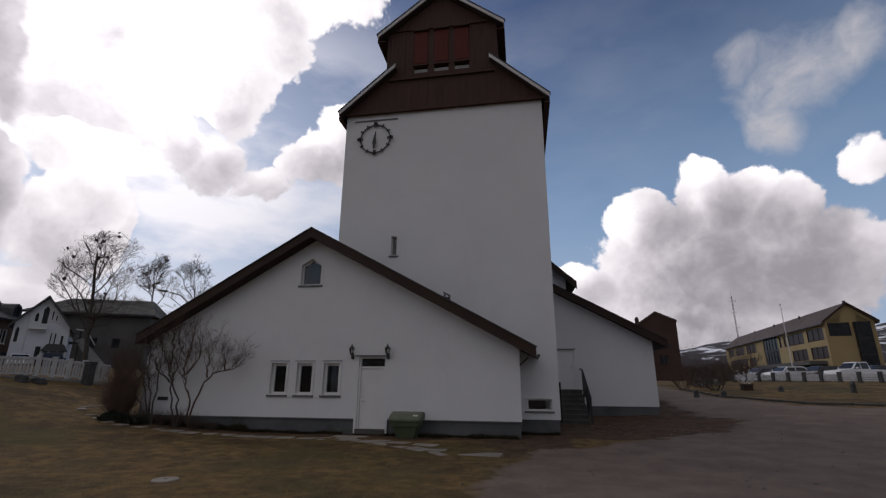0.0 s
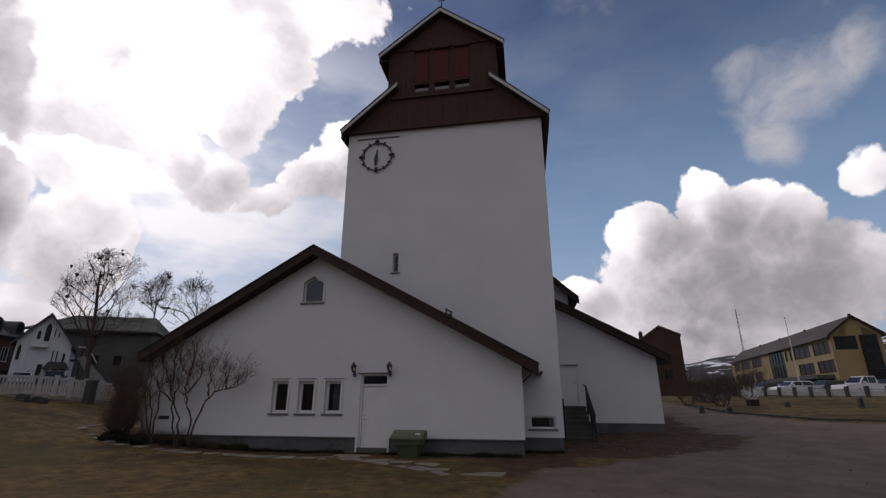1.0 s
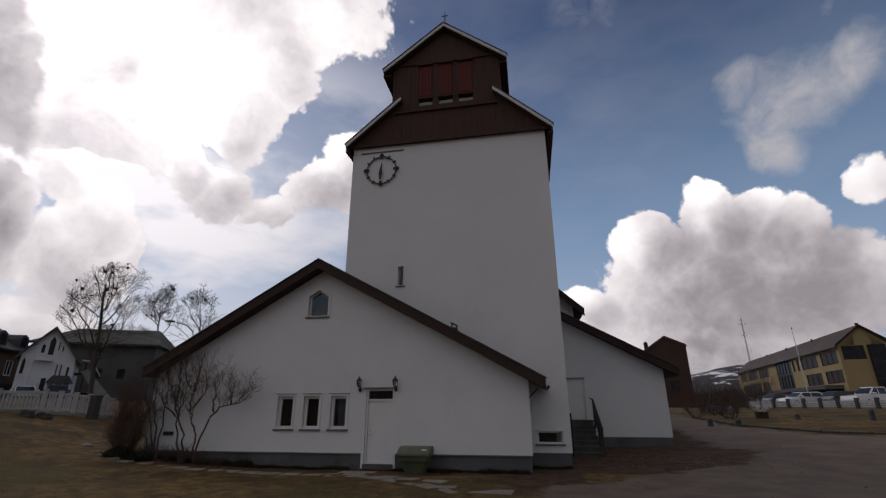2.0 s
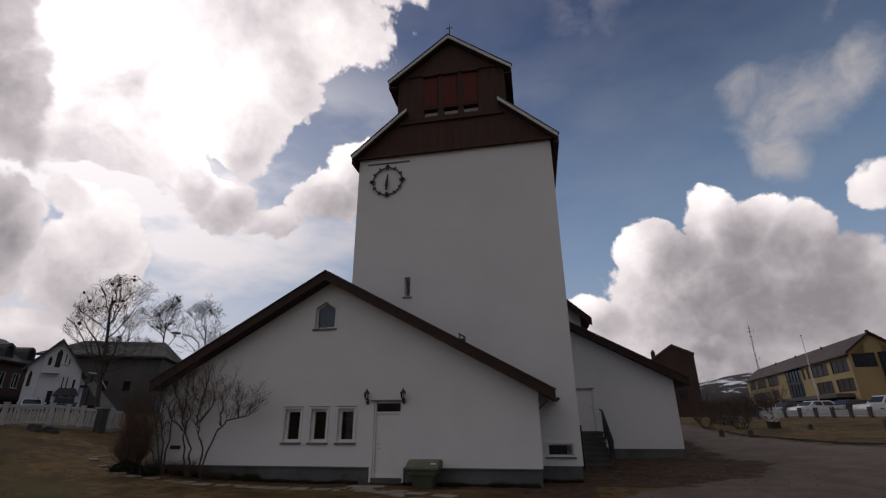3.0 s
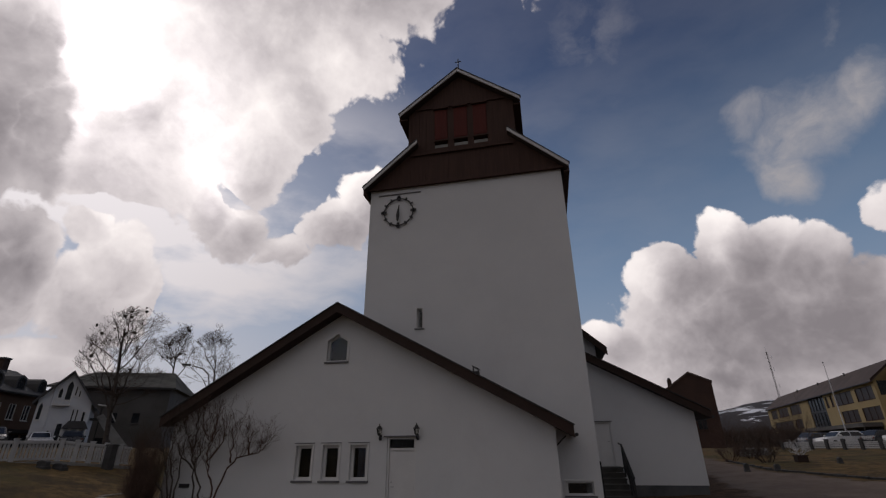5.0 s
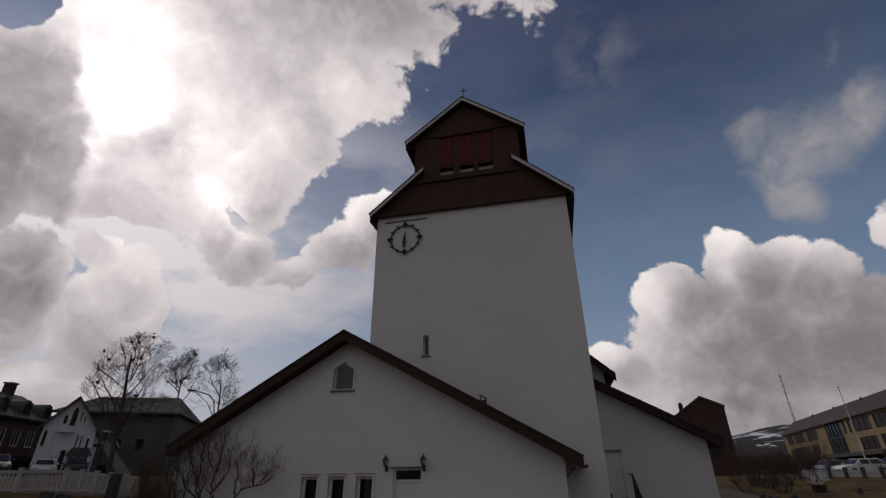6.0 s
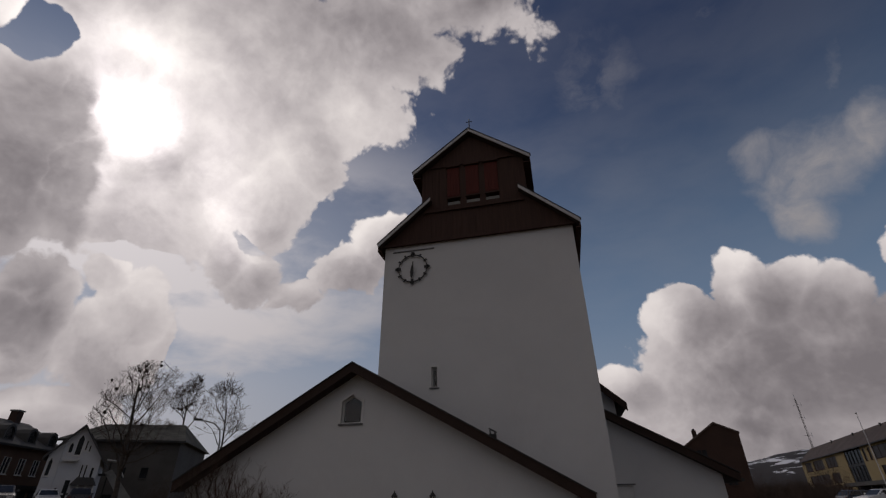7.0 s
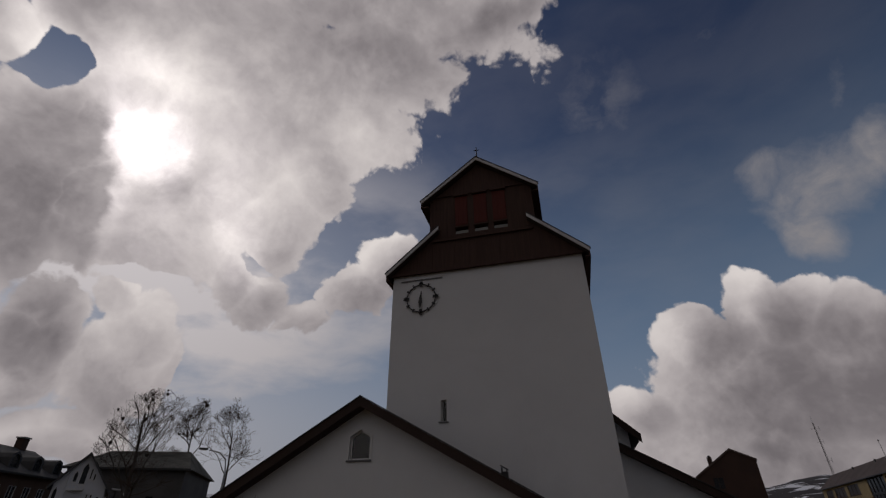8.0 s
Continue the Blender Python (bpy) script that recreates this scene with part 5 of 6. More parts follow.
def headstone(at, w, h, seed, mat=GRANITE, label="small weathered dark headstone on the lawn"):
    t = thing("headstone", at, label, "headstone")
    x, y, z = at
    rng = random.Random(seed)
    prof = [(-w, 0), (w, 0), (w * rng.uniform(0.9, 1), h * 0.8), (w * 0.55, h * rng.uniform(0.93, 1)), (-w * 0.4, h), (-w * 0.95, h * 0.82)]
    b = wall([(x + px, z + pz - 0.02) for px, pz in prof], [], y - 0.1, y + 0.1)
    bmesh.ops.bevel(b, geom=b.edges[:], offset=0.02, segments=1, affect="EDGES")
    part("stone", b, mat, t)
    part("foot", box(x - w * 1.1, x + w * 1.1, y - 0.14, y + 0.14, z - 0.08, z + 0.05, 0.02), GRANITE, t)


for i, (az, d, w, h) in enumerate(((-51.2, 23.6, 0.22, 0.28), (-50.0, 23.7, 0.25, 0.22), (18.2, 29, 0.11, 0.38), (20.7, 29, 0.13, 0.32), (25.6, 32, 0.1, 0.3), (31.0, 31, 0.09, 0.55))):
    headstone(ground_spot(az, d), w, h, i)


def panel_fence(a, b, n, height=0.6):
    """White boarded panels between dark posts."""
    a, b = Vector(a), Vector(b)
    t = thing("panel_fence", a, "white boarded fence panels between dark stone posts", "fence")
    d = b - a
    seg = Vector((d.x, d.y)).length / n
    m = Matrix.Rotation(math.atan2(d.y, d.x), 4, "Z")
    for i in range(n):
        p = a + d * (i / n)
        for j in range(4):
            z0 = 0.10 + j * (height - 0.12) / 4
            part("board", turned(box(0.13, seg - 0.13, -0.02, 0.02, z0, z0 + (height - 0.12) / 4 - 0.02), Matrix.Translation(p) @ m), FENCEPAINT, t)
        part("post", turned(box(-0.11, 0.11, -0.11, 0.11, -0.1, height + 0.14, 0.02), Matrix.Translation(p) @ m), GRANITE, t, "dark stone post")


panel_fence(ground_spot(21.8, 50), ground_spot(40.8, 40), 14)


# ---------------------------------------------------------------- buildings
class Front:
    """A building front: local x from its left to its right end, y into the building, z up."""

    def __init__(self, left, right):
        l, r = Vector((left[0], left[1], 0)), Vector((right[0], right[1], 0))
        self.w = (r - l).length
        self.m = Matrix.Translation(l) @ Matrix.Rotation(math.atan2(r.y - l.y, r.x - l.x), 4, "Z")

    def put(self, bm):
        return turned(bm, self.m)


def polar(az, d):
    return (d * math.sin(radians(az)), d * math.cos(radians(az)))


def far_window(f, parent, x0, x1, z0, z1, peak=0.0, mat=WHITE, bars=1, y=0.0, glass=None):
    top = [((x0 + x1) / 2, z1 + peak)] if peak else []
    outer = [(x0, z0), (x1, z0), (x1, z1), *top, (x0, z1)]
    e = 0.05
    inner = [(x0 + e, z0 + e), (x1 - e, z0 + e), (x1 - e, z1 - e * 0.5), *[(px, pz - e * 1.4) for px, pz in top], (x0 + e, z1 - e * 0.5)]
    w = part("window", f.put(frame_ring(outer, inner, y - 0.04, y + 0.12)), mat, parent)
    part("pane", f.put(wall(inner, [], y + 0.05, y + 0.08)), glass or FARGLASS, w, "dark window glass")
    for k in range(1, bars + 1):
        xm = x0 + (x1 - x0) * k / (bars + 1)
        part("glazing_bar", f.put(box(xm - 0.035, xm + 0.035, y, y + 0.048, z0 + e, z1 - e * 0.5)), mat, w)
    part("sill", f.put(box(x0 - 0.05, x1 + 0.05, y - 0.12, y - 0.042, z0 - 0.07, z0)), mat, w)


def hole(x0, x1, z0, z1, peak=0.0):
    g = 0.005
    pts = [(x0 - g, z0 - g), (x1 + g, z0 - g), (x1 + g, z1 + g)]
    return pts + ([((x0 + x1) / 2, z1 + peak + g)] if peak else []) + [(x0 - g, z1 + g)]


def gable_house(name, label, f, depth, base, eave, ridge, wall_mat, roof_mat, wins, over=0.35, trim=WHITE, ridge_at=0.5, category="house"):
    w = f.w
    mid = w * ridge_at
    org = f.m @ Vector((w / 2, depth / 2, base))
    t = thing(name, org, label, category)
    eave_l, eave_r = eave if isinstance(eave, tuple) else (eave, eave)
    part("wall", f.put(wall([(0, base - 0.5), (w, base - 0.5), (w, eave_r), (mid, ridge - 0.15), (0, eave_l)], [hole(*q[:4], q[4] if len(q) > 4 else 0) for q in wins], 0, 0.3)), wall_mat, t)
    part("wall", f.put(box(0, 0.3, 0.3, depth, base - 0.5, eave_l)), wall_mat, t)
    part("wall", f.put(box(w - 0.3, w, 0.3, depth, base - 0.5, eave_r)), wall_mat, t)
    part("wall", f.put(wall([(0.3, base - 0.5), (w - 0.3, base - 0.5), (w - 0.3, eave_r), (mid, ridge - 0.25), (0.3, eave_l)], [], depth - 0.3, depth)), wall_mat, t)
    for q in wins:
        far_window(f, t, *q[:4], peak=q[4] if len(q) > 4 else 0, mat=trim, bars=0 if q[1] - q[0] < 0.8 else 1)
    for s in (0, 1):
        x = -over if s == 0 else w + over
        run = mid if s == 0 else w - mid
        low_edge = eave_l if s == 0 else eave_r
        z = low_edge - (ridge - low_edge) / run * over
        part("roof", f.put(slab_roof((mid, ridge + 0.1), (x, z + 0.1), -over, depth + over, 0.2)), roof_mat, t)
        part("bargeboard", f.put(slab_roof((mid, ridge + 0.12), (x, z + 0.12), -over - 0.05, -over - 0.004, 0.26)), roof_mat, t)
    return t


# white house with a glazed gable
hf = Front(polar(-52.6, 58.2), polar(-48.6, 57.8))
HB = 2.1
W = hf.w
house = gable_house("white_house", "blue-white painted house with pointed gable windows and porch", hf, 8, HB, (6.7, 6.5), 9.2, WALLGREY, SLATE, [
    (0.44 * W, 0.57 * W, 6.55, 8.0, 0.45), (0.31 * W, 0.40 * W, 6.75, 7.45, 0.3), (0.61 * W, 0.66 * W, 7.0, 7.9), (0.69 * W, 0.74 * W, 6.9, 7.5),
    (0.03 * W, 0.12 * W, 4.8, 6.0, 0.4), (0.66 * W, 0.71 * W, 4.7, 5.8), (0.74 * W, 0.79 * W, 4.7, 5.8), (0.86 * W, 0.93 * W, 4.0, 5.6),
    (0.30 * W, 0.36 * W, 2.8, 3.9), (0.68 * W, 0.76 * W, 2.8, 3.8)])
part("door", hf.put(box(0.46 * W, 0.55 * W, -0.05, 0.0, HB, 4.5)), FARGLASS, house, "dark glazed door")
part("balcony", hf.put(box(0.28 * W, 0.58 * W, -0.7, -0.01, 6.05, 6.2)), WHITE, house)
part("balcony_rail", hf.put(box(0.28 * W, 0.58 * W, -0.7, -0.64, 6.5, 6.58)), WHITE, house)
for k in range(5):
    part("balcony_post", hf.put(box((0.285 + 0.07 * k) * W, (0.285 + 0.07 * k) * W + 0.07, -0.7, -0.64, 6.202, 6.498)), WHITE, house)
porch = part("porch_roof", hf.put(wall([(0.58 * W, 4.05), (1.06 * W, 4.05), (0.97 * W, 4.7), (0.68 * W, 4.7)], [], -1.5, -0.05)), SLATE, house, "dark porch roof")
for x in (0.60, 0.74, 0.89, 1.03):
    part("porch_post", hf.put(box(x * W - 0.05, x * W + 0.05, -1.4, -1.3, HB, 4.048)), WHITE, porch)
part("downpipe", hf.put(tube([(0.24 * W, -0.06, HB), (0.24 * W, -0.06, 7.6)], [0.05, 0.05], 6)), WALLGREY, house)
part("skylight", hf.put(slab_roof((W * 0.62, 8.75), (W * 0.8, 7.75), 1.6, 2.8, 0.1)), FARGLASS, house, "roof skylight")

# long brick house beside it
bf = Front(polar(-70.8, 48), polar(-51.6, 72))
L = bf.w
BZ0, BZ1, BZ2 = 1.6, 7.9, 10.9
brick_wins = []
for k in range(int(L / 2.2)):
    x = L - 1.6 - k * 2.2
    brick_wins.append((x - 0.5, x + 0.5, 5.2, 6.7))
brick_house = thing("brick_house", bf.m @ Vector((L / 2, 5, BZ0)), "ochre brick terrace with slate roof and arched dormers", "house")
part("wall", bf.put(wall(rect(0, L, BZ0 - 0.5, BZ1), [hole(*q) for q in brick_wins], 0, 0.3)), BRICKORANGE, brick_house)
part("wall", bf.put(box(L - 0.3, L, 0.3, 10, BZ0 - 0.5, BZ1)), BRICKORANGE, brick_house)
part("wall", bf.put(box(0, 0.3, 0.3, 10, BZ0 - 0.5, BZ1)), BRICKORANGE, brick_house)
part("wall", bf.put(box(0.3, L - 0.3, 9.7, 10, BZ0 - 0.5, BZ1)), BRICKORANGE, brick_house)
for q in brick_wins:
    far_window(bf, brick_house, *q, mat=WHITE, bars=1)
part("shop_front", bf.put(box(0.5, L - 0.5, -0.5, -0.02, 3.9, 4.3)), IRON, brick_house, "dark shop canopy")
for k in range(int(L / 3)):
    part("shop_window", bf.put(box(0.7 + k * 3, 3.2 + k * 3, -0.06, -0.01, BZ0 + 0.4, 3.8)), FARGLASS, brick_house, "dark shop window")


def pitched(f, t, length, depth, eave, ridge, mat, over=0.5, thick=0.22):
    """A ridge roof of two plates whose ridge runs along the front."""
    drop = (ridge - eave) / (depth / 2) * over
    for y0, y1 in ((-over, depth / 2), (depth + over, depth / 2)):
        b = bmesh.new()
        v = [b.verts.new((x, y, z - d)) for d in (0, thick) for x, y, z in ((-over, y0, eave - drop), (length + over, y0, eave - drop), (length + over, y1, ridge), (-over, y1, ridge))]
        for q in ((0, 1, 2, 3), (4, 5, 6, 7), (0, 1, 5, 4), (1, 2, 6, 5), (2, 3, 7, 6), (3, 0, 4, 7)):
            b.faces.new([v[i] for i in q])
        part("roof", f.put(b), mat, t)
    part("gutter", f.put(box(-over, length + over, -over - 0.12, -over, eave - drop - 0.2, eave - drop - 0.04)), IRON, t)


pitched(bf, brick_house, L, 10, BZ1 + 0.2, BZ2, SLATE)
for x in (0.0, L - 0.3):
    g = bmesh.new()
    v = [g.verts.new((px, py, pz)) for px in (x, x + 0.3) for py, pz in ((0.3, BZ1 + 0.002), (9.7, BZ1 + 0.002), (5, BZ2 - 0.25))]
    for q in ((0, 1, 2), (3, 4, 5), (0, 1, 4, 3), (1, 2, 5, 4), (2, 0, 3, 5)):
        g.faces.new([v[i] for i in q])
    part("gable_wall", bf.put(g), BRICKORANGE, brick_house)
for k in range(int(L / 3.4)):
    x = L - 2.2 - k * 3.4
    arc = [(x - 0.75, 8.1), (x + 0.75, 8.1), (x + 0.75, 9.1), (x + 0.5, 9.5), (x, 9.7), (x - 0.5, 9.5), (x - 0.75, 9.1)]
    inner = [(px * 0.74 + x * 0.26, (pz - 8.75) * 0.72 + 8.75) for px, pz in arc]
    dm = part("dormer", bf.put(wall(arc, [inner], 0.15, 2.6)), SLATE, brick_house, "slate arched dormer")
    part("pane", bf.put(wall(inner, [], 0.3, 0.36)), FARGLASS, dm)
for x in (L - 2.6, L - 8):
    c = part("chimney", bf.put(box(x, x + 0.9, 4.6, 5.4, 10.2, 11.9)), BRICKDARK, brick_house)
    part("chimney_cap", bf.put(box(x - 0.1, x + 1.0, 4.5, 5.5, 11.902, 12.05)), CONCRETE, c)

# large grey hall
gf = Front(polar(-51.9, 73), polar(-42.2, 69))
GL = gf.w
hall = thing("grey_hall", gf.m @ Vector((GL / 2, 8, 1.7)), "large dark grey clad hall with weathered pale metal roof", "hall")
hall_wins = [(x, x + 0.9, 5.2, 6.4) for x in np.arange(4.2, GL - 1.5, 2.4)] + [(3.2, 4.6, 2.4, 3.4), (5.6, 6.8, 2.2, 3.6)]
part("wall", gf.put(wall(rect(0, GL, 1.0, 9.35), [hole(*q) for q in hall_wins], 0, 0.3)), HALLGREY, hall)
part("wall", gf.put(box(0, 0.3, 0.3, 16, 1.0, 9.35)), HALLGREY, hall)
part("wall", gf.put(box(GL - 0.3, GL, 0.3, 16, 1.0, 9.35)), HALLGREY, hall)
part("wall", gf.put(box(0.3, GL - 0.3, 15.7, 16, 1.0, 9.35)), HALLGREY, hall)
for q in hall_wins:
    far_window(gf, hall, *q, mat=HALLGREY, bars=0)
rb_ = bmesh.new()
rv_ = [rb_.verts.new(p) for p in ((-0.6, -0.6, 9.3), (GL + 0.6, -0.6, 9.3), (GL - 1.8, 8, 12.3), (1.0, 8, 12.15), (-0.6, 16.6, 9.3), (GL + 0.6, 16.6, 9.3))]
for q in ((0, 1, 2, 3), (3, 2, 5, 4), (0, 3, 4), (1, 5, 2), (0, 4, 5, 1)):
    rb_.faces.new([rv_[i] for i in q])
part("roof", gf.put(rb_), HALLROOF, hall, "pale weathered sheet metal roof")
for k in range(1, 14):
    u = k / 14
    x0, x1 = -0.6 + (GL + 1.2) * u, 1.0 + (GL - 2.8) * u
    part("roof_seam", gf.put(tube([(x0, -0.58, 9.36), (x1, 7.95, 12.15 + 0.15 * u + 0.05)], [0.05, 0.05], 4)), HALLROOF, hall)
part("gutter", gf.put(box(-0.7, GL + 0.7, -0.8, -0.6, 9.12, 9.34)), IRON, hall)

# outdoor stair on the hall, with a pale sloping cover
sf = Front(polar(-48.2, 60), polar(-44.8, 60))
SL = sf.w
flight = thing("covered_stair", sf.m @ Vector((SL / 2, 0.5, 1.8)), "grey steel outdoor stair with pale sloping side", "stair")
part("side_panel", sf.put(wall([(0.2, 5.3), (0.75, 5.6), (SL, 2.5), (SL, 1.7), (SL - 0.6, 1.7)], [], 0, 0.12)), CONCRETE, flight, "grey sloping stair side")
part("cover", sf.put(slab_roof((0.1, 6.5), (1.0, 6.4), -0.2, 1.4, 0.12)), PALE, flight)
part("cover", sf.put(slab_roof((1.0, 6.4), (1.9, 5.0), -0.2, 1.4, 0.12)), PALE, flight)
part("landing", sf.put(box(-0.6, 0.6, 0.0, 1.3, 5.0, 5.2)), IRON, flight)
for k in range(12):
    u = k / 12
    part("tread", sf.put(box(0.6 + u * (SL - 0.9), 0.9 + u * (SL - 0.9), 0.125, 1.2, 5.0 - u * 3.2, 5.06 - u * 3.2)), IRON, flight)
for x in (-0.5, 0.5):
    part("post", sf.put(box(x - 0.06, x + 0.06, 1.2, 1.32, 1.4, 6.3)), IRON, flight)

# dark brick block beyond the wing
df = Front(polar(11.6, 80), polar(17.2, 80))
gable_house("brick_block", "dark brown brick building with shallow gable roof", df, 14, 1.6, (9.0, 10.85), 12.3, BRICKDARK, BROWNROOF, [(df.w * 0.25, df.w * 0.42, 7.4, 8.8), (df.w * 0.62, df.w * 0.78, 4.2, 5.6)], over=0.12, trim=BRICKDARK, ridge_at=0.64, category="building")
cb = bpy.data.objects["brick_block"]
c = part("chimney", df.put(box(1.9, 2.5, 1.0, 1.7, 10.0, 11.55)), BRICKDARK, cb)
part("chimney_pot", df.put(tube([(2.2, 1.35, 11.55), (2.2, 1.35, 11.8)], [0.2, 0.18], 8)), IRON, c)

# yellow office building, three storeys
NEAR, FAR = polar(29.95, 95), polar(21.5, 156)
yf = Front(FAR, NEAR)
YL, YW = yf.w, 6.5
YB, YE, YR = 1.9, 11.0, 13.9
office = thing("office_building", yf.m @ Vector((YL / 2, YW / 2, YB)), "yellow rendered three-storey office with brown ridge roof", "building")


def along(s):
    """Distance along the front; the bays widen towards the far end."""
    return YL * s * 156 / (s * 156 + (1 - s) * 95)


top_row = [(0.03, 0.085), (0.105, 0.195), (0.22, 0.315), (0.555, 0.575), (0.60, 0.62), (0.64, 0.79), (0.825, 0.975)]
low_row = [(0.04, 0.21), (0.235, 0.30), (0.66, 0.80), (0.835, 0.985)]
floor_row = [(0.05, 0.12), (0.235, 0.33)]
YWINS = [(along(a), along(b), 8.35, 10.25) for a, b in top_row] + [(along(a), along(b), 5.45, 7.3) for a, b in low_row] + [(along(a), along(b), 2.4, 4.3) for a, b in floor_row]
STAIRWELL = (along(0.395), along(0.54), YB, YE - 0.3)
part("wall", yf.put(wall(rect(0, YL, YB - 0.5, YE), [hole(*q) for q in YWINS] + [hole(*STAIRWELL)], 0, 0.3)), YELLOW, office, "yellow rendered front wall")
part("wall", yf.put(box(0, 0.3, 0.3, YW, YB - 0.5, YE)), YELLOW, office)
part("wall", yf.put(box(0.3, YL - 0.3, YW - 0.3, YW, YB - 0.5, YE)), YELLOW, office)
for q in YWINS:
    far_window(yf, office, *q, mat=BRICKDARK, bars=min(2, int((q[1] - q[0]) / 2.4)), y=0.06, glass=BROWNGLASS)
sw = part("stairwell_glazing", yf.put(box(STAIRWELL[0], STAIRWELL[1], 0.12, 0.2, STAIRWELL[2], STAIRWELL[3])), FARGLASS, office, "tall dark glazed stairwell")
for k in range(1, 5):
    x = STAIRWELL[0] + (STAIRWELL[1] - STAIRWELL[0]) * k / 5
    part("mullion", yf.put(box(x - 0.06, x + 0.06, 0.02, 0.118, STAIRWELL[2], STAIRWELL[3])), IRON, sw)
for z in (4.6, 7.8):
    part("transom", yf.put(box(STAIRWELL[0], STAIRWELL[1], 0.04, 0.116, z, z + 0.35)), IRON, sw)
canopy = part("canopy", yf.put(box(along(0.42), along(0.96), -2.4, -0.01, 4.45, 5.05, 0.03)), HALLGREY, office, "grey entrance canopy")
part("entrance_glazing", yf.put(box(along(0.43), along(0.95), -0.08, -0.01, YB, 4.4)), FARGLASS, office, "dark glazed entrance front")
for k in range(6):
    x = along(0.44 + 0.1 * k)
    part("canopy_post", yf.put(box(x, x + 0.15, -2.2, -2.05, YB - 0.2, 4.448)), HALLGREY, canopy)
pitched(yf, office, YL, YW, YE + 0.12, YR, BROWNROOF, 0.45)
for k in range(3):
    part("roof_vent", yf.put(lathe([(0.12, 0), (0.12, 0.45), (0.2, 0.46), (0.16, 0.6)], (YL * (0.3 + 0.22 * k), YW / 2 - 0.6, YR - 0.6), 8)), IRON, office)
part("ridge_vent", yf.put(box(YL - 0.3, YL + 0.1, YW / 2 - 0.15, YW / 2 + 0.15, YR - 0.2, YR + 0.3)), IRON, office)
# gable end: local front turned to the right-hand end
RIGHT = yf.m @ Vector((YL, YW, 0))
ef = Front(NEAR, (RIGHT.x, RIGHT.y))
tri_l = [(0.55, YE - 0.25), (2.25, YE - 0.25), (2.25, YE + 1.2)]
tri_r = [(YW - 2.25, YE - 0.25), (YW - 0.55, YE - 0.25), (YW - 2.25, YE + 1.2)]
part("gable_wall", ef.put(wall([(0.002, YB - 0.5), (YW, YB - 0.5), (YW, YE), (YW / 2, YR - 0.1), (0.002, YE)], [tri_l, tri_r, rect(0.4, 3.3, 8.7, 10.8), rect(3.7, 5.7, 3.2, 10.8)], -0.002, 0.298)), YELLOW, office, "yellow rendered gable wall")
for tri in (tri_l, tri_r):
    part("window", ef.put(wall(tri, [], 0.1, 0.16)), FARGLASS, office, "dark triangular gable window")
bay = part("window", ef.put(box(3.7, 5.7, -0.6, -0.5, 3.2, 10.8)), FARGLASS, office, "tall dark glass bay")
part("bay_side", ef.put(box(3.68, 3.76, -0.5, 0.0, 3.2, 10.8)), IRON, bay)
part("bay_side", ef.put(box(5.64, 5.72, -0.5, 0.0, 3.2, 10.8)), IRON, bay)
for z in (3.2, 5.7, 8.2, 10.7):
    part("transom", ef.put(box(3.7, 5.7, -0.64, -0.602, z, z + 0.12)), IRON, bay)
part("window", ef.put(box(0.4, 3.3, 0.08, 0.16, 8.7, 10.8)), FARGLASS, office, "dark balcony glazing")
for x, side in ((-0.45, 1), (YW + 0.45, -1)):
    part("bargeboard", ef.put(slab_roof((YW / 2, YR + 0.05), (x, YE + 0.02), -0.52, -0.46, 0.3)), BARGE, office, "brown bargeboard")

# low pale building at the far end of the road
lf = Front(polar(33.0, 130), polar(40, 120))
low = thing("store_building", lf.m @ Vector((lf.w / 2, 5, 1.6)), "low pale grey store building", "building")
part("wall", lf.put(box(0, lf.w, 0, 9, 1.2, 5.6)), PALE, low)
part("roof", lf.put(box(-0.3, lf.w + 0.3, -0.3, 9.3, 5.602, 5.95)), SLATE, low)
for k in range(5):
    part("window", lf.put(box(1.2 + 2.6 * k, 2.8 + 2.6 * k, -0.05, -0.004, 3.0, 4.4)), FARGLASS, low)


# ---------------------------------------------------------------- masts and lamps
def lattice_mast(at, height, w0=0.42, w1=0.2):
    t = thing("lattice_mast", at, "tall slender lattice radio mast behind the office roof", "mast")
    legs = []
    for k in range(3):
        a = 2 * math.pi * k / 3
        p0 = Vector(at) + Vector((w0 * math.cos(a), w0 * math.sin(a), 0))
        p1 = Vector(at) + Vector((w1 * math.cos(a), w1 * math.sin(a), height))
        legs.append((p0, p1))
        part("leg", tube([p0, p1], [0.04, 0.035], 5), HALLGREY, t)
    n = 22
    for i in range(n):
        b = bmesh.new()
        for k in range(3):
            a0, a1 = legs[k]
            b0, b1 = legs[(k + 1) % 3]
            tube([a0.lerp(a1, i / n), b0.lerp(b1, (i + 1) / n)], [0.03, 0.03], 4, b)
            tube([a0.lerp(a1, i / n), b0.lerp(b1, i / n)], [0.03, 0.03], 4, b)
        part("brace", b, HALLGREY, t)
    for u, s in ((0.62, 1.2), (0.8, 0.9), (0.93, 1.3)):
        z = at[2] + height * u
        part("antenna", tube([(at[0] - s, at[1], z), (at[0] + s, at[1], z)], [0.05, 0.05], 5), STEEL, t)
        part("antenna", tube([(at[0] + s, at[1], z - 0.6), (at[0] + s, at[1], z + 0.9)], [0.06, 0.05], 5), STEEL, t)
    part("whip", tube([(at[0], at[1], at[2] + height), (at[0], at[1], at[2] + height * 1.06)], [0.06, 0.03], 5), STEEL, t)


lattice_mast(ground_spot(22.8, 210), 32.5)


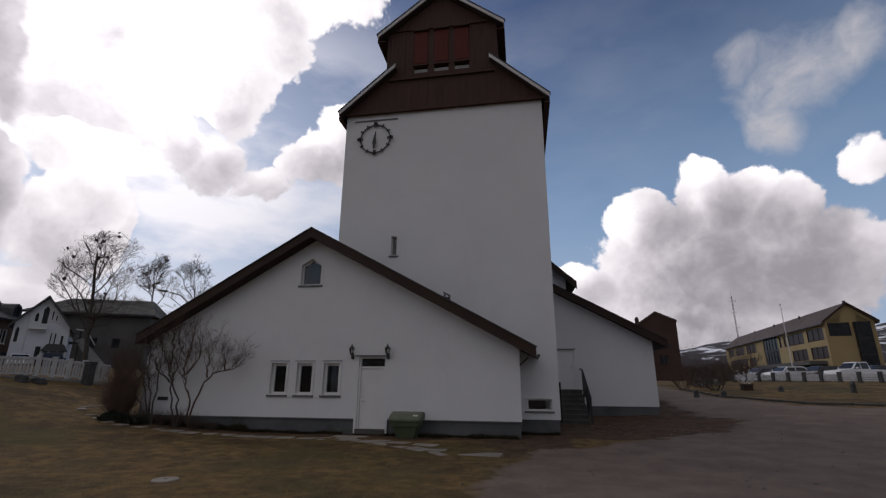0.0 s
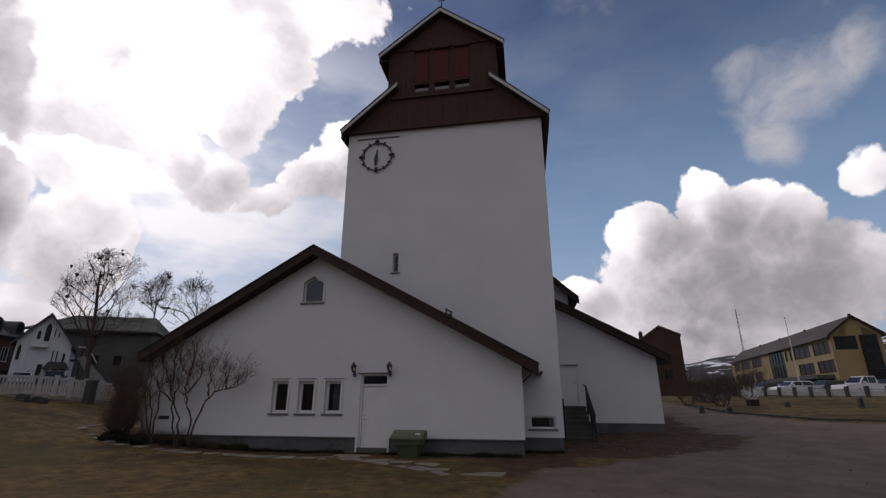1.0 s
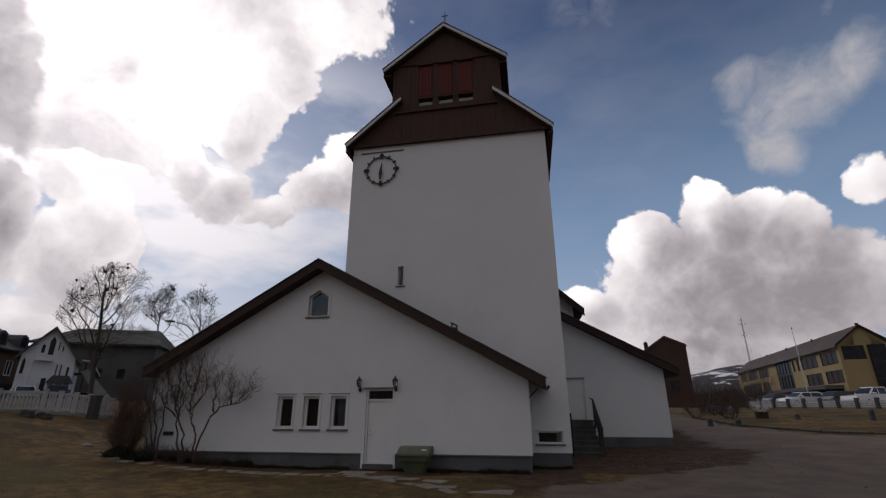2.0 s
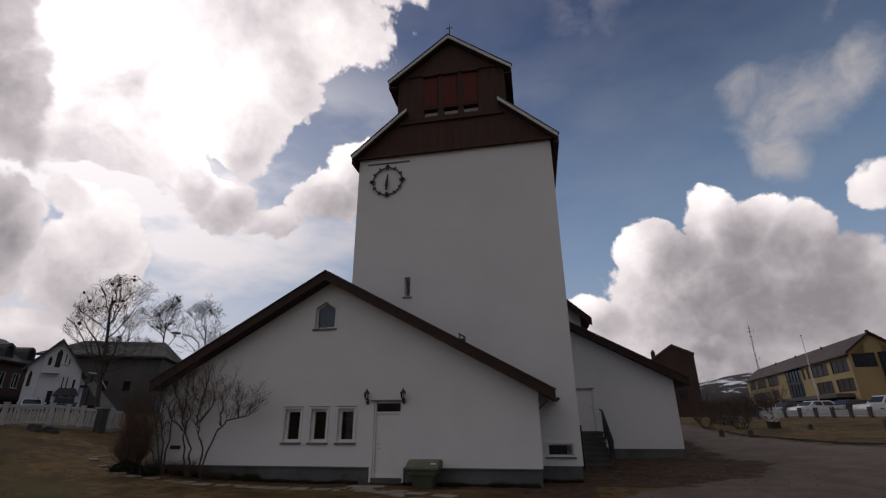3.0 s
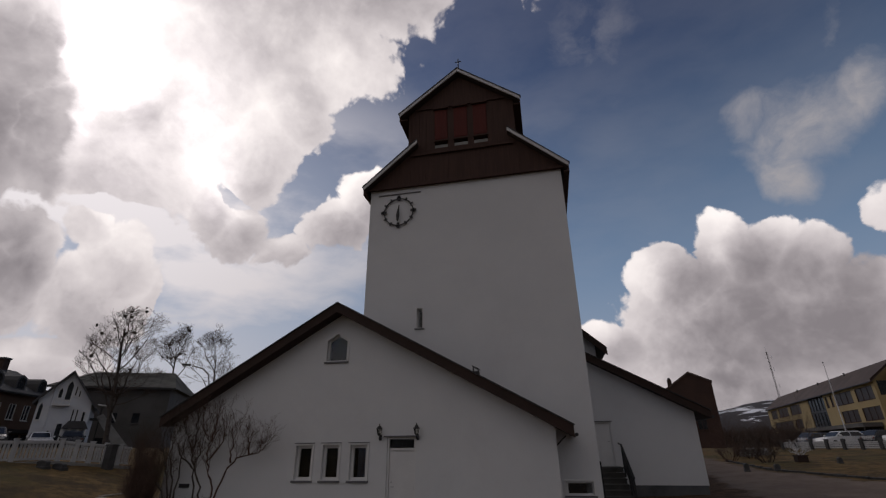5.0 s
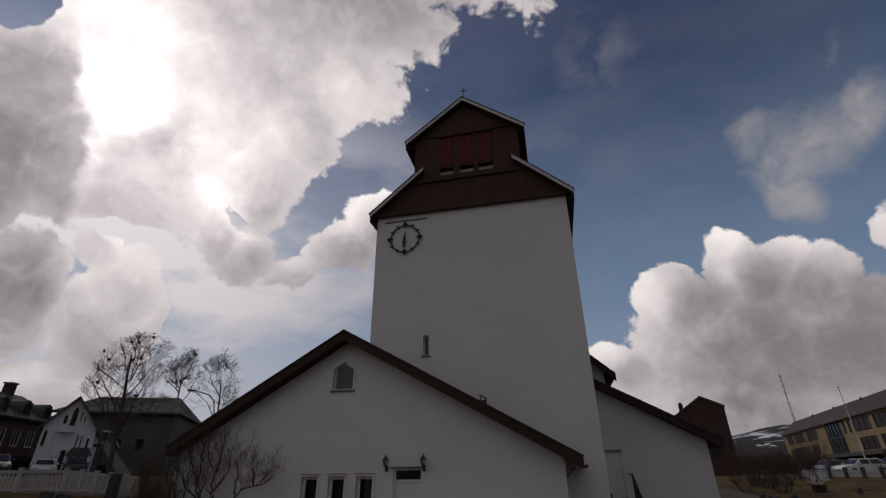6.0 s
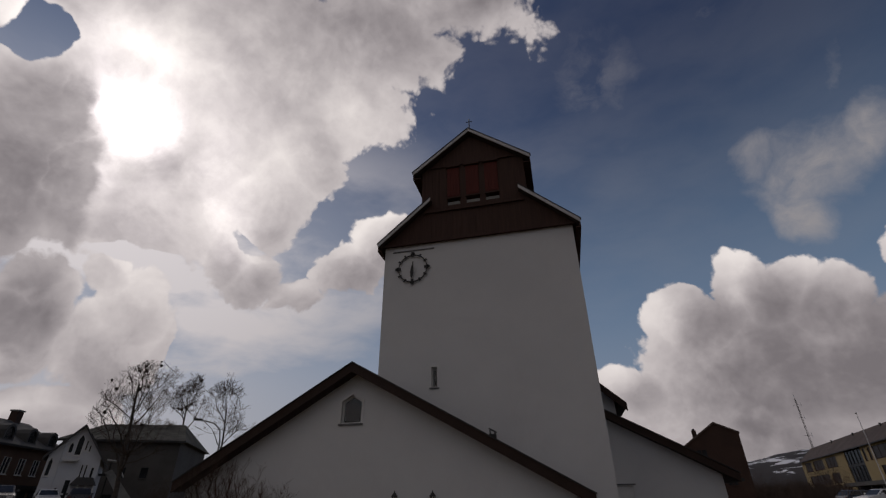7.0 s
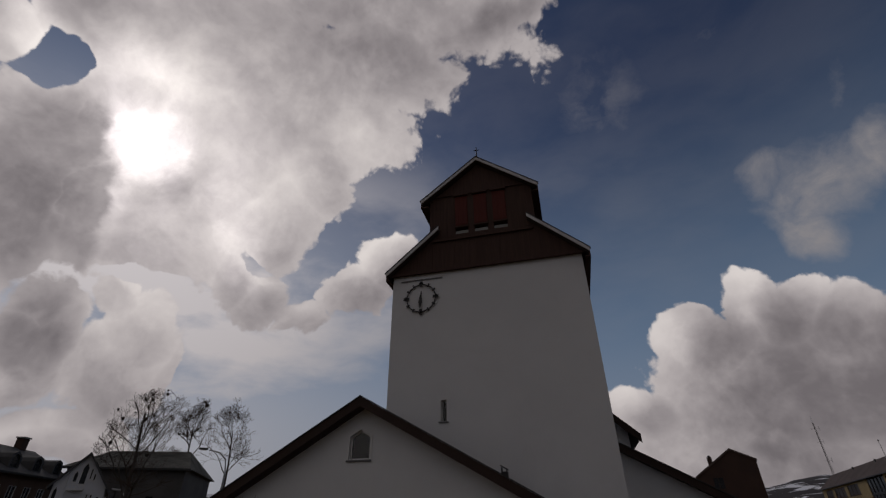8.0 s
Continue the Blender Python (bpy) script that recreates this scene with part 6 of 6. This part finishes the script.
def flagpole(at, height):
    t = thing("flagpole", at, "tall white flagpole before the yellow office", "flagpole")
    part("pole", tube([at, (at[0], at[1], at[2] + height)], [0.045, 0.02], 10), PALE, t)
    part("finial", lathe([(0.03, 0), (0.09, 0.08), (0.03, 0.17)], (at[0], at[1], at[2] + height), 10), STEEL, t)
    part("foot", box(at[0] - 0.2, at[0] + 0.2, at[1] - 0.2, at[1] + 0.2, at[2] - 0.1, at[2] + 0.15, 0.02), CONCRETE, t)
    part("halyard", tube([(at[0] + 0.1, at[1], at[2] + 1.2), (at[0] + 0.05, at[1], at[2] + height - 0.1)], [0.008, 0.008], 4), WHITE, t)


flagpole(ground_spot(26.85, 62), 8.0)


def street_lamp(at, height, heading_deg):
    t = thing("street_lamp", at, "grey street lamp with a curved arm over the road", "street lamp")
    d = Vector((math.sin(radians(heading_deg)), math.cos(radians(heading_deg)), 0))
    top = Vector(at) + Vector((0, 0, height))
    pts = [Vector(at), top - Vector((0, 0, 1.2)), top - Vector((0, 0, 0.4)) + d * 0.15, top + d * 0.6, top + Vector((0, 0, 0.15)) + d * 1.3]
    part("pole", tube(pts, [0.09, 0.06, 0.055, 0.05, 0.045], 8), STEEL, t)
    head = box(-0.11, 0.11, -0.3, 0.3, -0.06, 0.06, 0.04)
    turned(head, Matrix.Translation(top + Vector((0, 0, 0.2)) + d * 1.7) @ Matrix.Rotation(-radians(heading_deg), 4, "Z"))
    o = part("lamp_head", head, HALLGREY, t, "grey lamp head")
    lens = box(-0.08, 0.08, -0.2, 0.2, -0.095, -0.062, 0.012)
    turned(lens, Matrix.Translation(top + Vector((0, 0, 0.2)) + d * 1.7) @ Matrix.Rotation(-radians(heading_deg), 4, "Z"))
    part("lens", lens, LIGHTGLASS, o)


street_lamp(ground_spot(-38.9, 38), 5.3, -131)


# ---------------------------------------------------------------- parked cars
def paint(name, c):
    m = material(name, c, tuple(min(1, v * 1.12) for v in c), 0.28, 0.8, 8, 0.0, spec=0.5)
    m.node_tree.nodes["Principled BSDF"].inputs["Coat Weight"].default_value = 0.6
    return m


def build_car(body_mat, label, pickup=False):
    """A parked car along x, nose at +x, on z = 0 at the world's origin."""
    t = thing("car", (0, 0, 0), label, "car", group="parked cars")
    if pickup:
        lower = [(-2.55, 0.42), (2.5, 0.40), (2.58, 0.62), (2.5, 0.95), (1.25, 1.08), (-2.55, 1.05)]
        cabin = [(-0.75, 1.07), (1.2, 1.06), (0.55, 1.72), (-0.6, 1.74)]
    else:
        lower = [(-2.15, 0.36), (2.1, 0.33), (2.2, 0.55), (2.1, 0.80), (1.15, 0.95), (-2.05, 0.98), (-2.2, 0.70)]
        cabin = [(-2.0, 0.96), (1.1, 0.93), (0.35, 1.44), (-1.45, 1.47)]
    b = wall(lower, [], -0.86, 0.86)
    bmesh.ops.bevel(b, geom=b.edges[:], offset=0.06, segments=2, affect="EDGES", clamp_overlap=True)
    part("body", b, body_mat, t, smooth=False)
    c = wall(cabin, [], -0.74, 0.74)
    for v in c.verts:
        if v.co.z > 1.3:
            v.co.y *= 0.84
    bmesh.ops.bevel(c, geom=c.edges[:], offset=0.04, segments=2, affect="EDGES", clamp_overlap=True)
    cab = part("cabin", c, body_mat, t)
    zt, zb = cabin[2][1] - 0.07, cabin[0][1] + 0.05
    xm = (cabin[0][0] + cabin[1][0]) / 2
    for s in (-1, 1):
        for x0, x1, x2, x3 in ((cabin[0][0] + 0.22, xm - 0.05, xm - 0.05, cabin[3][0] + 0.1), (xm + 0.05, cabin[1][0] - 0.2, cabin[2][0] - 0.08, xm + 0.05)):
            g = bmesh.new()
            yb, yt = 0.752, 0.752 * 0.86 + 0.012
            vs = [g.verts.new(p) for p in ((x0, s * yb, zb), (x1, s * yb, zb), (x2, s * yt, zt), (x3, s * yt, zt))]
            g.faces.new(vs)
            got = bmesh.ops.extrude_face_region(g, geom=g.faces[:])
            bmesh.ops.translate(g, verts=[q for q in got["geom"] if isinstance(q, bmesh.types.BMVert)], vec=(0, -s * 0.02, 0))
            part("side_window", g, CARGLASS, cab)
    for (xa, za), (xb, zb2), nm in ((cabin[1], cabin[2], "windscreen"), (cabin[0], cabin[3], "rear_window")):
        g = bmesh.new()
        off = 0.03 if nm == "windscreen" else -0.03
        pa, pb = Vector((xa, 0, za)).lerp(Vector((xb, 0, zb2)), 0.12), Vector((xa, 0, za)).lerp(Vector((xb, 0, zb2)), 0.88)
        vs = [g.verts.new(p) for p in ((pa.x + off, -0.66, pa.z), (pa.x + off, 0.66, pa.z), (pb.x + off, 0.56, pb.z), (pb.x + off, -0.56, pb.z))]
        g.faces.new(vs)
        got = bmesh.ops.extrude_face_region(g, geom=g.faces[:])
        bmesh.ops.translate(g, verts=[q for q in got["geom"] if isinstance(q, bmesh.types.BMVert)], vec=(-off * 0.8, 0, 0))
        part(nm, g, CARGLASS, cab)
    for x in ((1.5, -1.5) if pickup else (1.35, -1.3)):
        for s in (-1, 1):
            w = part("wheel", tube([(x, s * 0.66, 0.33), (x, s * 0.88, 0.33)], [0.33, 0.33], 20), TYRE, t)
            part("rim", tube([(x, s * 0.87, 0.33), (x, s * 0.895, 0.33)], [0.21, 0.19], 12), STEEL, w)
    nose = lower[2][0]
    for s in (-1, 1):
        part("headlamp", box(nose - 0.14, nose - 0.02, s * 0.62 - 0.16, s * 0.62 + 0.16, 0.62, 0.76, 0.02), LIGHTGLASS, t)
        part("tail_lamp", box(lower[0][0] - 0.02, lower[0][0] + 0.08, s * 0.68 - 0.1, s * 0.68 + 0.1, 0.68, 0.86, 0.02), RED, t)
        part("mirror", box(cabin[1][0] - 0.5, cabin[1][0] - 0.32, s * 0.9 - 0.09, s * 0.9 + 0.09, zb, zb + 0.13, 0.02), body_mat, t)
    part("bumper", box(nose - 0.1, nose + 0.03, -0.8, 0.8, 0.36, 0.56, 0.03), IRON, t)
    if pickup:
        part("load_bed", box(-2.5, -0.85, -0.75, 0.75, 1.055, 1.07), IRON, t)
    return t


CAR_WHITE = paint("white_car_paint", (0.7, 0.71, 0.72))
CAR_DARK = paint("dark_car_paint", (0.018, 0.02, 0.026))
CAR_BLUE = paint("blue_grey_car_paint", (0.06, 0.075, 0.11))
white_car = build_car(CAR_WHITE, "white parked car behind the fence")
dark_car = build_car(CAR_DARK, "dark parked car behind the fence")
pick = build_car(CAR_WHITE, "white parked pickup truck behind the fence", True)
grey_car = build_car(CAR_BLUE, "blue-grey parked car on the street")


def parked(proto, az, d, turn, first=False):
    x, y, z = ground_spot(az, d)
    m = pose(x, y, z, 0, 0, turn)
    if first:
        proto.matrix_basis = m
    else:
        copy_thing(proto, m)


parked(white_car, 26.3, 60, 195, True)
parked(dark_car, 28.1, 63, 188, True)
parked(dark_car, 29.7, 60, 12)
parked(pick, 31.5, 58, 195, True)
parked(dark_car, 33.7, 61, 10)
parked(white_car, 36.1, 58, 190)
parked(grey_car, 24.9, 66, 15, True)
parked(dark_car, -55.0, 46, -38)
parked(white_car, -51.7, 56, -35)
parked(dark_car, -49.4, 54, 140)
parked(dark_car, -59.5, 44, -38)


# ---------------------------------------------------------------- grass, loose stones, paving
def make_grass():
    rng = random.Random(17)
    verts, faces = [], []
    while len(faces) < 42000:
        x, y = rng.uniform(-17, 2.5), 4.5 + 10 * rng.random() ** 1.3
        if y > 13.7 or gravel_at(x, y) > 0.35 or soil_at(x, y) > 0.7:
            continue
        if noise.noise((x * 0.9, y * 0.9, 4.0)) < -0.25:
            continue
        z = lie(x, y) + 0.02 * noise.noise((x * 1.3, y * 1.3, 0))
        a, h, w = rng.uniform(0, 6.28), rng.uniform(0.01, 0.028), rng.uniform(0.003, 0.007)
        lx, ly = rng.uniform(-0.08, 0.08), rng.uniform(-0.08, 0.08)
        i = len(verts)
        verts += [(x - w * math.cos(a), y - w * math.sin(a), z - 0.01), (x + w * math.cos(a), y + w * math.sin(a), z - 0.01), (x + lx, y + ly, z + h)]
        faces.append((i, i + 1, i + 2))
    me = bpy.data.meshes.new("grass")
    me.from_pydata(verts, [], faces)
    me.materials.append(material("dry_grass", (0.15, 0.112, 0.052), (0.27, 0.205, 0.10), 0.9, 0.6, 5, 0.0, stain=((0.09, 0.09, 0.03), 0.7), spec=0.1))
    tagged(new("grass", me), "short dead winter grass on the lawn", "grass", kind="stuff")


make_grass()


def make_fringe():
    """Dark tangled grass and moss along the foot of the church."""
    rng = random.Random(41)
    verts, faces = [], []
    for k in range(15000):
        x = rng.uniform(-13.0, 1.0)
        if -5.4 < x < -4.2:
            continue
        foot = FRONT if x < -0.2 else TOWER_Y
        d = abs(rng.gauss(0, 0.13)) + 0.0
        y = foot + 0.02 - d
        tall = 0.5 + 0.9 * max(0.0, noise.noise((x * 1.3, 2.0, 0.0)) + 0.25)
        z = lie(x, y)
        a, h, w = rng.uniform(0, 6.28), rng.uniform(0.05, 0.17) * tall * (1.7 if x < -8.5 else 1.0) * max(0.2, 1 - d * 2.2), rng.uniform(0.006, 0.014)
        lx, ly = rng.uniform(-0.06, 0.06), rng.uniform(-0.06, 0.0)
        i = len(verts)
        verts += [(x - w * math.cos(a), y - w * math.sin(a), z - 0.02), (x + w * math.cos(a), y + w * math.sin(a), z - 0.02), (x + lx, min(y + ly, foot), z + h)]
        faces.append((i, i + 1, i + 2))
    me = bpy.data.meshes.new("wall_foot_grass")
    me.from_pydata(verts, [], faces)
    me.materials.append(MOSS)
    tagged(new("wall_foot_grass", me), "dark mossy grass along the foot of the church", "grass", kind="stuff")


make_fringe()


def make_stones():
    rng = random.Random(29)
    b_verts, b_faces = [], []
    for k in range(460):
        x, y = rng.uniform(-2, 9), rng.uniform(8, 20)
        if k > 390:
            x, y = rng.gauss(4.2, 1.4), rng.gauss(16.8, 1.1)
        if gravel_at(x, y) < 0.2 and soil_at(x, y) < 0.3:
            continue
        if TX0 < x < 5.5 and y > (15.0 if x < 1.3 else 18.0):
            continue
        z, r = lie(x, y), rng.uniform(0.01, 0.028) if k < 370 else rng.uniform(0.03, 0.065)
        i = len(b_verts)
        b_verts += [(x + r * rng.uniform(0.8, 1.3), y, z), (x, y + r, z), (x - r, y, z), (x, y - r * rng.uniform(0.7, 1.2), z), (x, y, z + min(r * 0.8, 0.03)), (x, y, z - r)]
        for q in ((0, 1, 4), (1, 2, 4), (2, 3, 4), (3, 0, 4), (1, 0, 5), (2, 1, 5), (3, 2, 5), (0, 3, 5)):
            b_faces.append(tuple(i + j for j in q))
    me = bpy.data.meshes.new("loose_stones")
    me.from_pydata(b_verts, [], b_faces)
    me.materials.append(PEBBLE)
    tagged(new("loose_stones", me), "scattered small grey stones on the gravel", "stones", kind="stuff")


make_stones()

paving = tagged(new("pavement"), "irregular grey paving slabs leading along the church wall", "pavement", kind="structure")
ORIGIN[paving] = Vector((0, 0, 0))


def paving_slab(x, y, w, d, turn, seed):
    rng = random.Random(seed)
    lift = rng.uniform(0.004, 0.02)
    z = lie(x, y)
    pts = [(-w / 2, -d / 2), (rng.uniform(-0.1, 0.1) * w, -d * 0.54), (w / 2, -d / 2), (w * 0.53, rng.uniform(-0.15, 0.15) * d), (w / 2, d / 2), (rng.uniform(-0.2, 0.2) * w, d * 0.5), (-w / 2, d / 2)]
    pts = [(px * rng.uniform(0.86, 1.06), py * rng.uniform(0.8, 1.08)) for px, py in pts]
    b = bmesh.new()
    lo = [b.verts.new((px, py, -0.06)) for px, py in pts]
    mid = [b.verts.new((px, py, lift - 0.012)) for px, py in pts]
    hi = [b.verts.new((px * 0.97, py * 0.96, lift)) for px, py in pts]
    b.faces.new(hi)
    for r0, r1 in ((lo, mid), (mid, hi)):
        for i in range(len(pts)):
            j = (i + 1) % len(pts)
            b.faces.new((r0[i], r0[j], r1[j], r1[i]))
    turned(b, Matrix.Translation((x, y, z)) @ pose(0, 0, 0, rng.uniform(-1.5, 1.5), rng.uniform(-1.5, 1.5), turn + rng.uniform(-6, 6)))
    part("slab", b, SLAB, paving)


LINE = [(-1.6, 10.75), (-2.85, 11.65), (-4.35, 12.6), (-5.65, 12.7), (-7.6, 12.75), (-10.5, 12.8), (-12.3, 12.75), (-13.8, 13.3), (-14.6, 13.8), (-14.7, 15.1)]
rng = random.Random(5)
s = 0
for (xa, ya), (xb, yb) in zip(LINE, LINE[1:]):
    seg = math.hypot(xb - xa, yb - ya)
    k = max(1, round(seg / 0.62))
    ang = math.degrees(math.atan2(yb - ya, xb - xa))
    for i in range(k):
        u = (i + 0.5) / k
        s += 1
        if xa < -8 and rng.random() < 0.15:
            continue
        paving_slab(xa + (xb - xa) * u, ya + (yb - ya) * u, 0.56, 0.4 if xa > -8 else 0.26, ang, s)
for i, (x, y, w, d, a) in enumerate(((-4.9, 13.45, 1.15, 0.42, 2), (-3.9, 12.7, 0.6, 0.4, -8), (-4.9, 12.95, 0.6, 0.36, 4), (-5.6, 12.85, 0.55, 0.4, 6), (-3.3, 12.4, 0.55, 0.42, -12),
                                     (-2.5, 12.15, 0.6, 0.4, -10), (-1.0, 11.05, 0.95, 0.55, -14), (-2.1, 11.4, 0.5, 0.35, -10))):
    paving_slab(x, y, w, d, a, 200 + i)

cover = thing("drain_cover", (-5.92, 7.45, lie(-5.92, 7.45)), "pale round concrete drain cover set in the lawn", "drain cover")
part("lid", lathe([(0.21, -0.05), (0.21, 0.008), (0.195, 0.018)], (-5.92, 7.45, lie(-5.92, 7.45)), 20), SLAB, cover)
part("lifting_ring", lathe([(0.02, 0.017), (0.02, 0.024)], (-5.92, 7.45, lie(-5.92, 7.45)), 8), IRON, cover)


# ---------------------------------------------------------------- kerb, boulder and planter beside the drive
kerb = tagged(new("kerb"), "low dark kerb stones along the edge of the lawn", "kerb", kind="structure")
ORIGIN[kerb] = Vector((0, 0, 0))
KERB_LINE = [(9.9, 33), (10.1, 27.5), (11.8, 23.0), (16.3, 19.0), (30, 11.6), (44, 7.2)]
for (xa, ya), (xb, yb) in zip(KERB_LINE, KERB_LINE[1:]):
    run = math.hypot(xb - xa, yb - ya)
    k = int(run / 0.85)
    for i in range(k):
        u = (i + 0.5) / k
        x, y = xa + (xb - xa) * u, ya + (yb - ya) * u
        b = box(-run / k / 2 + 0.012, run / k / 2 - 0.012, -0.07, 0.07, -0.15, 0.07 + 0.015 * rng.random(), 0.015)
        part("kerb_stone", turned(b, Matrix.Translation((x, y, lie(x, y))) @ Matrix.Rotation(math.atan2(yb - ya, xb - xa), 4, "Z")), GRANITE, kerb)


def boulder(at, r, seed):
    t = thing("boulder", at, "pale grey boulder lying among the bushes", "boulder")
    b = bmesh.new()
    bmesh.ops.create_icosphere(b, subdivisions=3, radius=1.0)
    for v in b.verts:
        d = v.co.normalized()
        s_ = 1 + 0.3 * noise.noise(d * 1.4 + Vector((seed, 0, 0))) + 0.1 * noise.noise(d * 4 + Vector((seed, 3, 0)))
        v.co = Vector(at) + Vector((d.x * r * s_, d.y * r * s_ * 0.8, d.z * r * s_ * 0.62 + r * 0.3))
    part("stone", b, CONCRETE, t)


boulder(ground_spot(18.9, 38), 0.6, 2)
boulder(ground_spot(19.9, 39), 0.45, 5)


def planter(at, seed):
    t = thing("planter", at, "dark wooden planter with pale bare branches on the lawn", "planter")
    x, y, z = at
    part("tub", box(x - 0.25, x + 0.25, y - 0.25, y + 0.25, z - 0.05, z + 0.3, 0.03), BARGE, t)
    part("rim", box(x - 0.29, x + 0.29, y - 0.29, y + 0.29, z + 0.302, z + 0.35, 0.015), BARGE, t)
    rng_ = random.Random(seed)
    b = bmesh.new()
    for k in range(9):
        grow(rng_, b, b, (x + rng_.uniform(-0.2, 0.2), y, z + 0.32), (rng_.uniform(-1.4, 1.4), rng_.uniform(-0.6, 0.6), 0.6), 0.5, 0.012, 2, 4, 0.8, 0.0, 0.006)
    part("branch_mass", b, PALE, t, "pale bare branches")


planter(ground_spot(22.8, 33), 6)
